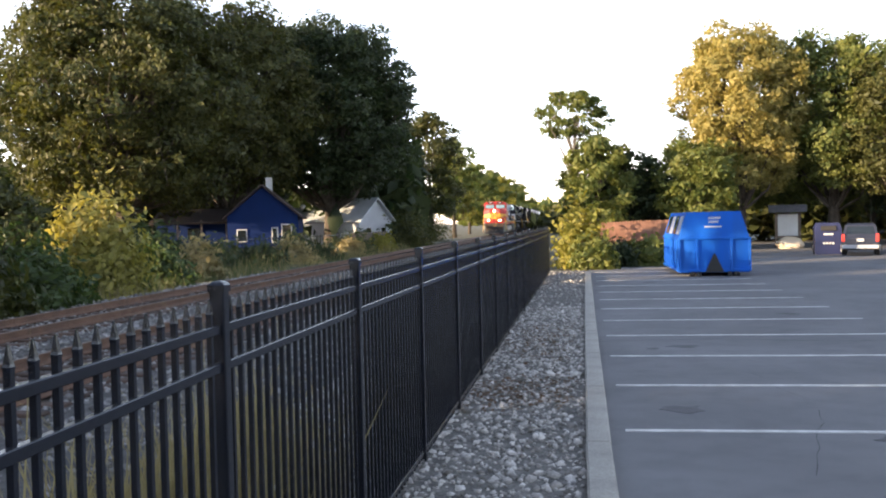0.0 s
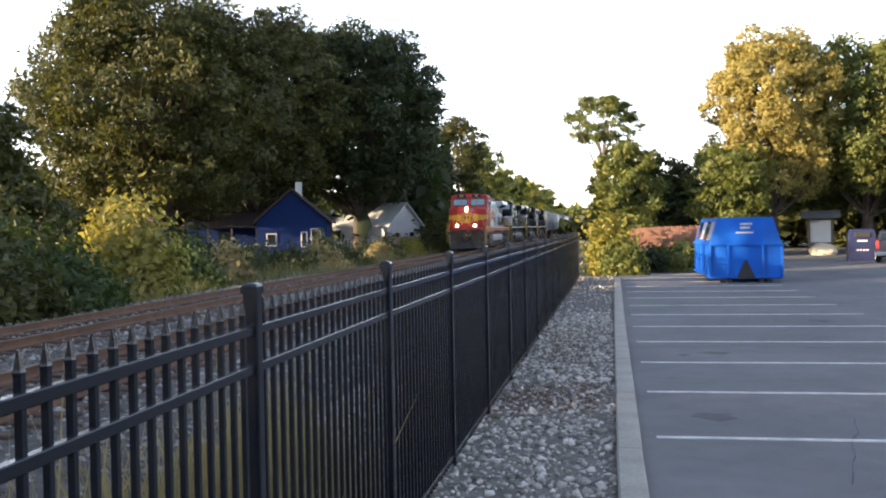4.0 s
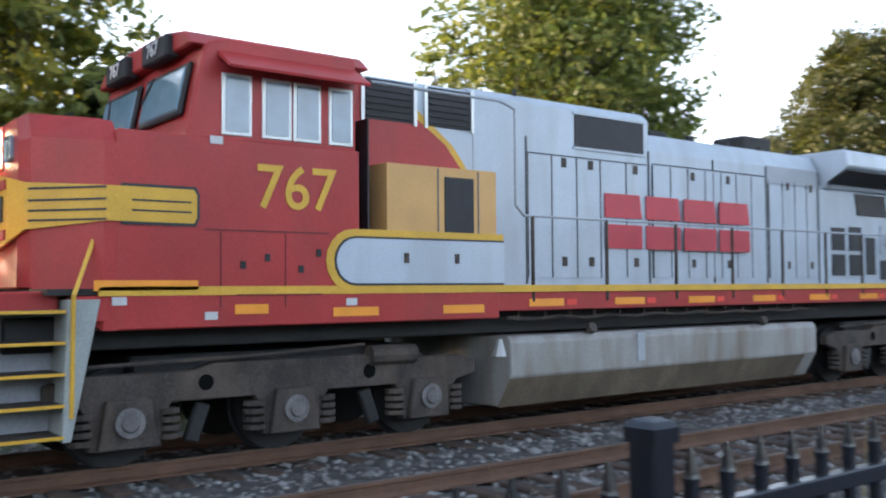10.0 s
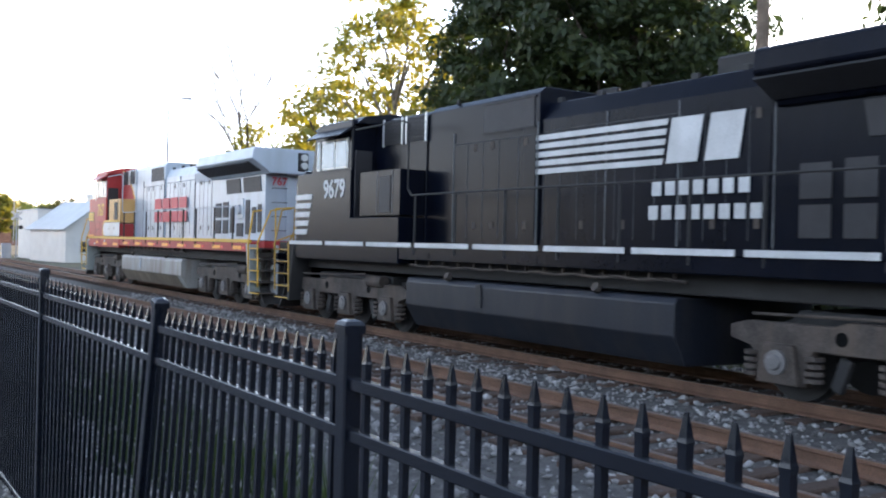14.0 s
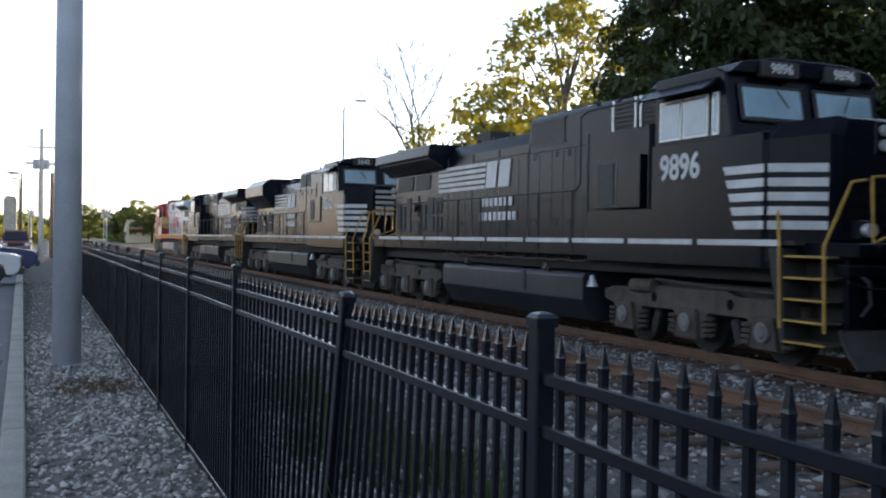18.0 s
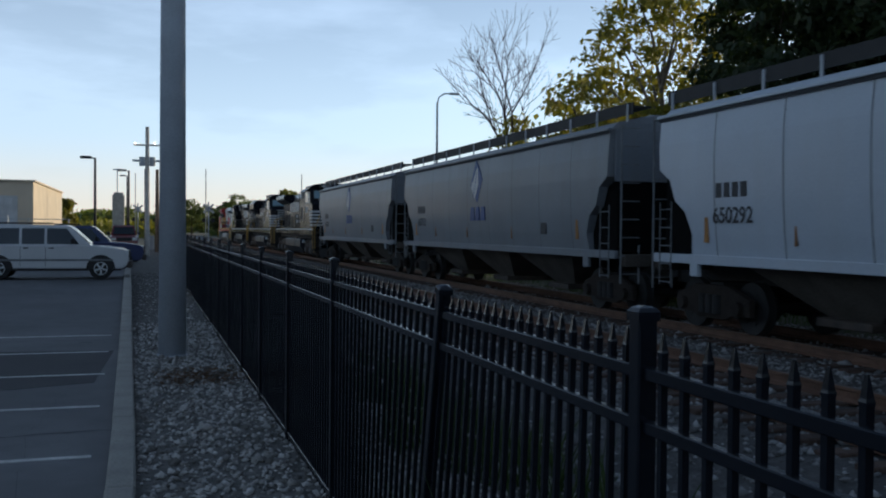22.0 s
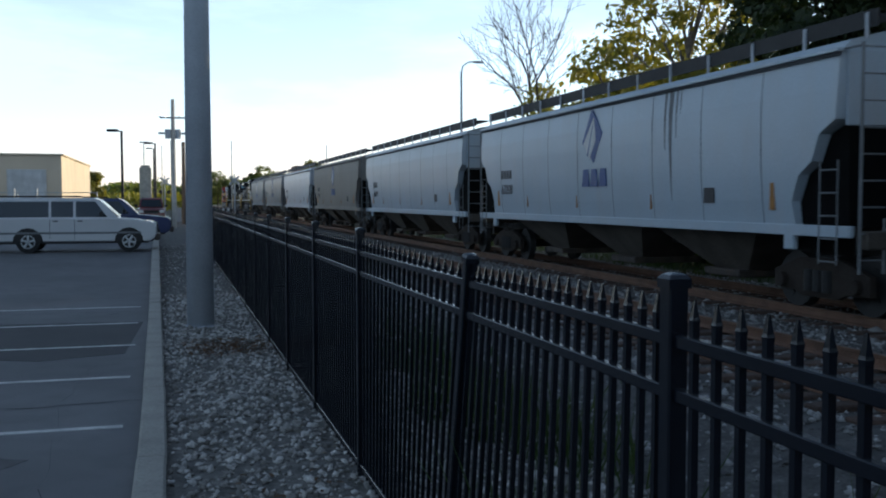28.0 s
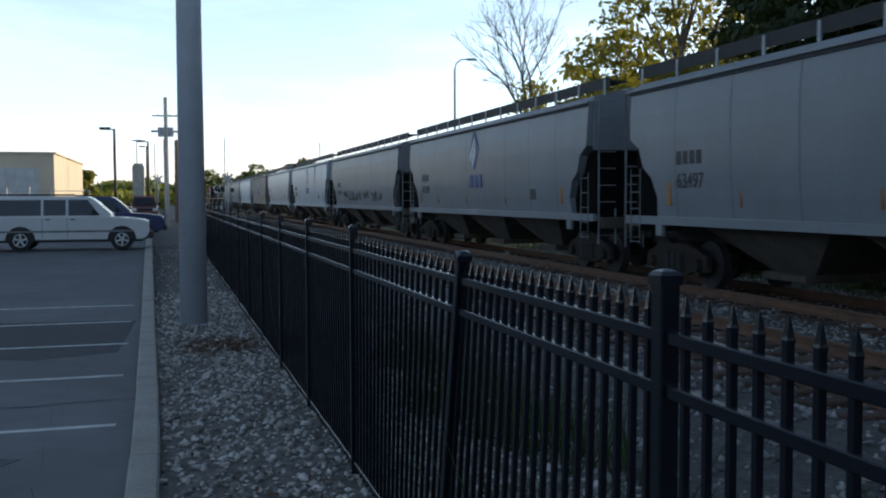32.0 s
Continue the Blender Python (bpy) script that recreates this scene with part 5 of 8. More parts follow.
def livery_red(t, P):
    Y, B = M["yellow"], M["mark_black"]
    side_words(S_RED["num"], 4.0, 2.87, 1.538, 0.66, Y, P["low"], 1.0)
    slab_mark(P["h2"], 9.42, 2.38, 0.88, 0.82, 0.962, M["decal_red"], 4)
    words("number", S_RED["num"], 0.30, Matrix.Translation((0.52, 19.50, 3.42)) @ Matrix(((-1, 0, 0), (0, 0, 1), (0, 1, 0))).to_4x4(), M["decal_red"], P["h3"])
    # rounded silver panel with a yellow rim at the foot of the cab
    def lobe(y0, y1, z0, z1):
        zc, r = (z0 + z1) / 2, (z1 - z0) / 2
        return [(y1, z0), (y1, z1)] + [(y0 + r - r * math.cos(a), zc + r * math.sin(a)) for a in [math.pi / 2 - q * math.pi / 10 for q in range(11)]]
    poly_plate("rim", lobe(4.36, 6.94, 1.76, 2.48), 1.542, Y, P["low"], "yellow rim stripe")
    poly_plate("rim_line", lobe(4.46, 6.945, 1.84, 2.40), 1.546, B, P["low"])
    poly_plate("silver_panel", lobe(4.49, 6.95, 1.865, 2.375), 1.550, M["silver"], P["low"], "silver rounded panel")
    for y in (5.4, 6.15):
        plate("panel_latch", y, y + 0.07, 2.10, 2.22, 1.556, M["steel_dark"], P["low"], "", 0.008)
    for a, b, c in ((1.85, 2.88, 1.80), (3.28, 3.66, 1.55), (4.45, 5.05, 1.50), (5.98, 6.62, 1.50)):
        plate("yellow_stripe", a, b, c, c + 0.10, 1.540, M["orange"], P["low"], "", 0.008)
    for y in (3.4, 3.75, 4.3):
        plate("panel_bolt", y, y + 0.05, 1.78, 1.84, 1.538, M["seam"], P["low"], "", 0.008)
    for a, b, c, d in ((2.95, 4.40, 2.41, 2.425), (3.12, 3.13, 1.62, 2.4), (3.86, 3.87, 1.62, 2.4)):
        plate("panel_seam", a, b, c, d, 1.537, M["red_seam"], P["low"], "", 0.008)
    plate("grab_row", 3.3, 4.3, 1.745, 1.755, 1.545, M["red_seam"], P["low"], "", 0.012)
    for a, c in ((3.34, 2.02), (3.62, 2.10), (4.02, 1.98), (4.24, 2.16)):
        plate("panel_latch", a, a + 0.06, c, c + 0.08, 1.542, M["black_steel"], P["low"], "", 0.01)
    for a, c in ((2.02, 1.66), (2.95, 1.50), (4.62, 1.62), (3.0, 3.30)):
        plate("white_notice", a, a + 0.14, c, c + 0.08, 1.541, M["white"], P["low"], "small white notice plate", 0.01)
    # red cap over the blower with a yellow curve
    for k in (1, -1):
        part("red_sweep", pr([(4.82, 3.29), (6.78, 3.29), (6.46, 3.66), (5.8, 4.08), (5.0, 4.43), (4.82, 4.43)], "x", k * 0.955, k * 0.962), M["red"], P["h0"])
        part("yellow_sweep", pr([(6.78, 3.29), (6.88, 3.29), (6.59, 3.65), (5.90, 4.15), (5.05, 4.46), (5.0, 4.39), (5.8, 4.08), (6.46, 3.66)], "x", k * 0.956, k * 0.963), Y, P["h0"])
    # nose emblem: a yellow cigar band with dark bars, wings along the cab's sides
    for k in (1, -1):
        part("nose_band", pr([(2.10, 2.44), (2.85, 2.44), (2.89, 2.52), (2.89, 2.76), (2.85, 2.84), (2.10, 2.84)], "x", k * 1.53, k * 1.545), B, P["nose"])
        part("nose_band", pr([(2.10, 2.47), (2.83, 2.47), (2.86, 2.53), (2.86, 2.75), (2.83, 2.81), (2.10, 2.81)], "x", k * 1.53, k * 1.550), Y, P["nose"], "yellow nose band")
        for z in (2.58, 2.68):
            part("band_line", bx((k * 1.551, 2.5, z), (0.006, 0.60, 0.018)), B, P["nose"])
        for (xa, ya, za, zb), (xb, yb, zc, zd) in (((0.0, 1.30, 2.18, 3.02), (0.64, 1.30, 2.28, 2.92)), ((0.64, 1.30, 2.28, 2.92), (0.88, 1.40, 2.40, 2.86)), ((0.88, 1.40, 2.40, 2.86), (1.54, 1.98, 2.47, 2.81)), ((1.54, 1.98, 2.47, 2.81), (1.548, 2.12, 2.47, 2.81))):
            bm = bmesh.new()
            v = [bm.verts.new(p) for p in ((k * xa, ya - 0.02, za), (k * xb, yb - 0.02, zc), (k * xb, yb - 0.02, zd), (k * xa, ya - 0.02, zb))]
            w = [bm.verts.new((q.co.x * 0.99, q.co.y + 0.02, q.co.z)) for q in v]
            for i in range(4):
                bm.faces.new((v[i], v[(i + 1) % 4], w[(i + 1) % 4], w[i]))
            bm.faces.new(v), bm.faces.new(w[::-1])
            bmesh.ops.recalc_face_normals(bm, faces=bm.faces[:])
            part("nose_emblem", bm, Y, P["nose"], "yellow piece of the nose emblem")
        for z in (2.485, 2.58, 2.68, 2.795):
            bm = bmesh.new()
            v = [bm.verts.new(p) for p in ((k * 0.92, 1.405, z - 0.010), (k * 1.548, 1.955, z - 0.010), (k * 1.548, 1.955, z + 0.010), (k * 0.92, 1.405, z + 0.010))]
            w = [bm.verts.new((q.co.x * 0.985, q.co.y + 0.02, q.co.z)) for q in v]
            for i in range(4):
                bm.faces.new((v[i], v[(i + 1) % 4], w[(i + 1) % 4], w[i]))
            bm.faces.new(v), bm.faces.new(w[::-1])
            bmesh.ops.recalc_face_normals(bm, faces=bm.faces[:])
            part("band_line", bm, B, P["nose"])
        for q in range(2):
            part("emblem_bar", bx((k * (0.14 + 0.26 * q), 1.27, 2.62), (0.15, 0.02, 0.26), 0.005), B, P["nose"])
        for z, h in ((2.86, 0.10), (2.36, 0.10)):
            part("emblem_field", bx((k * 0.36, 1.272, z), (0.46, 0.016, h), 0.004), M["red"], P["nose"])
    part("hose_coil", pipe(bmesh.new(), [(0.2 + 0.22 * math.cos(a * 0.6), 0.60, 1.35 + 0.22 * math.sin(a * 0.6)) for a in range(11)], 0.025, 6), M["yellow"], t)


def livery_black(t, P):
    W = M["white"]
    side_words(P["num"], 4.02, 2.96, 1.538, 0.56, W, P["low"], 0.95, 0.012)
    # striped panel, company mark and two rows of lettering bars
    for q in range(5):
        z = 3.02 + q * 0.14
        for k in (1, -1):
            g = (lambda u: u) if k > 0 else (lambda u: 26.2 - u)
            part("stripe", pr([(g(a), b) for a, b in ((10.34, z), (13.32 + 0.02 * q, z), (13.34 + 0.02 * q, z + 0.085), (10.34, z + 0.085))], "x", k * 0.924, k * 0.91), W, P["h2"], "white stripe")
    for k in (1, -1):
        g = (lambda u: u) if k > 0 else (lambda u: 26.2 - u)
        for a in (13.40, 14.12):
            part("company_mark", pr([(g(a), 3.03), (g(a + 0.58), 3.03), (g(a + 0.68), 3.66), (g(a + 0.10), 3.66)], "x", k * 0.926, k * 0.91), W, P["h2"], "white slab of a company mark")
        for z, a, n in ((2.58, 13.12, 7), (2.24, 13.06, 8)):
            for q in range(n):
                part("lettering_bar", bx((k * 0.92, g(a + 0.11 + q * 0.262), z + 0.10), (0.012, 0.18, 0.20)), W, P["h2"])
        for q in range(5):
            part("end_stripe", bx((k * 1.0, 20.20, 2.55 + q * 0.17), (0.6, 0.02, 0.09)), W, P["h3"])
            z = 1.98 + q * 0.20
            if P["wide"]:
                part("nose_stripe", pr([(2.02, z), (2.62 + 0.06 * q, z), (2.68 + 0.06 * q, z + 0.12), (2.02, z + 0.12)], "x", k * 1.53, k * 1.542), W, P["low"], "white nose stripe")
                bm = bmesh.new()
                v = [bm.verts.new(p) for p in ((k * 0.90, 1.44, z), (k * 1.535, 1.94, z), (k * 1.535, 1.94, z + 0.12), (k * 0.90, 1.44, z + 0.12))]
                w = [bm.verts.new((p.co.x * 0.97, p.co.y + 0.03, p.co.z)) for p in v]
                for i in range(4):
                    bm.faces.new((v[i], v[(i + 1) % 4], w[(i + 1) % 4], w[i]))
                bm.faces.new(v), bm.faces.new(w[::-1])
                bmesh.ops.recalc_face_normals(bm, faces=bm.faces[:])
                part("nose_stripe", bm, W, P["nose"], "white nose stripe")
        for q in range(9):
            part("sill_mark", bx((k * 1.545, 2.6 + q * 1.95, 1.79), (0.012, 1.80, 0.085)), W, t)
        words("number", P["num"], 0.34, Matrix.Translation((0, 20.28, 3.35)) @ Matrix(((-1, 0, 0), (0, 0, 1), (0, 1, 0))).to_4x4(), W, P["h3"]) if k > 0 else None


S_RED = dict(win=((3.14, 3.48), (3.60, 3.95), (3.97, 4.32), (4.42, 4.74)), body=M["silver"], nose=M["red"], sill=M["red"], band=M["yellow"], mark=M["orange"], redmarks=True, tank=M["tank_silver"], blower=M["silver"], hood2=4.32, wing="flat", wide=True, num="767",
             slat=M["grille"], gframe=M["alu"], panel=M["galv"], roof=M["red"], boxc=M["tan"], box_label="tan equipment box", lit=True, end=M["red"], pilot=M["steel_dark"], cheek=M["cheek"], riser=M["galv"],
             tread=M["yellow"], rail=M["yellow"], hrail=M["galv"], posts=M["steel_dark"], livery=livery_red, cab_label="red locomotive cab")


def black_spec(num, wing, hood2, slant):
    s = dict(win=((3.08, 3.24), (3.34, 3.98), (4.02, 4.62)), body=M["ns_black"], nose=M["ns_black"], sill=M["ns_black"], band=M["ns_black"], mark=M["ns_black"], redmarks=False, tank=M["tank_black"], blower=M["ns_black"], hood2=hood2, wing=wing, wide=True, num=num,
             slat=M["black_steel"], gframe=M["alu"], panel=M["ns_black"], roof=M["ns_black"], boxc=M["ns_black"], box_label="", lit=False, end=M["ns_black"], pilot=M["ns_black"], cheek=M["black_steel"], riser=M["black_steel"],
             tread=M["dull_yellow"], rail=M["dull_yellow"], hrail=M["black_steel"], posts=M["black_steel"], cab_label="black locomotive cab")

    def liv(t, P):
        P.update(num=num, slant=slant, wide=True)
        livery_black(t, P)
    s["livery"] = liv
    return s


UNITS = [("locomotive", "red and silver diesel locomotive with a yellow nose band", S_RED, False),
         ("locomotive", "black diesel locomotive with white stripes on its nose", black_spec("9679", "flat", 4.32, 0.0), False),
         ("locomotive", "black diesel locomotive with flared radiators facing backwards", black_spec("2642", "flare", 4.20, 0.6), True),
         ("locomotive", "black diesel locomotive with flat radiator wing facing backwards", black_spec("9896", "flat", 4.32, 0.6), True)]
for i, (nm, lb, sp, back) in enumerate(UNITS):
    t = loco(nm, lb, sp)
    if i:
        t.scale = (1, (OFFS[i + 1] - OFFS[i] if i < 3 else CARS_AT - OFFS[3]) / 20.9, 1)
    MOVERS.append((t, (OFFS[i + 1] if i < 3 else CARS_AT) if back else OFFS[i], 180 if back else 0))


# ---- hopper cars ----
def car_truck(t, yc):
    for k in (1, -1):
        x = k * 1.02
        prof = [(yc - 1.15, 0.32), (yc - 0.62, 0.30), (yc - 0.42, 0.22), (yc + 0.42, 0.22), (yc + 0.62, 0.30), (yc + 1.15, 0.32), (yc + 1.15, 0.62), (yc + 0.5, 0.84), (yc - 0.5, 0.84), (yc - 1.15, 0.62)]
        fr = part("side_frame", pr(prof, "x", x - 0.06, x + 0.06, 0.012), M["car_truck"], t)
        bm = bmesh.new()
        for q in (-0.22, 0, 0.22):
            tube(bm, (x + k * 0.07, yc + q, 0.32), (x + k * 0.07, yc + q, 0.66), 0.09, seg=8)
        part("spring_nest", bm, M["black_steel"], fr)
        for q in (-0.88, 0.88):
            part("bearing_cap", tube(bmesh.new(), (x, yc + q, 0.46), (x + k * 0.16, yc + q, 0.46), 0.12, seg=10), M["car_truck"], fr)
    part("bolster", bx((0, yc, 0.74), (1.9, 0.4, 0.28), 0.02), M["black_steel"], t)
    for q in (-0.88, 0.88):
        wheelset(t, yc + q, 0.46)


def hopper(label, skin, sign, digits, graffiti=False, stain=False, roof=None):
    """A covered grain hopper car, its front coupler at y = 0."""
    L = CAR_L
    t = thing("hopper_car", label, "hopper car", "hopper cars")
    lv = [(1.38, 2.08, 1.50), (1.75, 2.14, 1.545), (2.15, 1.94, 1.575), (2.35, 1.62, 1.585), (2.75, 1.44, 1.595), (2.95, 1.08, 1.60), (3.4, 1.05, 1.595), (3.92, 1.05, 1.55), (4.10, 1.05, 1.36), (4.24, 1.08, 0.80)]
    bm = bmesh.new()
    loft(bm, [[(hw, a, z), (hw, L - a, z), (-hw, L - a, z), (-hw, a, z)] for z, a, hw in lv])
    body = part("body", bm, skin, t)
    # seams that follow the curve of the side
    for q in range(1, 9):
        y = 1.05 + (L - 2.1) * q / 9
        for k in (1, -1):
            bm = bmesh.new()
            for (z0, _, h0), (z1, _, h1) in zip(lv[:7], lv[1:8]):
                v = [bm.verts.new(p) for p in ((k * (h0 + 0.004), y - 0.012, z0), (k * (h0 + 0.004), y + 0.012, z0), (k * (h1 + 0.004), y + 0.012, z1), (k * (h1 + 0.004), y - 0.012, z1))]
                bm.faces.new(v if k > 0 else v[::-1])
            part("seam", bm, M["seam"], body)
    for k in (1, -1):
        part("eave", bx((k * 1.575, L / 2, 3.945), (0.10, L - 2.0, 0.06), 0.01), skin, body)
        # thin dark strip paints the shadow line below the eave
        part("gutter", bx((k * 1.572, L / 2, 3.885), (0.03, L - 2.04, 0.055)), M["seam_dark"], body, "dark strip painted as the shade under the eave")
        part("side_sill", bx((k * 1.50, L / 2, 1.30), (0.10, L - 1.6, 0.17), 0.01), skin, t)
        part("jacking_pad", bx((k * 1.50, 2.2, 1.16), (0.10, 0.26, 0.34), 0.02), skin, t)
        part("jacking_pad", bx((k * 1.50, L - 2.2, 1.16), (0.10, 0.26, 0.34), 0.02), skin, t)
    # open ends under the slope sheets; a near-black block paints in their shade
    for e, sy in ((0.0, 1), (L, -1)):
        Y = lambda v: e + sy * v
        part("end_recess", pr([(Y(0.98), 1.36), (Y(2.04), 1.36), (Y(2.10), 1.72), (Y(1.90), 2.16), (Y(1.60), 2.34), (Y(1.41), 2.74), (Y(1.02), 2.90)], "x", -1.40, 1.40), M["void"], t, "solid block painted black for the shade under the end slope")
        part("end_sheet", bx((0, Y(1.02), 3.4), (2.9, 0.05, 1.1), 0.01), skin, t)
        part("end_sill", bx((0, Y(0.72), 1.18), (2.8, 0.24, 0.26), 0.02), M["hop_under"], t)
        part("coupler", bx((0, Y(0.32), 0.86), (0.30, 0.64, 0.26), 0.03), M["black_steel"], t)
        for k in (1, -1):
            bm = bmesh.new()
            for x in (1.48, 1.06):
                tube(bm, (k * x, Y(0.66), 0.70), (k * x, Y(0.66), 4.0 if x > 1.2 else 1.5), 0.025, seg=6)
            for q in range(9):
                tube(bm, (k * 1.48, Y(0.66), 0.9 + q * 0.38), (k * 1.06, Y(0.66), 0.9 + q * 0.38), 0.014, seg=5)
            tube(bm, (k * 1.5, Y(0.66), 3.95), (k * 1.5, Y(1.1), 3.95), 0.02, seg=5)
            part("end_ladder", bm, M["grime"], t, "grey steel end ladder")
            bm = bmesh.new()
            for v in (1.05, 1.45):
                tube(bm, (k * 1.56, Y(v), 0.80), (k * 1.56, Y(v), 2.35), 0.013, seg=6)
            for q in range(5):
                tube(bm, (k * 1.56, Y(1.05), 0.85 + q * 0.34), (k * 1.56, Y(1.45), 0.85 + q * 0.34), 0.013, seg=5)
            part("side_ladder", bm, M["grime"], t, "grey steel side ladder")
    # hopper bays and outlet gates
    for q in range(3):
        y = L / 2 + (q - 1) * 4.15
        bay = part("hopper_bay", loft(bmesh.new(), [[(1.42, y - 2.0, 1.36), (1.42, y + 2.0, 1.36), (-1.42, y + 2.0, 1.36), (-1.42, y - 2.0, 1.36)], [(0.62, y - 0.55, 0.46), (0.62, y + 0.55, 0.46), (-0.62, y + 0.55, 0.46), (-0.62, y - 0.55, 0.46)]]), M["hop_under"], t)
        part("outlet_gate", bx((0, y, 0.40), (1.7, 1.2, 0.14), 0.02), M["steel_dark"], bay)
    part("centre_sill", bx((0, L / 2, 1.0), (0.5, L - 1.0, 0.34), 0.02), M["black_steel"], t)
    # roof walk on brackets, with hatch trough
    part("hatch_trough", bx((0, L / 2, 4.30), (0.6, L - 3.0, 0.12), 0.03), roof or skin, t)
    for k in (1, -1):
        walk_bm = bmesh.new()
        box(walk_bm, (k * 0.98, L / 2, 4.40), (0.40, L - 1.4, 0.04))
        part("roof_walk", walk_bm, M["black_steel"], t, "dark grating roof walk")
        # rim made deep and black so it also paints the shade under the walk
        rim = part("walk_rim", bx((k * 1.20, L / 2, 4.37), (0.03, L - 1.4, 0.25)), M["black_steel"], t)
        for q in range(13):
            part("bracket", bx((k * 1.23, 0.9 + q * (L - 1.8) / 12, 4.28), (0.03, 0.06, 0.36)), M["galv"], rim)
    car_truck(t, 2.05)
    car_truck(t, L - 2.05)
    # signs: blue and white diamond with bars, digits, and small plates
    X = 1.607
    if sign:
        for k in (1, -1):
            u = (lambda v: v) if k > 0 else (lambda v: L - v)
            c = 9.35
            dia = part("diamond_sign", pr([(u(c - 0.62), 3.10), (u(c), 2.62), (u(c + 0.46), 3.28), (u(c - 0.1), 3.86)], "x", k * X, k * (X - 0.02)), M["logo_blue"], body, "blue diamond sign with a white leaf")
            part("leaf_shape", pr([(u(c - 0.54), 3.08), (u(c - 0.20), 2.72), (u(c + 0.12), 3.14), (u(c + 0.02), 3.66)], "x", k * (X + 0.004), k * (X - 0.015)), M["white"], dia)
            part("leaf_vein", pr([(u(c - 0.34), 2.80), (u(c - 0.30), 2.78), (u(c + 0.0), 3.5), (u(c - 0.02), 3.52)], "x", k * (X + 0.007), k * (X - 0.01)), M["logo_blue"], dia)
            for q in range(3):
                part("lettering_bar", pr([(u(c - 0.62 + 0.46 * q + e), 2.08 + f) for e, f in ((0, 0), (0.38, 0), (0.32, 0.40), (0.06, 0.40))], "x", k * (X - 0.018), k * (X + 0.001)), M["logo_blue"], body, "dark blue lettering bar")
    for k in (1, -1):
        u = (lambda v: v) if k > 0 else (lambda v: L - v)
        for q in range(4):
            part("lettering_bar", bx((k * 1.588, u(3.02 + 0.235 * q), 2.50), (0.02, 0.165, 0.25)), M["mark_black"], body)
        words("number", digits, 0.38, Matrix.Translation((k * 1.578, u(3.40), 2.06)) @ SIDE[k].to_4x4(), M["mark_black"], body, "", 0.006)
        part("data_plate", bx((k * 1.56, u(14.2), 1.85), (0.02, 0.34, 0.28)), M["mark_black"], body)
        for y in (2.62, L - 2.62):
            part("end_mark", bx((k * 1.552, u(y), 1.88), (0.03, 0.11, 0.55)), M["dull_orange"], body, "faded orange reflective strip")
        for y, z in ((5.0, 1.75), (8.3, 1.75), (12.0, 1.75), (15.4, 2.1)):
            part("rust_mark", bx((k * 1.545, u(y), z), (0.02, 0.05, 0.34)), M["rust_stain"], body)
        if stain:
            for y0, w, foot in ((12.58, 0.10, 2.7), (12.76, 0.17, 1.7), (13.02, 0.08, 2.9), (13.18, 0.05, 3.3)):
                rows = [r for r in lv[:8] if r[0] >= foot]
                n = len(rows) - 1
                part("grime_streak", loft(bmesh.new(), [[(k * (hw + 0.003), u(y0 + w * (0.5 - 0.5 * (i + 1) / (n + 1))), z), (k * (hw + 0.003), u(y0 + w * (0.5 + 0.5 * (i + 1) / (n + 1))), z), (k * (hw - 0.01), u(y0 + w * (0.5 + 0.5 * (i + 1) / (n + 1))), z),
                                                              (k * (hw - 0.01), u(y0 + w * (0.5 - 0.5 * (i + 1) / (n + 1))), z)] for i, (z, _, hw) in enumerate(rows)]), M["grime"], body, "dark grime streak")
        if graffiti:
            rng = np.random.default_rng(4)
            for q in range(16):
                y = 4.0 + q * 0.62
                h = 1.55 + 0.12 * rng.random()
                pts = [(k * (1.552 + 0.02 * (w > 0.25)), u(y + v), h + w) for v, w in [(0.55 * rng.random(), 0.55 * rng.random()) for _ in range(4 + q % 4)]]
                part("scrawl", pipe(bmesh.new(), pts, 0.022, 5), M["mark_black"] if q % 3 else M["grime"], body, "dark spray paint stroke")
            part("scrawl_fill", bx((k * 1.548, u(7.2), 1.72), (0.02, 2.2, 0.16)), M["hop_under"], body)
    return t


CARS = [("grey covered hopper car with a blue diamond sign", "hop_grey", True, "64030"), ("grey covered hopper car with a blue diamond sign", "hop_grey", True, "63712"),
        ("plain white covered hopper car", "hop_white", False, "650292"), ("dusty brown grey covered hopper car with diamond sign", "hop_tan", True, "65191"),
        ("pale blue grey covered hopper car", "hop_blue", False, "60471"), ("pale grey hopper car with a dark grime streak", "hop_blue", True, "63208"),
        ("grey hopper car with dark spray paint scrawl", "hop_grey", False, "51730"), ("grey covered hopper car with a blue diamond sign", "hop_grey", True, "63120"),
        ("plain grey covered hopper car", "hop_grey", False, "63497")]
made = []
for i, (lb, sk, sg, dg) in enumerate(CARS):
    made.append(hopper(lb, M[sk], sg, dg, graffiti=(i == 6), stain=(i == 5)))
for i in range(7):
    src = made[(8, 2, 1, 3, 4, 8, 2)[i]]
    made.append(copy_thing(src, pose(0, 0, 0)))
at = CARS_AT
for t in made:
    MOVERS.append((t, at, 0))
    at += CAR_L

# ---- trees and bushes ----
def way(yaw, d, z=-0.15):
    """A place on the ground, d metres from the camera's stand towards a bearing."""
    return (0.1 - math.sin(radians(yaw)) * d, -0.5 + math.cos(radians(yaw)) * d, z)


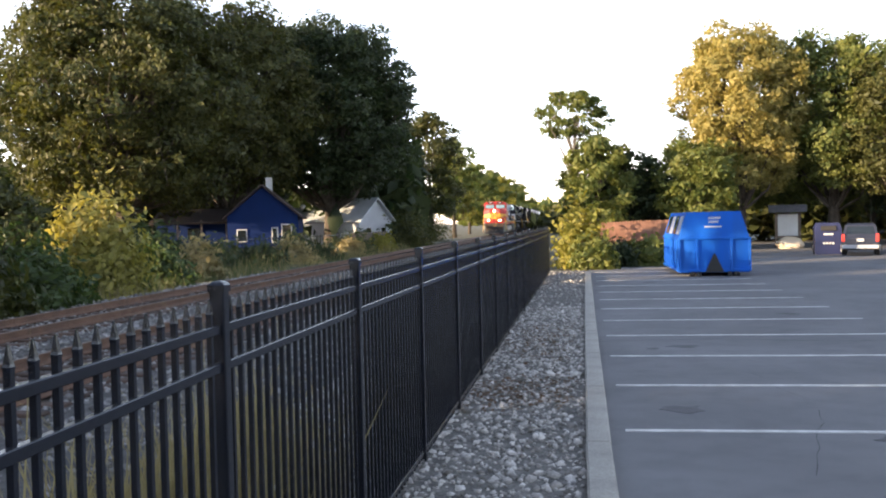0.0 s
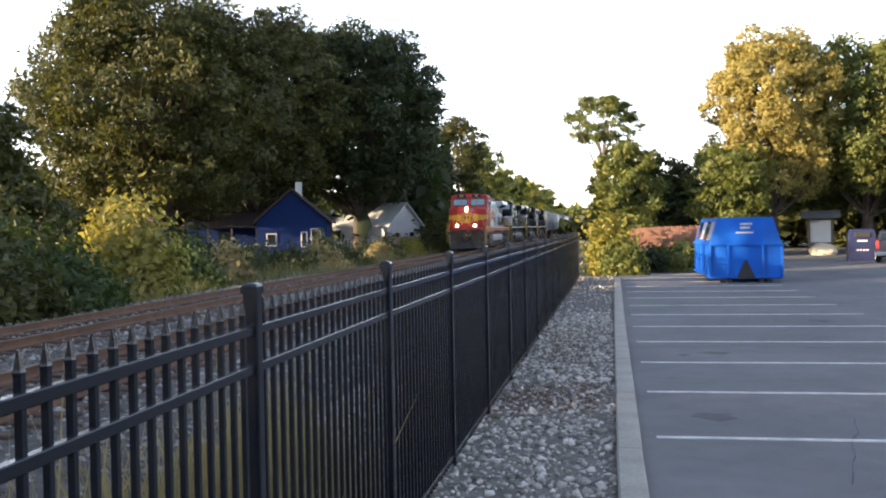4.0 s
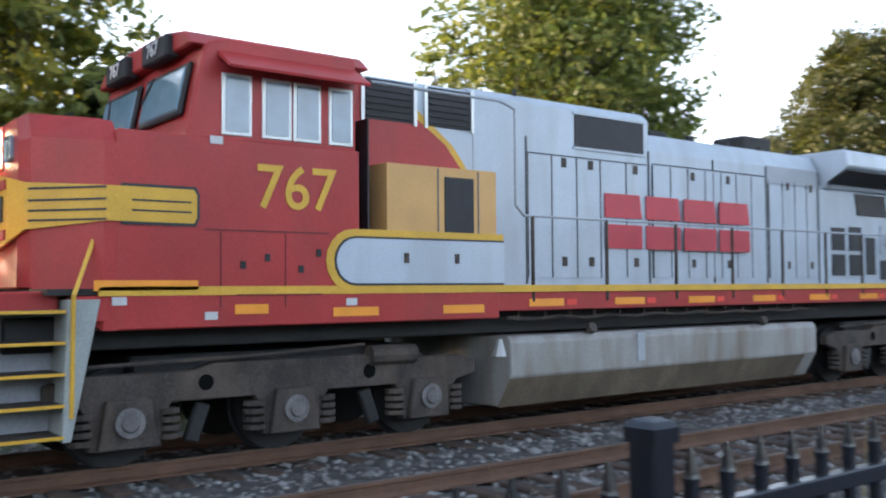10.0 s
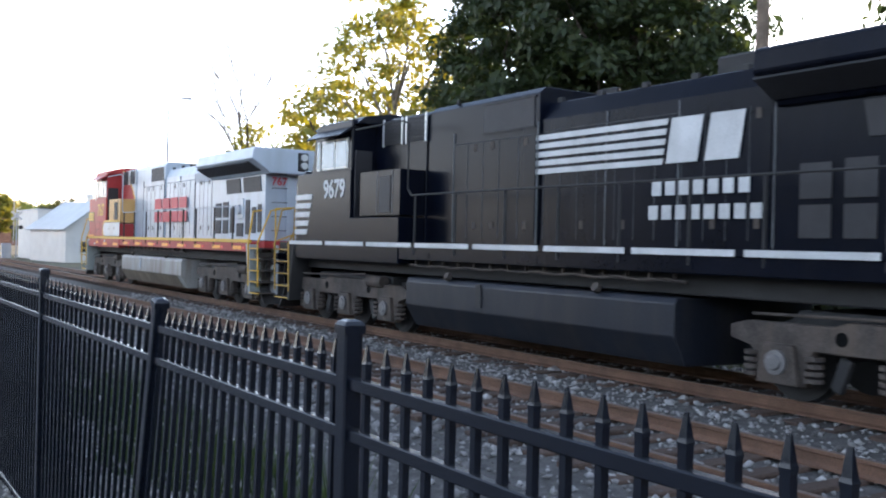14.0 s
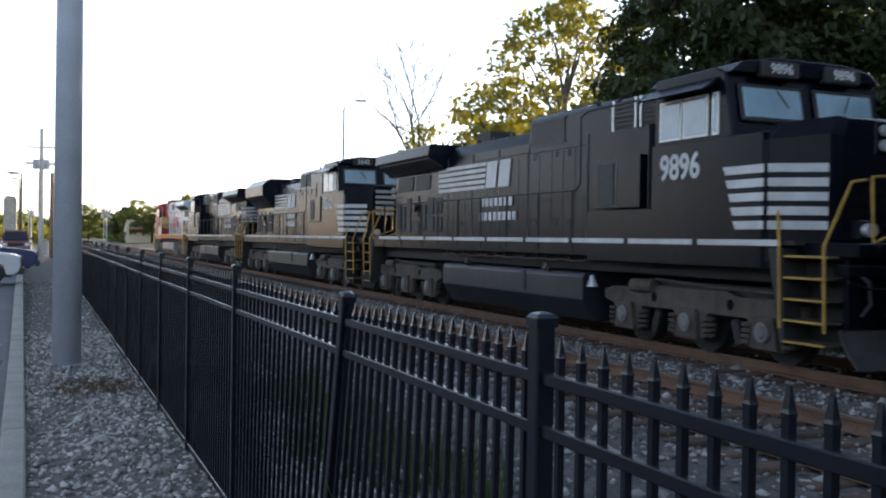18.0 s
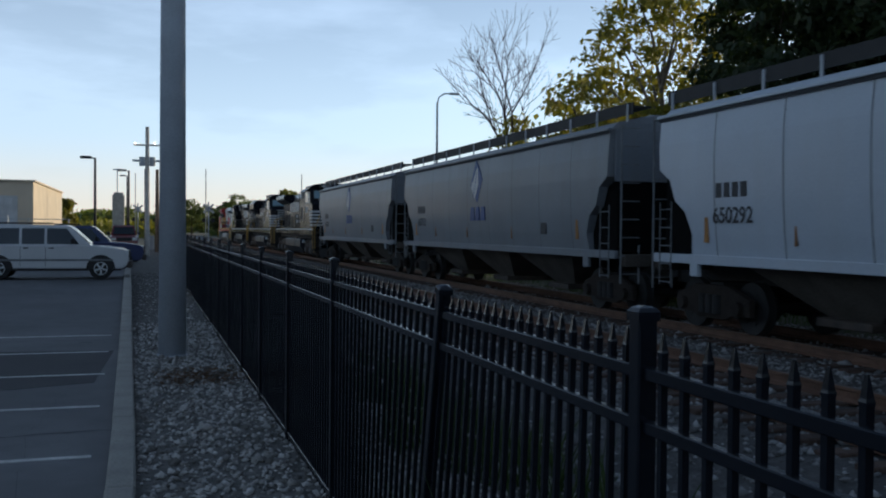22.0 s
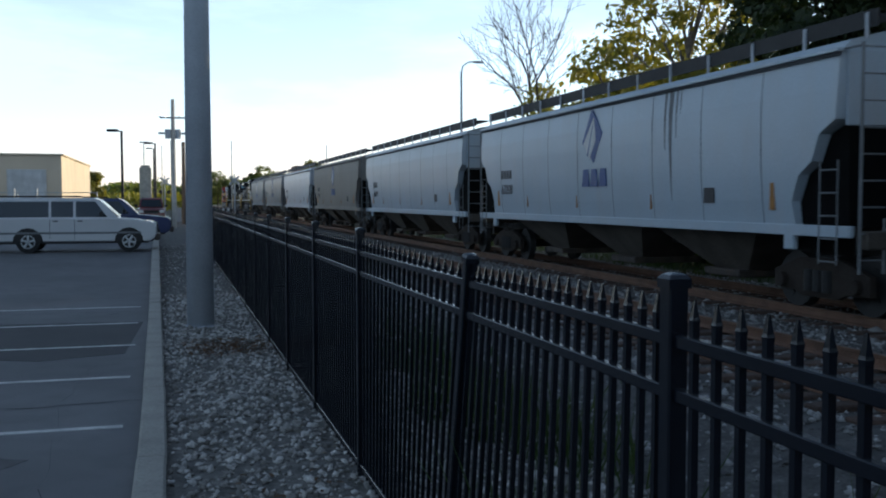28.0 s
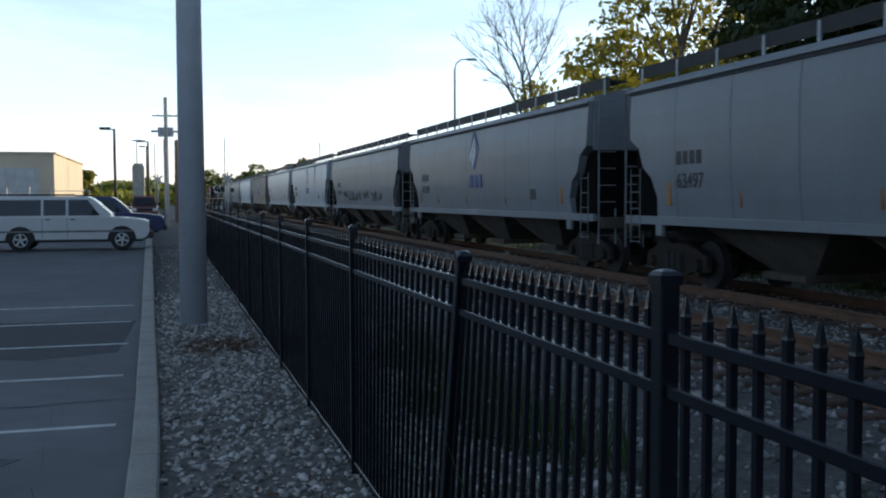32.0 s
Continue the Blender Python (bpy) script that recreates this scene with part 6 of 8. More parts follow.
OAK = "large spreading oak tree with a dense dark green crown"
tree("oak_tree", OAK, way(26.4, 75), 23.0, 11.9, "leaf_oak", 1, n_leaf=62000, trunk_r=0.7, crown_base=0.04, lobes=110, leaf_size=0.15, clump=0.6, lobe=(0.14, 0.25))
tree("oak_tree", OAK, way(20.7, 82), 22.6, 10.6, "leaf_oak", 3, n_leaf=52000, trunk_r=0.65, crown_base=0.11, lobes=90, leaf_size=0.15, clump=0.6, lobe=(0.15, 0.26))
tree("oak_tree", "large round oak tree behind a blue house", way(14.6, 88), 23.0, 10.1, "leaf_dark", 2, n_leaf=56000, trunk_r=0.65, crown_base=0.10, lobes=100, leaf_size=0.15, clump=0.6, lobe=(0.15, 0.26))
tree("maple_tree", "tall leafy tree beside the railway track", way(8.6, 115), 17.5, 4.8, "leaf_oak", 4, n_leaf=9000, trunk_r=0.3, crown_base=0.05, leaf_size=0.17)
tree("maple_tree", "tall leafy tree beside the railway track", way(7.2, 136), 16.0, 4.6, "leaf_mid", 5, n_leaf=8000, trunk_r=0.3, crown_base=0.05, leaf_size=0.18)
for i, (a, d, h, r, lf) in enumerate(((6.3, 170, 14, 5, "leaf_mid"), (5.4, 195, 14, 5, "leaf_mid"), (4.9, 230, 15, 6, "leaf_yellow"), (4.2, 280, 16, 6.5, "leaf_mid"), (3.6, 330, 17, 6.5, "leaf_mid"), (-0.6, 230, 12, 6, "leaf_mid"), (-1.8, 170, 10, 6, "leaf_dark"))):
    tree("far_tree", "distant tree in evening light along the railway", way(a, d), h, r, lf, 20 + i, n_leaf=5000, leaf_size=0.32, crown_base=0.02, trunk_r=0.3, lobes=14)
# a tall thin tree with a flat top, ivy and scrub round its foot
tree("tall_thin_tree", "tall thin tree with a flat open crown", way(0.0, 64, -0.2), 11.4, 3.1, "leaf_mid", 31, n_leaf=4600, crown_base=0.60, trunk_r=0.2, leaf_size=0.09, squash=0.4, bark="bark_pale", lobes=26, lobe=(0.15, 0.27), clump=0.6)
tree("scrub_tree", "bushy green tree overgrown with ivy", way(-1.4, 62, -0.2), 8.6, 2.6, "leaf_mid", 32, n_leaf=6500, crown_base=0.02, trunk_r=0.18, leaf_size=0.13)
tree("scrub_tree", "bushy dark green tree behind a wooden fence", way(-2.9, 66, -0.2), 7.8, 2.6, "leaf_dark", 33, n_leaf=5000, crown_base=0.02, trunk_r=0.18, leaf_size=0.14)
tree("scrub_tree", "bushy dark green tree behind a wooden fence", way(-4.9, 70, -0.2), 6.5, 3.0, "leaf_dark", 34, n_leaf=5000, crown_base=0.02, trunk_r=0.18, leaf_size=0.14)
# the sunlit group past the lot
tree("cottonwood_tree", "tall tree with golden evening light on pale leaves", way(-9.6, 68, -0.2), 17.0, 5.2, "leaf_autumn", 41, n_leaf=36000, crown_base=0.1, trunk_r=0.4, leaf_size=0.105, lobes=56, lobe=(0.16, 0.30), clump=0.7)
tree("maple_tree", "large green tree lit by the evening sun", way(-14.5, 72, -0.2), 16.3, 6.2, "leaf_mid", 42, n_leaf=34000, crown_base=0.12, trunk_r=0.45, leaf_size=0.115, lobes=60, lobe=(0.16, 0.28), clump=0.7)
tree("maple_tree", "green tree lit by the evening sun", way(-18.5, 70, -0.2), 14.3, 5.6, "leaf_oak", 43, n_leaf=26000, crown_base=0.12, trunk_r=0.45, leaf_size=0.115, lobes=54, lobe=(0.16, 0.28), clump=0.7)
tree("maple_tree", "low spreading green tree before the tall ones", way(-11.8, 76, -0.2), 11.0, 4.4, "leaf_mid", 44, n_leaf=20000, crown_base=0.12, trunk_r=0.22, leaf_size=0.10, lobes=44, lobe=(0.18, 0.30), clump=0.7)
tree("maple_tree", "low green tree at the edge of the lot", way(-7.2, 64, -0.2), 8.0, 3.0, "leaf_mid", 45, n_leaf=7000, crown_base=0.06, trunk_r=0.2, leaf_size=0.13)
tree("maple_tree", "dark green tree past the parking lot", way(-16.5, 78, -0.2), 10.5, 4.0, "leaf_oak", 46, n_leaf=8000, crown_base=0.2, trunk_r=0.22, leaf_size=0.13)
tree("maple_tree", "dark green tree past the parking lot", way(-20.5, 74, -0.2), 13.0, 6.0, "leaf_dark", 47, n_leaf=11000, crown_base=0.05, trunk_r=0.3, leaf_size=0.17)
tree("maple_tree", "dark green tree past the parking lot", way(-25.5, 72, -0.2), 14.0, 6.0, "leaf_oak", 48, n_leaf=9000, crown_base=0.05, trunk_r=0.3, leaf_size=0.17)
# willows and scrub across the tracks
WIL = "old willow tree with dark leaning trunks across the tracks"
tree("willow_tree", WIL, way(47.5, 31), 15.0, 5.2, "leaf_mid", 51, n_leaf=11000, crown_base=0.34, trunk_r=0.42, leaf_size=0.11, lean=(1.5, 1.5), lobes=18, clump=1.25)
tree("willow_tree", WIL, way(45.3, 33), 14.5, 3.7, "leaf_mid", 52, n_leaf=8000, crown_base=0.36, trunk_r=0.36, leaf_size=0.11, lean=(0.8, 0.8), lobes=16, clump=1.25)
tree("scrub_tree", "dense green scrub tree behind the railway", way(41.5, 46), 10.1, 4.2, "leaf_oak", 53, n_leaf=9000, crown_base=0.05, trunk_r=0.2, leaf_size=0.12)
tree("scrub_tree", "dense green scrub tree behind the railway", way(45, 28), 5.6, 3.0, "leaf_dark", 54, n_leaf=9000, crown_base=0.03, trunk_r=0.2, leaf_size=0.12)
tree("scrub_tree", "dense green scrub tree behind the railway", way(53, 27), 6.6, 3.0, "leaf_dark", 55, n_leaf=9000, crown_base=0.03, trunk_r=0.2, leaf_size=0.12)
tree("scrub_tree", "dense green scrub tree behind the railway", way(35.0, 42), 5.2, 3.0, "leaf_oak", 56, n_leaf=8000, crown_base=0.03, trunk_r=0.2, leaf_size=0.13)
# the next two scrub trees are added to keep low sun off the lot
tree("scrub_tree", "dense green scrub tree behind the railway", way(61, 27), 8.4, 3.6, "leaf_oak", 58, n_leaf=11000, crown_base=0.03, trunk_r=0.2, leaf_size=0.13)
tree("scrub_tree", "dense green scrub tree behind the railway", way(69.5, 27), 8.4, 3.6, "leaf_dark", 59, n_leaf=11000, crown_base=0.03, trunk_r=0.2, leaf_size=0.13)
for a, d, h, seed in ((36.4, 56, 10.5, 63), (40.5, 58, 13.0, 64)):
    tree("dark_tree", "dark green tree behind the yards", way(a, d), h, 4.6, "leaf_oak", seed, n_leaf=16000, crown_base=0.03, trunk_r=0.3, leaf_size=0.14, lobes=40, lobe=(0.2, 0.34))
tree("broken_tree", "bare broken trunk of a dead tree", way(52.0, 31), 11.0, 1.2, "leaf_mid", 57, n_leaf=260, crown_base=0.7, trunk_r=0.3, leaf_size=0.1, lobes=6, bark="bark")
for i, (a, d, h, r, lf, n) in enumerate(((76, 28, 13.5, 4.0, "leaf_mid", 9000), (82, 27, 14.0, 4.6, "leaf_yellow", 9000), (91, 28, 13.0, 4.8, "leaf_oak", 10000), (100, 29, 13.5, 4.8, "leaf_mid", 10000),
                                         (109, 30, 13.5, 4.6, "leaf_oak", 10000), (117, 31, 13.0, 4.2, "leaf_oak", 10000), (119.6, 32, 13.0, 3.2, "leaf_dark", 9000))):
    tree("track_side_tree", "leafy tree with sunlight through its crown", way(a, d), h, r, lf, 70 + i, n_leaf=int(n * 0.75), crown_base=0.10, trunk_r=0.28, leaf_size=0.13, lobes=20)
tree("dark_tree", "broad dark green tree against the evening sky", way(136.2, 34), 16.0, 4.3, "leaf_dark", 81, n_leaf=19000, crown_base=0.12, trunk_r=0.4, leaf_size=0.13, lobes=24)
tree("dark_tree", "broad dark green tree against the evening sky", way(142.3, 36), 15.0, 4.2, "leaf_dark", 82, n_leaf=16000, crown_base=0.12, trunk_r=0.35, leaf_size=0.13, lobes=22)
tree("backlit_tree", "sparse tree with yellow backlit leaves and bare forks", way(150.3, 41), 14.0, 4.2, "leaf_yellow", 83, n_leaf=3000, crown_base=0.3, trunk_r=0.3, leaf_size=0.14, lobes=14, bark="bark_pale")
tree("backlit_tree", "sparse tree with yellow backlit leaves and bare forks", way(153.8, 47), 11.0, 3.6, "leaf_yellow", 84, n_leaf=3000, crown_base=0.2, trunk_r=0.22, leaf_size=0.14, lobes=12)
tree("low_tree", "low yellow green tree behind the railway", way(157.0, 54), 8.0, 3.2, "leaf_yellow", 85, n_leaf=3600, crown_base=0.1, trunk_r=0.18, leaf_size=0.14, lobes=10)
for i, (a, d, h, r) in enumerate(((166, 150, 9, 6), (168.5, 190, 9, 7), (170.5, 220, 9.5, 8), (172.5, 240, 10, 8), (174.5, 250, 10, 8), (175.4, 262, 9.5, 6), (177.6, 345, 12, 8), (184.9, 150, 8, 2.6))):
    tree("far_tree", "distant dark tree at the end of the railway", way(a, d), h, r, "leaf_yellow" if i == 7 else "leaf_oak" if i % 2 else "leaf_mid", 90 + i, n_leaf=4000, leaf_size=0.3, crown_base=0.02, trunk_r=0.3, lobes=12)


def bare_tree(at, height, seed, ivy=1500):
    """A leafless tree: a short trunk, limbs that part and wander, and a round crown of fine twigs."""
    rng = np.random.default_rng(seed)
    t = thing("bare_tree", "leafless tree with fine bare branches and ivy", "tree", m=pose(*at))
    bm = bmesh.new()

    def grow(p, d, length, r, depth):
        q, steps = p, 4 if depth < 3 else 3
        for k in range(steps):
            d = (d + Vector((rng.normal(), rng.normal(), rng.normal() * 0.7 + 0.10)) * 0.17).normalized()
            e = q + d * length / steps
            tube(bm, q, e, max(0.012, r * (1 - 0.45 * k / steps)), max(0.010, r * (1 - 0.45 * (k + 1) / steps)), seg=6 if depth < 2 else 3, caps=False)
            q = e
            if depth < 5 and k > 0 and rng.random() < 0.62:
                a = rng.uniform(0, 6.283)
                side = Vector((math.cos(a), math.sin(a), rng.uniform(-0.1, 0.5)))
                grow(q, (d * 0.8 + side * rng.uniform(0.45, 0.85)).normalized(), length * rng.uniform(0.42, 0.64), r * 0.42, depth + 1)
        if depth < 5:
            a = rng.uniform(0, 6.283)
            for s in (0, 1):
                side = Vector((math.cos(a + 3.14 * s), math.sin(a + 3.14 * s), 0.1)) * rng.uniform(0.30, 0.6)
                grow(q, (d + side).normalized(), length * rng.uniform(0.62, 0.8), r * 0.55, depth + 1)
    fork = Vector((0.15, 0.1, height * 0.34))
    tube(bm, (0, 0, -0.3), (0.05, 0, height * 0.17), 0.30, 0.24, seg=8, caps=False)
    tube(bm, (0.05, 0, height * 0.17), fork, 0.24, 0.20, seg=8, caps=False)
    for i in range(4):
        a = i * 1.57 + 0.5
        grow(fork, Vector((math.cos(a) * 0.26 - 0.10, math.sin(a) * 0.26, 1)).normalized(), height * 0.25, 0.13, 1)
    for v in bm.verts:
        v.co = Vector((v.co.x * 0.66, v.co.y * 0.8, v.co.z * 1.06))
    part("branchwork", bm, M["bark"], t)
    z = rng.uniform(0.3, height * 0.60, ivy)
    p = np.stack([rng.normal(size=ivy) * 0.55, rng.normal(size=ivy) * 0.55, z], 1)
    leaves("ivy", p, rng.normal(size=(ivy, 3)), 0.11, M["leaf_yellow"], t, rng)
    return t


tree("young_tree", "young yellow green street tree beyond the crossing", way(172.0, 118), 7.6, 2.2, "leaf_yellow", 61, n_leaf=3600, crown_base=0.2, trunk_r=0.1, leaf_size=0.15, lobes=12)
bare_tree((-19.9, -52.0, -0.15), 14.6, 3)
# trees added out of sight behind the train to shade the southern lot
for i, (x, y) in enumerate(((-27, -52), (-28.5, -60), (-27, -68), (-28.5, -76), (-30, -84))):
    tree("track_side_tree", "added dark leafy tree that blocks low sun from the lot", (x, y, -0.2), 8.6, 4.6, "leaf_oak", 410 + i, n_leaf=4500, crown_base=0.1, trunk_r=0.22, leaf_size=0.15, lobes=14)
# a hedge of brush close behind the far track, added to block sun under the cars
for i in range(12):
    bush("bush", "added dark green brush that blocks low sun beside the railway", (-16.4 - 0.5 * (i % 3), 1.0 - 2.9 * i, -0.15), (2.0, 2.1, 3.0 + 0.4 * (i % 2)), ("leaf_dark", "leaf_oak")[i % 2], 320 + i, n=2400, leaf_size=0.13)

# bushes along the far track and round the lot
for i, (a, d, sx, sz, lf, n) in enumerate(((27.7, 33, 1.5, 3.6, "leaf_gold", 5600), (33.5, 31, 2.4, 2.9, "weed", 4200), (36.5, 27, 2.2, 3.3, "leaf_oak", 4200), (40, 24, 2.2, 3.0, "weed", 4200),
                                           (25.0, 37, 2.0, 2.0, "weed", 3000), (31, 28, 1.8, 1.7, "weed", 2600), (34, 25, 1.6, 1.5, "leaf_oak", 2400), (22.3, 40, 1.2, 1.7, "straw", 1800),
                                           (44, 22.5, 2.2, 3.0, "leaf_oak", 4200), (48, 20.5, 2.2, 3.4, "leaf_dark", 4200), (53, 19.5, 2.1, 3.2, "leaf_oak", 4200), (58, 19, 2.1, 3.4, "leaf_dark", 4200), (64, 18.7, 2.2, 3.2, "leaf_oak", 3600),
                                           (11.6, 74, 1.3, 1.6, "leaf_yellow", 1600), (13.6, 66, 1.2, 1.3, "straw", 1400), (17, 55, 1.4, 1.6, "straw", 1500), (15.5, 60, 2.0, 0.9, "leaf_dark", 1600), (19.0, 54, 2.4, 1.3, "leaf_dark", 2000), (21.8, 50, 2.4, 1.6, "leaf_dark", 2400), (24.9, 46, 2.4, 2.4, "leaf_dark", 2800), (27.5, 43, 2.6, 3.4, "leaf_dark", 2800), (30.5, 40, 2.6, 3.4, "leaf_oak", 2800), (12.4, 76, 1.8, 1.9, "leaf_dark", 1800), (13.4, 69, 2.2, 1.7, "leaf_dark", 2400), (9.9, 84, 2.2, 3.8, "leaf_oak", 2400), (9.9, 98, 2.4, 4.6, "leaf_oak", 2400), (8.7, 112, 2.6, 5.0, "leaf_oak", 2400), (16.6, 63, 2.0, 2.0, "leaf_dark", 2000), (9.6, 90, 1.5, 1.7, "straw", 1400),
                                           (-0.4, 45, 1.0, 3.4, "leaf_yellow", 2600), (-1.2, 43.5, 1.1, 1.5, "leaf_mid", 2200), (-2.6, 45.5, 1.2, 1.2, "leaf_dark", 1800), (-4.2, 46, 1.4, 1.3, "leaf_mid", 1800),
                                           (-5.4, 46.5, 1.0, 1.2, "leaf_mid", 1600), (70, 18.6, 2.2, 3.0, "leaf_dark", 3000), (78, 18.6, 2.2, 3.0, "leaf_oak", 3000), (88, 18.8, 2.4, 3.0, "leaf_dark", 3000),
                                           (98, 19, 2.4, 3.0, "leaf_oak", 3000), (108, 20, 2.4, 3.0, "leaf_dark", 3000), (118, 22, 2.4, 3.0, "leaf_oak", 3000), (127, 25, 2.6, 3.0, "leaf_dark", 3000), (136, 29, 2.6, 3.0, "leaf_dark", 3000), (144, 33, 2.6, 2.8, "leaf_oak", 3000))):
    bush("bush", {"leaf_gold": "golden yellow bush in evening light", "leaf_yellow": "sunlit yellow green bush", "weed": "tangled green weeds and brush", "leaf_oak": "dense dark green bush", "leaf_dark": "shaded dark green bush", "straw": "dry straw coloured brush", "leaf_mid": "rounded green hedge bush"}[lf] + " beside the " + ("railway" if a > 1 else "lot"),
         way(a, d), (sx, sx, sz), lf, 200 + i, n=n, leaf_size=0.10)


def weeds(n, x0, x1, y0, y1, h, material, seed, name, label):
    rng = np.random.default_rng(seed)
    c = np.stack([rng.uniform(x0, x1, n), rng.uniform(y0, y1, n)], 1)
    keep = np.array([noise.noise((px * 0.35, py * 0.35, seed)) > -0.1 for px, py in c])
    c = c[keep]
    n = len(c)
    hh = h * rng.lognormal(0, 0.4, n)
    a = rng.uniform(0, 2 * np.pi, n)
    dx, dy = np.cos(a) * 0.012, np.sin(a) * 0.012
    b0 = np.stack([c[:, 0] - dx, c[:, 1] - dy, np.full(n, -0.2)], 1)
    b1 = np.stack([c[:, 0] + dx, c[:, 1] + dy, np.full(n, -0.2)], 1)
    tp = np.stack([c[:, 0] + rng.normal(size=n) * hh * 0.3, c[:, 1] + rng.normal(size=n) * hh * 0.3, hh - 0.2], 1)
    v = np.stack([b0, b1, tp], 1).reshape(-1, 3)
    f = np.arange(n * 3).reshape(-1, 3)
    return tagged(raw_mesh(name, v, f, M[material]), label, "grass", kind="stuff")


weeds(26000, -19, -13.4, -60, 90, 0.45, "weed", 7, "track_weeds", "rough grass and weeds along the far track")
weeds(9000, -17, -13.3, 5, 90, 0.5, "straw", 8, "dry_grass", "dry yellow grass along the far track")
weeds(5200, -3.4, -1.45, 0.5, 9.5, 0.55, "straw", 9, "fence_grass", "dry grass tufts at the foot of the fence")
weeds(4200, -3.4, -1.45, -15.0, -4.0, 0.42, "weed", 10, "fence_grass", "green grass tufts at the foot of the fence")

# ---- things round the parking lot ----
def dumpster(m):
    """A roll-off recycling container: box below, sloping lid section above."""
    t = thing("dumpster", "blue steel recycling container with sloping upper sides", "dumpster", m=m)
    B = M["bin_blue"]
    W, L, H1, H2 = 1.28, 6.2, 1.42, 2.42
    part("lower_box", bx((0, L / 2, 0.14 + (H1 - 0.14) / 2), (2 * W - 0.06, L - 0.06, H1 - 0.14), 0.01), B, t)
    bm = bmesh.new()
    loft(bm, [[(W, 0.02, H1), (W, L - 0.02, H1), (-W, L - 0.02, H1), (-W, 0.02, H1)], [(W - 0.30, 0.10, H2), (W - 0.30, L - 0.35, H2), (-W + 0.30, L - 0.35, H2), (-W + 0.30, 0.10, H2)]])
    up = part("upper_hood", bm, B, t, "sloping blue upper section")
    for z in (H1, 0.22):
        part("rim", bx((0, 0.0, z), (2 * W + 0.06, 0.08, 0.09), 0.01), B, t)
        for k in (1, -1):
            part("rim", bx((k * W, L / 2, z), (0.08, L - 0.12, 0.09), 0.01), B, t)
    for x in (-W, -0.62, 0.62, W):
        part("post", bx((x, -0.01, 0.82), (0.09, 0.08, 1.2), 0.01), B, t)
    for k in (1, -1):
        for q in range(7):
            part("rib", bx((k * (W - 0.01), 0.5 + q * 0.87, 0.82), (0.08, 0.09, 1.12), 0.01), B, t)
        for q in range(4):
            a = 0.5 + q * 1.35
            bm = bmesh.new()
            pts = [(W - 0.055, H1 + 0.16), (W - 0.262, H2 - 0.14)]
            v = [bm.verts.new(p) for p in ((k * (pts[0][0] + 0.02), a, pts[0][1]), (k * (pts[0][0] + 0.02), a + 1.0, pts[0][1]), (k * (pts[1][0] + 0.02), a + 1.0, pts[1][1]), (k * (pts[1][0] + 0.02), a, pts[1][1]))]
            w = [bm.verts.new((p.co.x - k * 0.06, p.co.y, p.co.z)) for p in v]
            for i in range(4):
                bm.faces.new((v[i], v[(i + 1) % 4], w[(i + 1) % 4], w[i]))
            bm.faces.new(v), bm.faces.new(w[::-1])
            bmesh.ops.recalc_face_normals(bm, faces=bm.faces[:])
            part("hatch", bm, M["glass_dark"] if q % 2 else M["galv"], up, "open filling hatch" if q % 2 else "pale hatch cover")
    part("hook_pocket", pr([(-0.34, 0.16), (0.34, 0.16), (0.02, 0.86), (-0.02, 0.86)], "y", -0.055, -0.005), M["black_steel"], t, "dark triangular hook pocket")
    for k in (1, -1):
        part("skid", bx((k * 0.55, L / 2, 0.09), (0.16, L, 0.18), 0.02), M["black_steel"], t)
        part("roller", tube(bmesh.new(), (k * 0.9, 0.12, 0.11), (k * 0.72, 0.12, 0.11), 0.11, seg=12), M["black_steel"], t)
    for z, n, w, h in ((2.18, 6, 0.05, 0.085), (2.04, 5, 0.05, 0.085)):
        for q in range(n):
            part("lettering_bar", bx((-0.16 + q * 0.075, 0.045 + 0.08 * (z - H1) - 0.02, z), (w, 0.03, h)), M["white"], up)
    part("label_bar", bx((-0.03, 0.045, 1.86), (0.62, 0.05, 0.055)), M["white"], up, "white label strip")
    return t


dumpster(pose(5.32, 36.2, G))


def board_fence():
    t = thing("wooden_fence", "brown wooden privacy fence behind a hedge", "fence")
    me = None
    for i in range(38):
        if me is None:
            o = part("board", pr([(-0.07, 0), (0.07, 0), (0.07, 1.95), (0.04, 2.03), (-0.04, 2.03), (-0.07, 1.95)], "y", -0.012, 0.012), M["cedar"], t)
            me = o.data
        else:
            o = new("board", me)
            o.parent = t
        o.location = (0.62 + i * 0.146, 47.0 + 0.008 * (i % 2), G + 0.12 * math.sin(i * 0.05))
    for z in (0.4, 1.65):
        part("rail", bx((3.3, 47.05, G + z), (5.5, 0.05, 0.09)), M["old_wood"], t)
    return t


board_fence()


def kiosk(m):
    t = thing("notice_kiosk", "wooden notice board kiosk with a small gabled roof", "kiosk", m=m)
    for x in (-0.75, 0.75):
        part("post", bx((x, 0, 1.2), (0.18, 0.18, 2.4), 0.01), M["old_wood"], t)
    part("board", bx((0, 0, 1.55), (1.3, 0.10, 1.5), 0.01), M["house_white"], t, "white notice board")
    part("board_rail", bx((0, 0, 0.72), (1.4, 0.12, 0.12)), M["old_wood"], t)
    for k in (1, -1):
        part("roof_slope", bx((0, k * 0.42, 2.68), (2.5, 0.98, 0.06), 0.01, Euler((-k * 0.52, 0, 0)).to_matrix()), M["shingle"], t)
    part("gable", pr([(-0.75, 2.4), (0.75, 2.4), (0, 2.86)], "x", -0.9, 0.9), M["old_wood"], t)
    return t


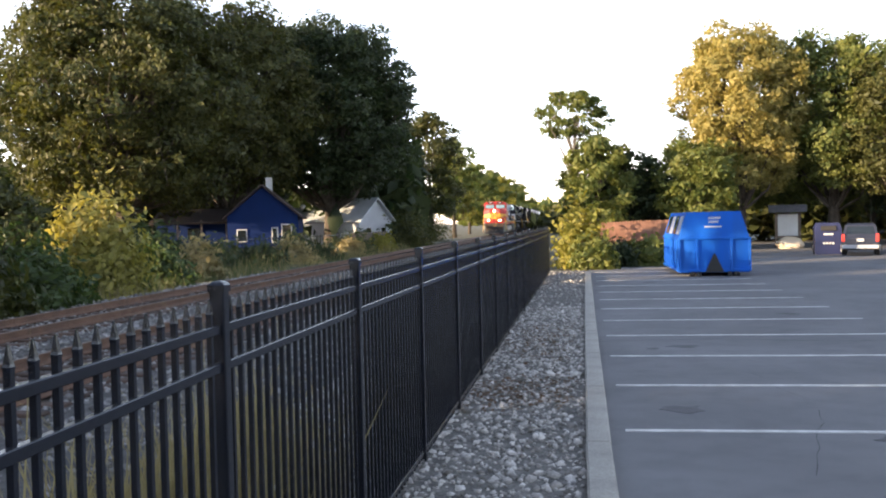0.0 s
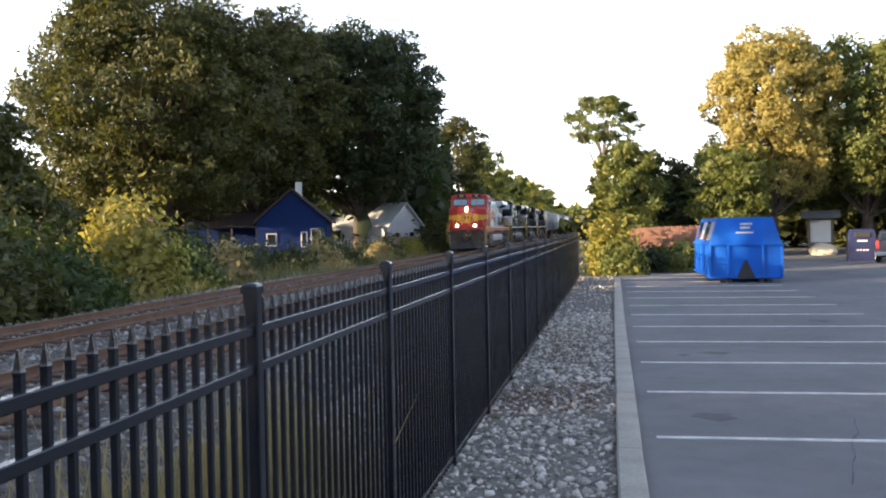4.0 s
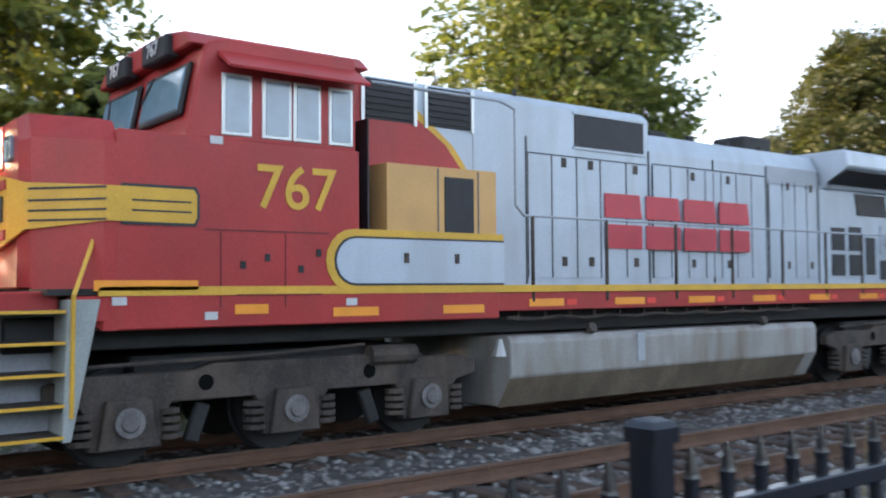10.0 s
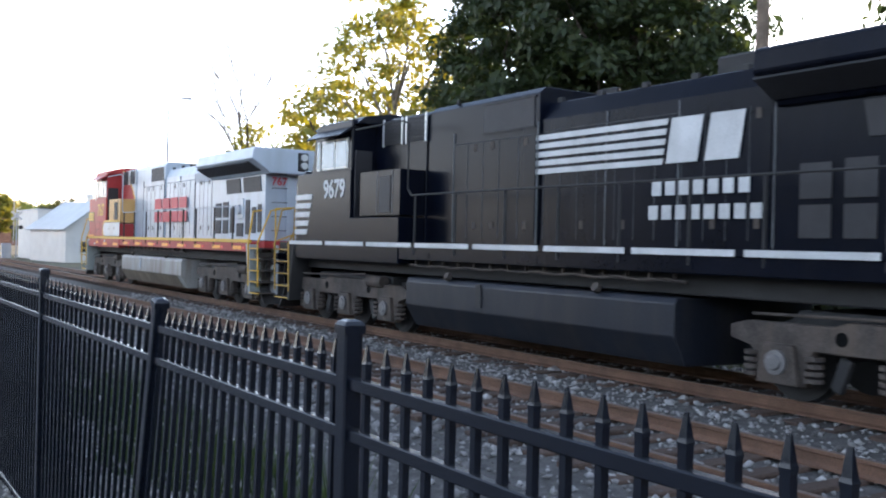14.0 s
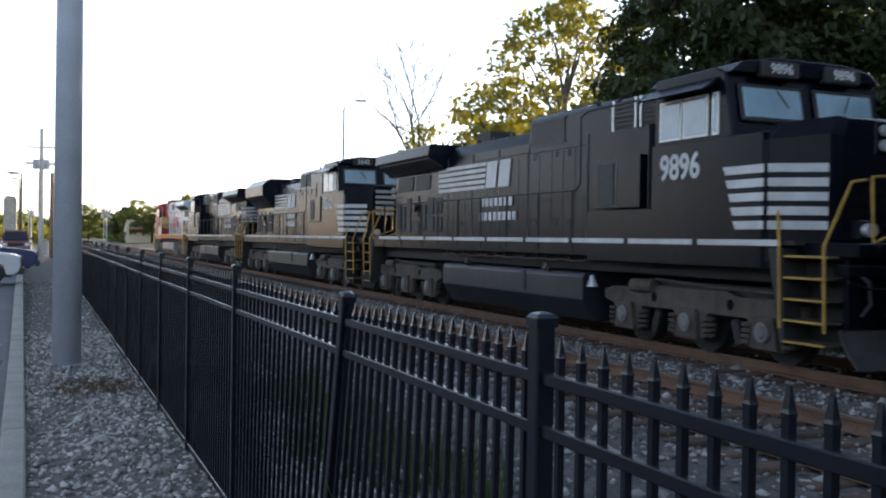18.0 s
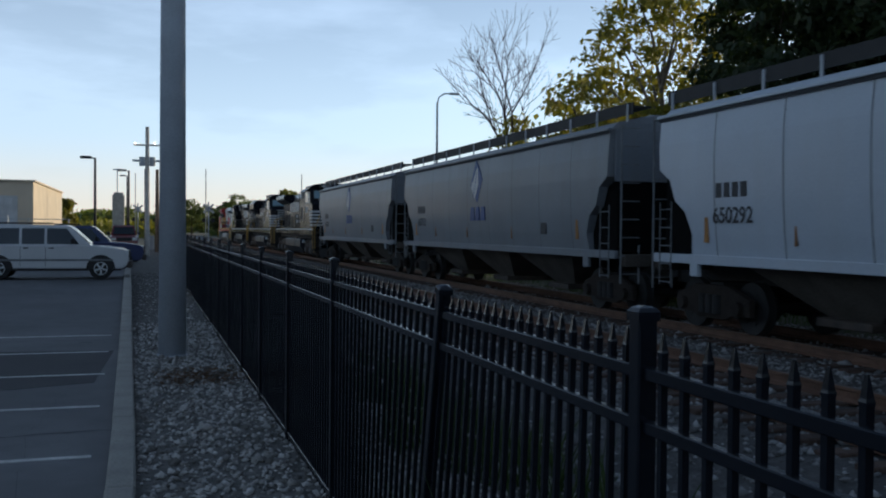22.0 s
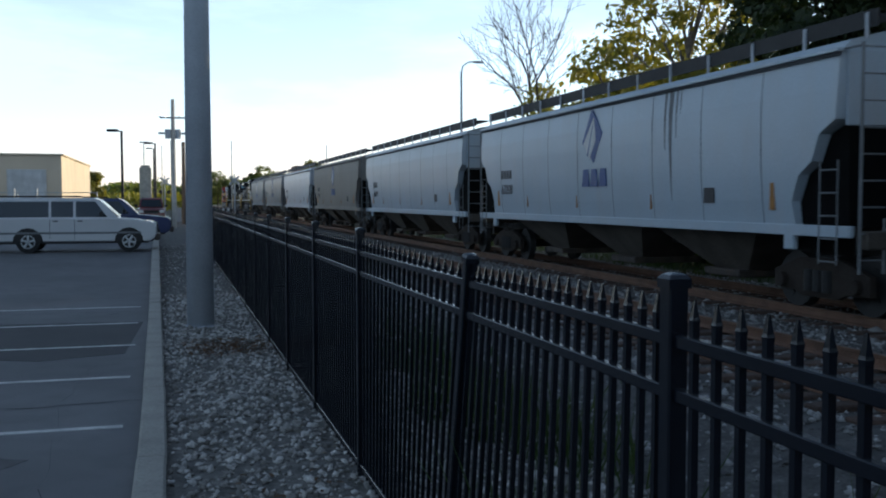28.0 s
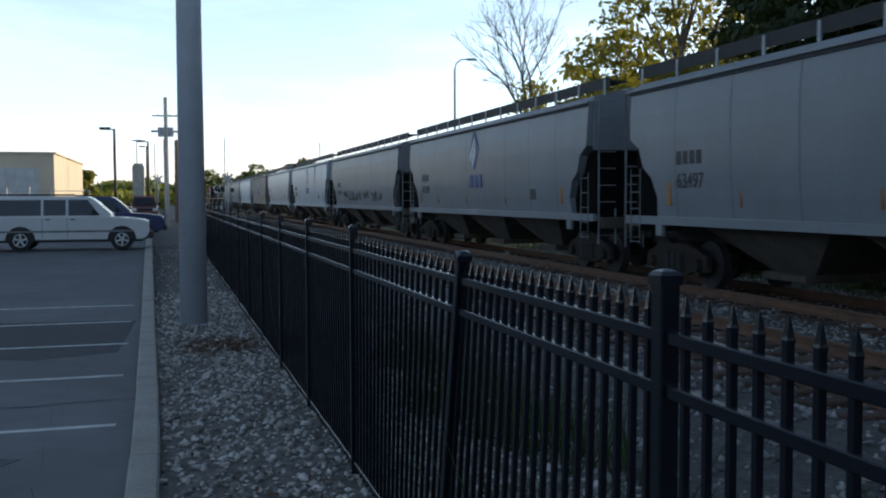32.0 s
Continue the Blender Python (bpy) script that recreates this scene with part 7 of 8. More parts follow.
kiosk(pose(14.73, 67.8, G, 0, 0, -12))
rock = thing("boulder", "rounded tan boulder beside the kiosk", "rock", m=pose(14.4, 65.5, G))
bm = bmesh.new()
bmesh.ops.create_icosphere(bm, subdivisions=3, radius=0.7)
for v in bm.verts:
    v.co = Vector((v.co.x * 1.3, v.co.y * 0.9, v.co.z * 0.7 + 0.3)) * (1 + 0.12 * noise.noise(v.co * 1.7))
part("stone", bm, M["stucco"], rock, smooth=True)


def donation_bin(m):
    t = thing("donation_bin", "dark blue steel donation bin with white print", "donation bin", m=m)
    part("bin_body", pr([(-0.7, 0), (0.7, 0), (0.7, 1.45), (0.55, 1.75), (-0.55, 1.75), (-0.7, 1.45)], "y", -0.6, 0.6, 0.02), M["navy"], t)
    part("chute", bx((0, -0.62, 1.45), (0.8, 0.10, 0.28), 0.02), M["black_steel"], t)
    part("label_bar", bx((0, -0.61, 1.12), (0.5, 0.03, 0.09)), M["white"], t)
    for q in range(4):
        part("label_bar", bx((-0.24 + q * 0.16, -0.61, 0.62), (0.10, 0.03, 0.10)), M["white"], t)
    return t


donation_bin(pose(14.1, 55.0, G, 0, 0, -8))
donation_bin(pose(18.3, 55.5, G, 0, 0, -8))


def vehicle(name, label, m, paint, L, W, H, hood, cab0, cab1, hood_len, wheels=None, panes=None, two_tone=None):
    """A road vehicle, its front towards -x at x = 0, wheels on z = 0."""
    t = thing(name, label, "car", m=m)
    zs = 0.42
    low = [(0.06, zs + 0.05), (0.0, zs + 0.22), (0.02, hood - 0.24), (0.16, hood - 0.13), (hood_len * 0.55, hood - 0.05), (hood_len, hood), (L - 0.06, hood + 0.02), (L, hood - 0.15), (L, zs + 0.1), (L - 0.12, zs - 0.04), (0.2, zs - 0.06)]
    body = part("body", pr(low, "y", -W / 2, W / 2, 0.035), paint, t)
    a, b = cab0, cab1
    bm = bmesh.new()
    loft(bm, [[(a, W / 2 - 0.05, hood - 0.02), (b, W / 2 - 0.05, hood - 0.02), (b, -W / 2 + 0.05, hood - 0.02), (a, -W / 2 + 0.05, hood - 0.02)],
              [(a + 0.62, W / 2 - 0.20, H - 0.07), (b - 0.14, W / 2 - 0.20, H - 0.07), (b - 0.14, -W / 2 + 0.20, H - 0.07), (a + 0.62, -W / 2 + 0.20, H - 0.07)],
              [(a + 0.80, W / 2 - 0.30, H), (b - 0.25, W / 2 - 0.30, H), (b - 0.25, -W / 2 + 0.30, H), (a + 0.80, -W / 2 + 0.30, H)]])
    cab = part("cab", bm, paint, t)
    n = 3 if b - a > 3 else 2
    z0, z1 = hood + 0.03, H - 0.12
    f = lambda z: (z - hood + 0.02) / (H - 0.07 - hood + 0.02)
    for k in (1, -1):
        lo, hi = a + 0.42, b - 0.16
        cuts = panes or [q / n for q in range(n + 1)]
        for q in range(n):
            u0, u1 = lo + (hi - lo) * cuts[q] + 0.04, lo + (hi - lo) * cuts[q + 1] - 0.04
            y0, y1 = W / 2 - 0.05 - 0.15 * f(z0) + 0.006, W / 2 - 0.05 - 0.15 * f(z1) + 0.006
            s = 0.30 if q == 0 else 0.0
            bm = bmesh.new()
            v = [bm.verts.new(p) for p in ((u0 - s * 0.3, k * y0, z0), (u1, k * y0, z0), (u1, k * y1, z1), (u0 + s, k * y1, z1))]
            w = [bm.verts.new((p.co.x, p.co.y - k * 0.03, p.co.z)) for p in v]
            for i in range(4):
                bm.faces.new((v[i], v[(i + 1) % 4], w[(i + 1) % 4], w[i]))
            bm.faces.new(v), bm.faces.new(w[::-1])
            bmesh.ops.recalc_face_normals(bm, faces=bm.faces[:])
            part("side_window", bm, M["glass_dark"], cab, "dark side window")
            if q < 2:
                part("door_handle", bx((u1 - 0.14, k * (W / 2 + 0.005), hood - 0.10), (0.16, 0.03, 0.04), 0.008), M["black_steel"], body)
                part("door_seam", bx((u1 + 0.04, k * (W / 2 - 0.002), (zs + hood) / 2), (0.014, 0.012, hood - zs - 0.1)), M["black_steel"], body)
        part("side_strip", bx((L / 2, k * (W / 2 + 0.004), zs + 0.24), (L - 1.0, 0.02, 0.07), 0.005), two_tone or M["black_steel"], body)
        part("mirror", bx((a + 0.55, k * (W / 2 + 0.14), hood + 0.14), (0.12, 0.22, 0.18), 0.03), M["black_steel"], body)
        for wx in wheels or (0.92, L - 1.15):
            whl = part("wheel", tube(bmesh.new(), (wx, k * (W / 2 - 0.24), 0.37), (wx, k * (W / 2 + 0.005), 0.37), 0.37, seg=24), M["rubber"], t, "black rubber tyre")
            bm = bmesh.new()
            tube(bm, (wx, k * (W / 2), 0.37), (wx, k * (W / 2 + 0.012), 0.37), 0.075, seg=12)
            for q in range(5):
                r = q * 1.2566 + wx
                tube(bm, (wx, k * (W / 2 + 0.008), 0.37), (wx + 0.20 * math.cos(r), k * (W / 2 + 0.008), 0.37 + 0.20 * math.sin(r)), 0.030, 0.042, seg=6)
            pipe(bm, [(wx + 0.215 * math.cos(q * 0.5236), k * (W / 2 + 0.006), 0.37 + 0.215 * math.sin(q * 0.5236)) for q in range(13)], 0.016, 5)
            part("rim", bm, M["alu"], whl, "pale five spoke alloy rim")
            part("hub", tube(bmesh.new(), (wx, k * (W / 2), 0.37), (wx, k * (W / 2 + 0.03), 0.37), 0.06, seg=10), M["black_steel"], whl)
            part("wheel_arch", pr([(wx + 0.47 * math.cos(r), 0.37 + 0.47 * math.sin(r)) for r in [q * math.pi / 8 for q in range(9)]], "y", k * (W / 2 - 0.2), k * (W / 2 + 0.006)), M["black_steel"], body, "dark wheel arch")
        part("roof_rack", bx(((a + b) / 2 + 0.5, k * (W / 2 - 0.34), H + 0.05), (b - a - 1.6, 0.05, 0.05), 0.01), M["black_steel"], cab)
        part("head_lamp", bx((0.05, k * (W / 2 - 0.22), hood - 0.28), (0.10, 0.34, 0.20), 0.02), M["clear_lamp"], body)
        part("tail_lamp", bx((L + 0.005, k * (W / 2 - 0.10), hood - 0.10), (0.05, 0.17, 0.42), 0.015), M["tail"], body, "red tail lamp")
    part("grille", bx((0.0, 0, hood - 0.30), (0.06, W - 0.9, 0.24), 0.01), M["black_steel"], body)
    part("front_bumper", bx((-0.02, 0, zs + 0.08), (0.18, W - 0.06, 0.22), 0.03), M["steel_dark"], body)
    # dark skirt that doubles as painted shadow below the body
    part("skirt", bx((L / 2, 0, zs - 0.06), (L - 0.5, W - 0.06, 0.12), 0.02), M["black_steel"], body)
    part("rear_bumper", bx((L + 0.02, 0, zs + 0.06), (0.18, W - 0.06, 0.20), 0.03), M["galv"], body)
    part("plate_bar", bx((L + 0.03, 0, hood - 0.22), (0.02, 0.34, 0.16)), M["white"], body, "pale number plate bar")
    bm = bmesh.new()
    v = [bm.verts.new(p) for p in ((b - 0.01 + 0.008, W / 2 - 0.22, hood + 0.10), (b + 0.0, -W / 2 + 0.22, hood + 0.10), (b - 0.115, -W / 2 + 0.30, H - 0.16), (b - 0.115, W / 2 - 0.30, H - 0.16))]
    w = [bm.verts.new((p.co.x - 0.03, p.co.y, p.co.z)) for p in v]
    for i in range(4):
        bm.faces.new((v[i], v[(i + 1) % 4], w[(i + 1) % 4], w[i]))
    bm.faces.new(v), bm.faces.new(w[::-1])
    bmesh.ops.recalc_face_normals(bm, faces=bm.faces[:])
    part("rear_window", bm, M["glass_dark"], cab)
    bm = bmesh.new()
    v = [bm.verts.new(p) for p in ((a + 0.02, W / 2 - 0.18, hood + 0.06), (a + 0.02, -W / 2 + 0.18, hood + 0.06), (a + 0.53, -W / 2 + 0.28, H - 0.14), (a + 0.53, W / 2 - 0.28, H - 0.14))]
    w = [bm.verts.new((p.co.x + 0.03, p.co.y, p.co.z - 0.03)) for p in v]
    for i in range(4):
        bm.faces.new((v[i], v[(i + 1) % 4], w[(i + 1) % 4], w[i]))
    bm.faces.new(v), bm.faces.new(w[::-1])
    bmesh.ops.recalc_face_normals(bm, faces=bm.faces[:])
    part("windscreen", bm, M["glass_dark"], cab)
    return t


FAR_LOT = 0.27
vehicle("parked_suv", "white full-size SUV parked nose to the kerb", pose(0.80, -36.2, FAR_LOT), M["suv_white"], 5.57, 1.95, 1.84, 1.16, 1.22, 5.5, 1.4, wheels=(0.90, 4.10), panes=(0, 0.27, 0.48, 1.0), two_tone=M["grime"])
vehicle("parked_pickup", "dark blue pickup truck parked nose to the kerb", pose(0.35, -44.6, FAR_LOT), M["car_blue"], 5.6, 1.95, 1.84, 1.16, 1.35, 3.9, 1.5)
vehicle("parked_truck", "red pickup truck standing far across the lot", pose(1.9, -76.0, FAR_LOT, 0, 0, -88), M["car_red"], 5.4, 1.95, 1.95, 1.2, 1.35, 3.9, 1.5)
vehicle("parked_car", "dark grey SUV seen from behind in the lot", pose(16.2, 56.2, G, 0, 0, -106), M["car_dark"], 4.5, 1.85, 1.70, 1.05, 1.05, 4.45, 1.2)


# ---- poles ----
def steel_pole(m, h, r):
    t = thing("steel_pole", "thick grey galvanised steel pole beside the fence", "pole", m=m)
    part("shaft", tube(bmesh.new(), (0, 0, -0.1), (0, 0, h), r, r * 0.72, seg=16), M["pole_steel"], t, smooth=True)
    part("base_ring", tube(bmesh.new(), (0, 0, -0.05), (0, 0, 0.03), r * 1.12, seg=16), M["pole_steel"], t)
    return t


steel_pole(pose(-0.24, -18.26, -0.19), 15.0, 0.235)


def light_pole(m, h, arm, side, name="lot_lamp"):
    t = thing(name, "tall dark parking lot lamp on a thin pole", "street lamp", "lot lamps", m=m)
    part("pole", tube(bmesh.new(), (0, 0, 0), (0, 0, h), 0.11, 0.08, seg=8), M["black_steel"], t)
    part("arm", tube(bmesh.new(), (0, 0, h - 0.05), (side * arm, 0, h), 0.05, seg=6), M["black_steel"], t)
    part("lamp_head", bx((side * (arm + 0.25), 0, h + 0.02), (0.75, 0.35, 0.18), 0.03), M["black_steel"], t)
    return t


light_pole(pose(3.7, -71.1, FAR_LOT), 6.6, 0.35, 1)
light_pole(pose(1.95, -96.2, FAR_LOT), 7.2, 0.35, 1)
light_pole(pose(3.0, -140, FAR_LOT), 9.0, 0.35, 1)


def cobra_lamp(m, h):
    t = thing("street_lamp", "street lamp with a curved arm across the tracks", "street lamp", m=m)
    part("pole", tube(bmesh.new(), (0, 0, 0), (0, 0, h - 0.6), 0.12, 0.07, seg=8), M["galv"], t)
    part("arm", pipe(bmesh.new(), [(0, 0, h - 0.7), (-0.1, 0, h - 0.25), (-0.45, 0, h), (-0.9, 0, h + 0.05)], 0.045), M["galv"], t)
    part("lamp_head", bx((-1.15, 0, h + 0.03), (0.65, 0.26, 0.14), 0.03), M["galv"], t)
    return t


cobra_lamp(pose(-17.7, -60, -0.1), 11.0)


def utility_pole(m, h, mat_key, arms, gear):
    t = thing("utility_pole", "wooden utility pole with crossarm and wires" if gear else "bare wooden utility pole across the tracks", "utility pole", m=m)
    part("pole", tube(bmesh.new(), (0, 0, -0.2), (0, 0, h), 0.20, 0.14, seg=10), M[mat_key], t)
    for z in arms:
        arm = part("crossarm", bx((0, 0, z), (2.0, 0.12, 0.13), 0.01), M["pole_pale"], t)
        for x in (-0.92, -0.5, 0.5, 0.92):
            part("insulator", tube(bmesh.new(), (x, 0, z + 0.06), (x, 0, z + 0.22), 0.045, 0.03, seg=6), M["clear_lamp"], arm)
    if gear:
        for k in (1, -1):
            part("transformer", tube(bmesh.new(), (k * 0.38, 0, h - 3.0), (k * 0.38, 0, h - 2.3), 0.22, seg=10), M["galv"], t)
            part("cutout", bx((k * 0.85, 0, h - 2.6), (0.5, 0.12, 0.16), 0.03), M["galv"], t)
        part("conduit", tube(bmesh.new(), (0.16, -0.14, 0), (0.16, -0.14, h - 3.2), 0.05, seg=6), M["black_steel"], t)
    return t


utility_pole(pose(0.25, -77.2, FAR_LOT - 0.2), 9.7, "pole_pale", (8.3,), True)
utility_pole(pose(-0.6, -92, -0.2), 7.6, "pole_wood", (), False)
utility_pole(pose(-20.2, -17.2, -0.2), 13.0, "pole_wood", (), False)


def signal(m):
    t = thing("crossing_signal", "railway crossing signal with lamps and raised gate", "signal", "crossing signals", m=m)
    part("mast", tube(bmesh.new(), (0, 0, 0), (0, 0, 4.6), 0.07, seg=8), M["galv"], t)
    for a in (0.7, -0.7):
        part("crossbuck", bx((0, -0.06, 4.0), (1.2, 0.03, 0.2), 0.0, Euler((0, a, 0)).to_matrix()), M["white"], t)
    for k in (1, -1):
        part("lamp", tube(bmesh.new(), (k * 0.4, -0.05, 2.9), (k * 0.4, -0.2, 2.9), 0.2, seg=12), M["black_steel"], t)
    part("gate_arm", bx((0.25, 0, 4.5), (0.08, 0.05, 6.4)), M["pole_pale"], t)
    part("relay_box", bx((0.9, 0.3, 0.7), (0.8, 0.6, 1.4), 0.02), M["galv"], t)
    return t


signal(pose(-0.9, -100, -0.1))
signal(pose(-14.9, -97, -0.1))
signal(pose(-5.2, -92, -0.1))
signal(pose(1.2, -104, 0.0))


# ---- buildings ----
def shed(name, label, c, s, wall, roof, doors=(), par=0.3):
    """A flat-roofed building; doors: (x, width, height, colour) on its +y face."""
    t = thing(name, label, "building", m=pose(c[0], c[1], c[2]))
    part("wall", bx((0, 0, s[2] / 2), s, 0.02), wall, t)
    part("roof", bx((0, 0, s[2] + 0.06), (s[0] + 0.3, s[1] + 0.3, 0.12)), roof, t)
    for x, w, h, col in doors:
        d = part("door", bx((x, s[1] / 2 + 0.02, h / 2), (w, 0.08, h), 0.01), col, t)
        for q in range(4):
            part("door_panel", bx((x, s[1] / 2 + 0.065, h * (q + 0.5) / 4), (w - 0.16, 0.03, h / 4 - 0.06), 0.005), col, d)
    return t


b = shed("garage_building", "tan rendered commercial garage with pale roller door", (16.46, -88.9, FAR_LOT - 0.1), (16.4, 24.2, 5.2), M["stucco"], M["stucco"], doors=((-5.78, 2.7, 4.15, M["white"]), (0.5, 2.7, 4.15, M["white"])))
for k in (-5.2, -6.7):
    part("bollard", tube(bmesh.new(), (k, 14.2, 0), (k, 14.2, 2.7), 0.09, seg=10), M["white"], b, "white steel bollard")
shed("tan_shop", "pale tan shop building with red awning", (-21.7, -249, -0.1), (5.7, 8, 5.6), M["stucco"], M["stucco"])
shed("grey_shop", "low grey shop building with flat roof", (-28.0, -243, -0.1), (5.4, 8, 5.6), M["house_white"], M["metal_roof"])
shed("brick_building", "brown brick building beyond the crossing", (-24.2, -182, -0.1), (5.2, 8, 8.4), M["cedar"], M["dark_roof"])
aw = thing("awning", "red shop awning over a window", "awning", m=pose(-21.7, -244.2, 2.6))
part("cloth", pr([(-0.8, 0.0), (0.0, 0.8), (0.06, 0.8), (-0.7, -0.05)], "x", -2.3, 2.3), M["awning"], aw)
shed("grey_warehouse", "long low grey warehouse beyond the tracks", (-31, -98, -0.2), (30, 10, 4.6), M["house_white"], M["metal_roof"])
wl_ = thing("timber_stack", "stack of tan timber beside the road", "timber", m=pose(-16.4, -112, -0.1))
for q in range(4):
    for r in range(3):
        part("timber", bx((-3.6 + q * 2.3, 0.05 * q, 0.28 + r * 0.52), (2.2, 1.0, 0.48), 0.02), M["stucco"] if r < 2 else M["cedar"], wl_)


def house(name, label, m, w, d, eave, ridge, wall, roof, windows):
    """A gabled house; the gable faces -y; windows: (x, z, width, height)."""
    t = thing(name, label, "house", m=m)
    part("wall", pr([(-w / 2, 0), (w / 2, 0), (w / 2, eave), (0, ridge - 0.1), (-w / 2, eave)], "y", 0, d), wall, t)
    sl = math.atan2(ridge - eave, w / 2)
    ln = math.hypot(ridge - eave, w / 2) + 0.5
    for k in (1, -1):
        part("roof_slope", bx((k * (w / 4 + 0.16), d / 2, (eave + ridge) / 2 + 0.02 - 0.08), (ln, d + 0.8, 0.12), 0.01, Euler((0, k * sl, 0)).to_matrix()), roof, t)
    part("chimney", bx((0.3, d * 0.4, ridge + 0.2), (0.5, 0.5, 1.2), 0.02), M["white"], t)
    for x, z, a, h in windows:
        fr = part("window", bx((x, -0.02, z), (a, 0.08, h), 0.01), M["white"], t, "white framed window")
        part("pane", bx((x, -0.066, z), (a - 0.16, 0.02, h - 0.16)), M["glass_dark"], fr)
    return t


h = house("blue_house", "small dark blue house with brown roof under oaks", pose(-23.6, 70.0, -0.1, 0, 0, 14), 5.4, 8.5, 3.0, 5.3, M["house_blue"], M["dark_roof"], ((-1.6, 1.5, 0.8, 1.0), (0.9, 1.5, 0.5, 1.2), (1.8, 1.4, 0.8, 1.9)))
pch = thing("porch", "dark roofed wooden porch beside the blue house", "porch", m=pose(-29.3, 69.5, -0.1, 0, 0, 14))
part("porch_roof", bx((0, 2.0, 3.1), (6.0, 5.0, 0.2), 0.02, Euler((0.22, 0, 0)).to_matrix()), M["dark_roof"], pch)
part("porch_wall", bx((0, 3.0, 1.4), (5.6, 3.0, 2.8)), M["house_blue"], pch)
for x in (-2.8, -0.9, 0.9, 2.8):
    part("post", bx((x, -0.1, 1.4), (0.14, 0.14, 2.8)), M["old_wood"], pch)
part("window", bx((0.2, 1.48, 1.6), (1.2, 0.06, 1.1), 0.01), M["glass_dark"], pch)
house("white_house", "white house with pale metal roof behind oaks", pose(-18.6, 88.0, -0.1, 0, 0, 74), 6.5, 11.0, 2.6, 4.6, M["house_grey"], M["metal_roof"], ((-1.5, 1.4, 1.0, 1.0), (1.5, 1.4, 1.0, 1.0)))
house("white_cottage", "small white cottage beyond the tracks", pose(-19.5, -84.0, -0.2, 0, 0, 190), 6.0, 8.0, 3.0, 5.2, M["house_white"], M["metal_roof"], ((-1.4, 1.4, 0.9, 1.0), (1.4, 1.4, 0.9, 1.0)))

yf = thing("yard_fence", "dark iron yard fence in front of the houses", "fence")
me = None
for i in range(60):
    if me is None:
        o = part("picket", bx((0, 0, 0.8), (0.03, 0.03, 1.6)), M["fence"], yf)
        me = o.data
    else:
        o = new("picket", me)
        o.parent = yf
    o.location = (-20.5 + i * 0.09, 48 + i * 0.55, -0.15)
for z in (0.3, 1.45):
    part("rail", tube(bmesh.new(), (-20.5, 48, z - 0.15), (-20.5 + 59 * 0.09, 48 + 59 * 0.55, z - 0.15), 0.025, seg=6), M["fence"], yf)
bf = thing("board_fence", "brown wooden board fence by the white house", "fence")
me = None
for i in range(40):
    if me is None:
        o = part("board", bx((0, 0, 0.8), (0.03, 0.30, 1.6)), M["old_wood"], bf)
        me = o.data
    else:
        o = new("board", me)
        o.parent = bf
    o.location = (-15.6 + 0.01 * (i % 2), 66 + i * 0.32, -0.15)


tower = thing("grain_tower", "tall pale concrete tower with a mast beyond the crossing", "tower", m=pose(5.3, -181, -0.1))
part("shaft", bx((0, 0, 4.0), (2.05, 2.4, 8.0), 0.05), M["concrete"], tower)
part("head_house", bx((0, 0, 8.2), (1.6, 1.8, 0.5), 0.03), M["concrete"], tower)
part("mast", tube(bmesh.new(), (0.2, 0, 8.4), (0.2, 0, 12.6), 0.10, seg=6), M["galv"], tower)
part("mast_head", bx((0.2, 0, 12.6), (1.5, 0.3, 0.25), 0.03), M["galv"], tower)
# chain link fence in front of the garage
yard = thing("wire_fence", "thin wire yard fence on steel posts by the garage", "fence", m=pose(0, -72.5, FAR_LOT - 0.05))
for q in range(9):
    part("fence_post", tube(bmesh.new(), (5.5 + q * 2.6, 0, 0), (5.5 + q * 2.6, 0, 2.4), 0.04, seg=6), M["galv"], yard)
part("top_rail", tube(bmesh.new(), (5.5, 0, 2.36), (26.3, 0, 2.36), 0.03, seg=6), M["galv"], yard)
part("mid_wire", tube(bmesh.new(), (5.5, 0, 1.3), (26.3, 0, 1.3), 0.012, seg=5), M["galv"], yard)


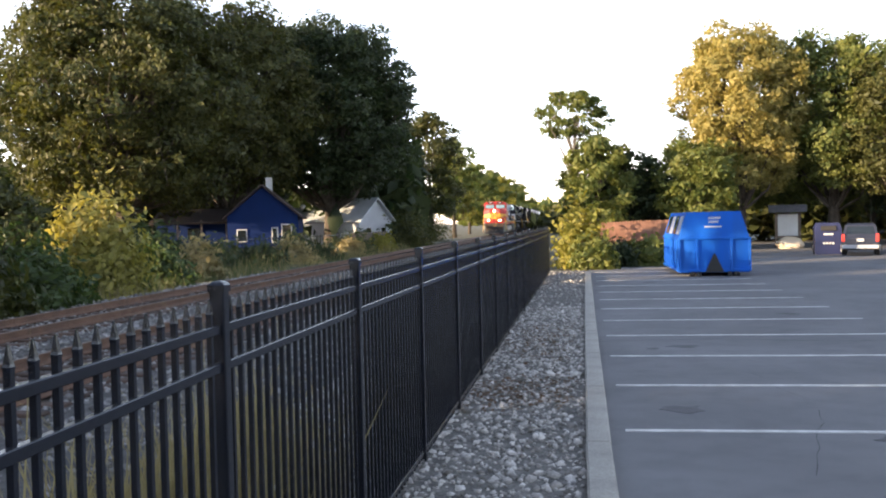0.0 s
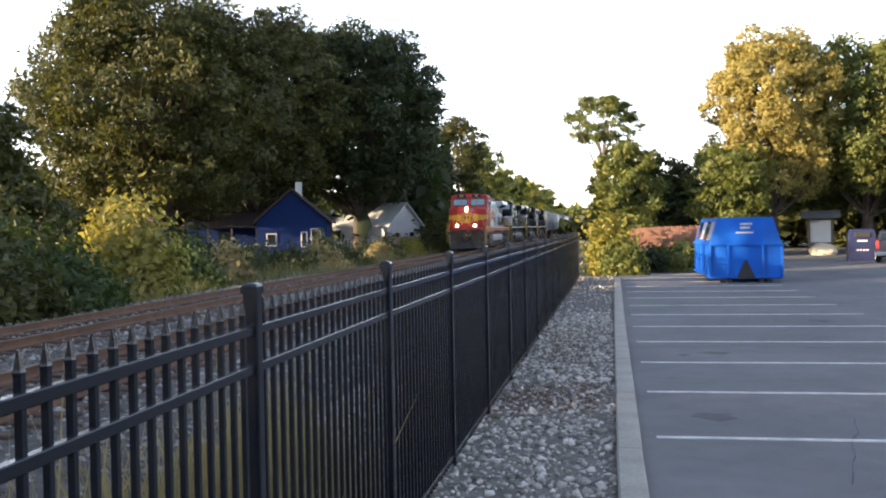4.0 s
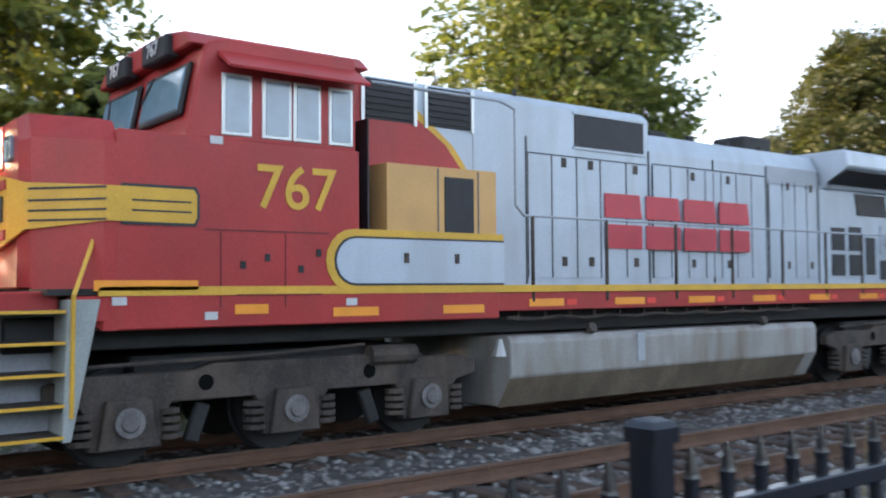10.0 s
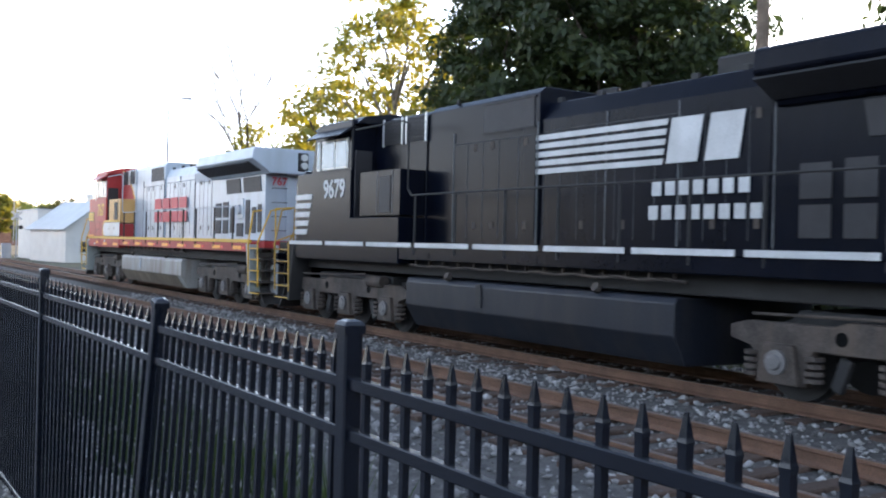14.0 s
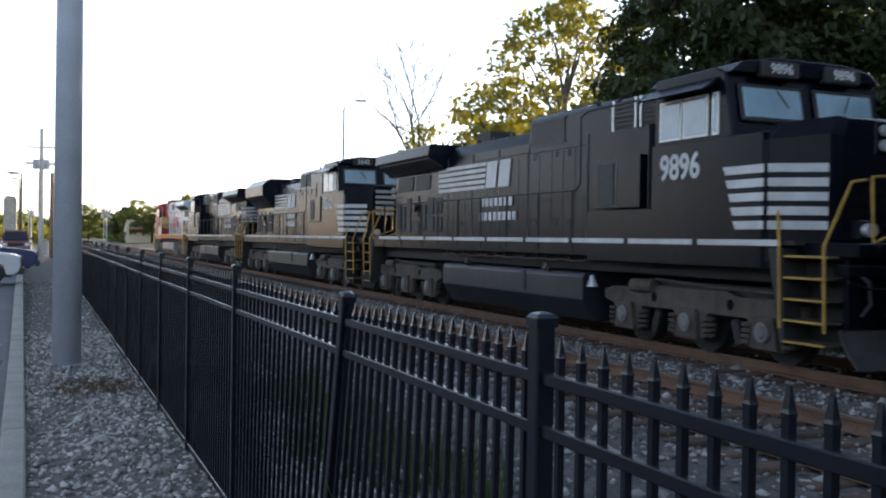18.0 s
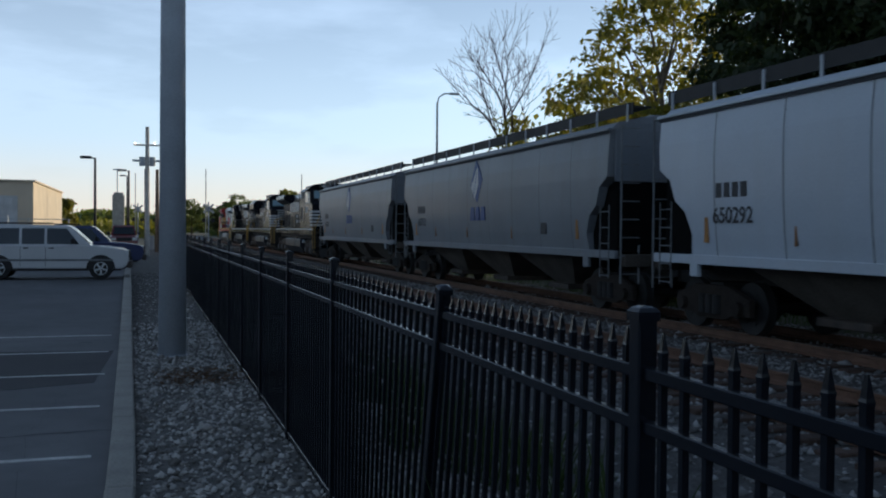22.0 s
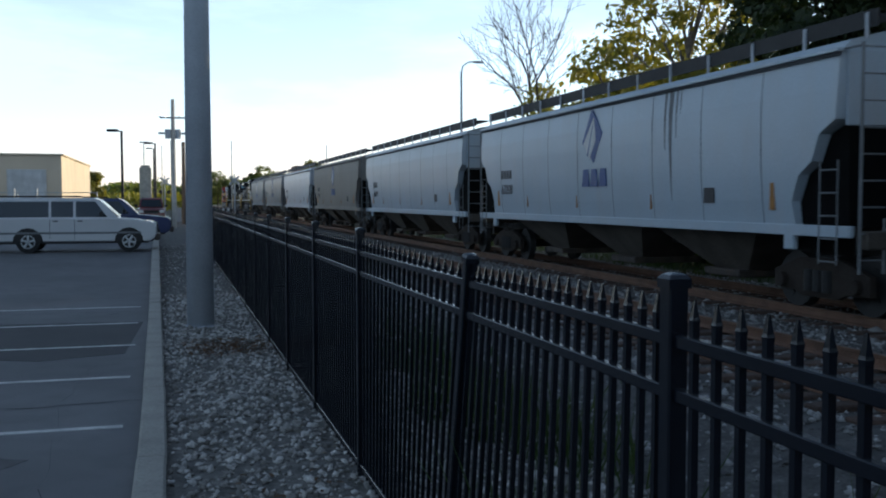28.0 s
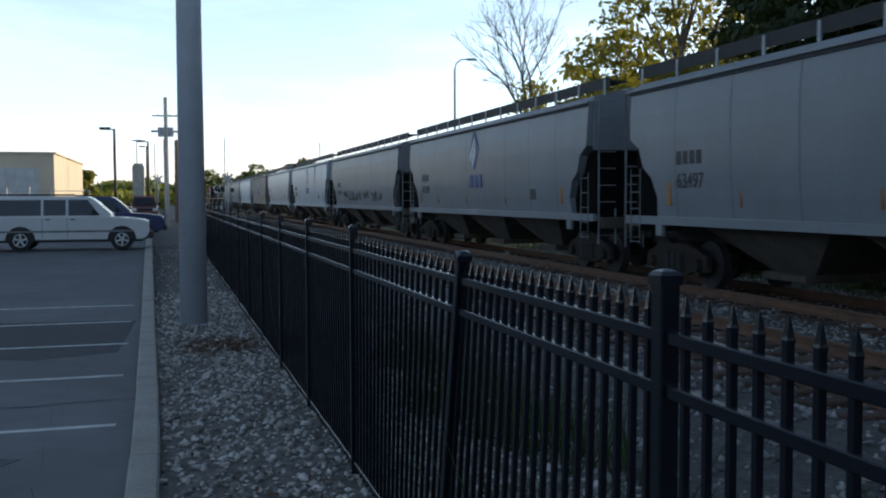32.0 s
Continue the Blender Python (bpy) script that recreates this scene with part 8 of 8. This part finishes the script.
# ---- woods that close the view ----
def belt(name, label, a0, a1, d, h, n, leaf, seed, size):
    rng = np.random.default_rng(seed)
    a = np.radians(rng.uniform(a0, a1, n))
    dd = d * (1 + rng.normal(size=n) * 0.05)
    prof = np.array([0.6 + 0.4 * noise.noise((x * 9.0, seed, 0.0)) + 0.15 * noise.noise((x * 40.0, seed, 3.0)) for x in a])
    z = h * prof * rng.uniform(0.0, 1.0, n) ** 0.6
    p = np.stack([0.1 - np.sin(a) * dd, np.cos(a) * dd - 0.5, z], 1)
    ob = leaves(name, p, rng.normal(size=(n, 3)), size, M[leaf], None, rng)
    return tagged(ob, label, "woods", kind="stuff")


belt("far_woods", "distant belt of dark trees behind the houses", 9.2, 62, 104, 12.0, 34000, "leaf_dark", 301, 0.55)
belt("far_woods", "distant belt of trees past the parking lot", -42, -2, 92, 8.0, 15000, "leaf_oak", 302, 0.40)
# mostly hidden belt, added to darken the low sky mirrored in the black locomotives
belt("far_woods", "distant tree line beyond the parking lot", -15, 2.5, 175, 8.5, 9000, "leaf_oak", 309, 0.55)
belt("far_woods", "belt of brush behind the railway", 60, 152, 46, 4.0, 16000, "leaf_dark", 303, 0.26)
belt("far_woods", "distant tree line at the end of the railway", 163, 176.5, 300, 12.0, 5000, "leaf_mid", 304, 0.8)
belt("far_woods", "distant tree line past the far lot", 179, 205, 230, 4.6, 4000, "leaf_yellow", 305, 0.5)
# never in view: added to dim reflections and sky light from the east
belt("far_woods", "unseen dark tree line added behind the lot to darken reflections", 207, 318, 58, 17.0, 15000, "leaf_dark", 306, 0.55)
belt("far_woods", "hazy tree line at the far end of the railway", -4, 7, 620, 24.0, 4000, "leaf_mid", 307, 1.6)
belt("far_woods", "hazy tree line beyond the crossing", 172, 184, 520, 14.0, 3000, "leaf_mid", 308, 1.4)


def motions():
    """The whole train rolls along the main track; its wheelsets turn as it goes."""
    for i, (t, off, turn) in enumerate(MOVERS):
        walk(t, [(s, pose(TRAIN_TRACK, y + off - FRONT, RAIL, 0, 0, turn)) for s, y in TRAIN])
        back = -1 if turn else 1
        for o in t.children:
            if o.name.split(".")[0] != "wheelset" or i > 12:
                continue
            y0, r = o.location.y, o.location.z
            rows, s = [], 0.0
            while s < 32.01:
                k = min(31, int(s + 1e-6))
                yy = TRAIN[k][1] + (TRAIN[k + 1][1] - TRAIN[k][1]) * (s - k)
                rows.append((s, pose(0, y0, r) @ Matrix.Rotation(-back * (yy - TRAIN[0][1]) / r, 4, "X")))
                s += 1 / FPS
            walk(o, rows)


motions()
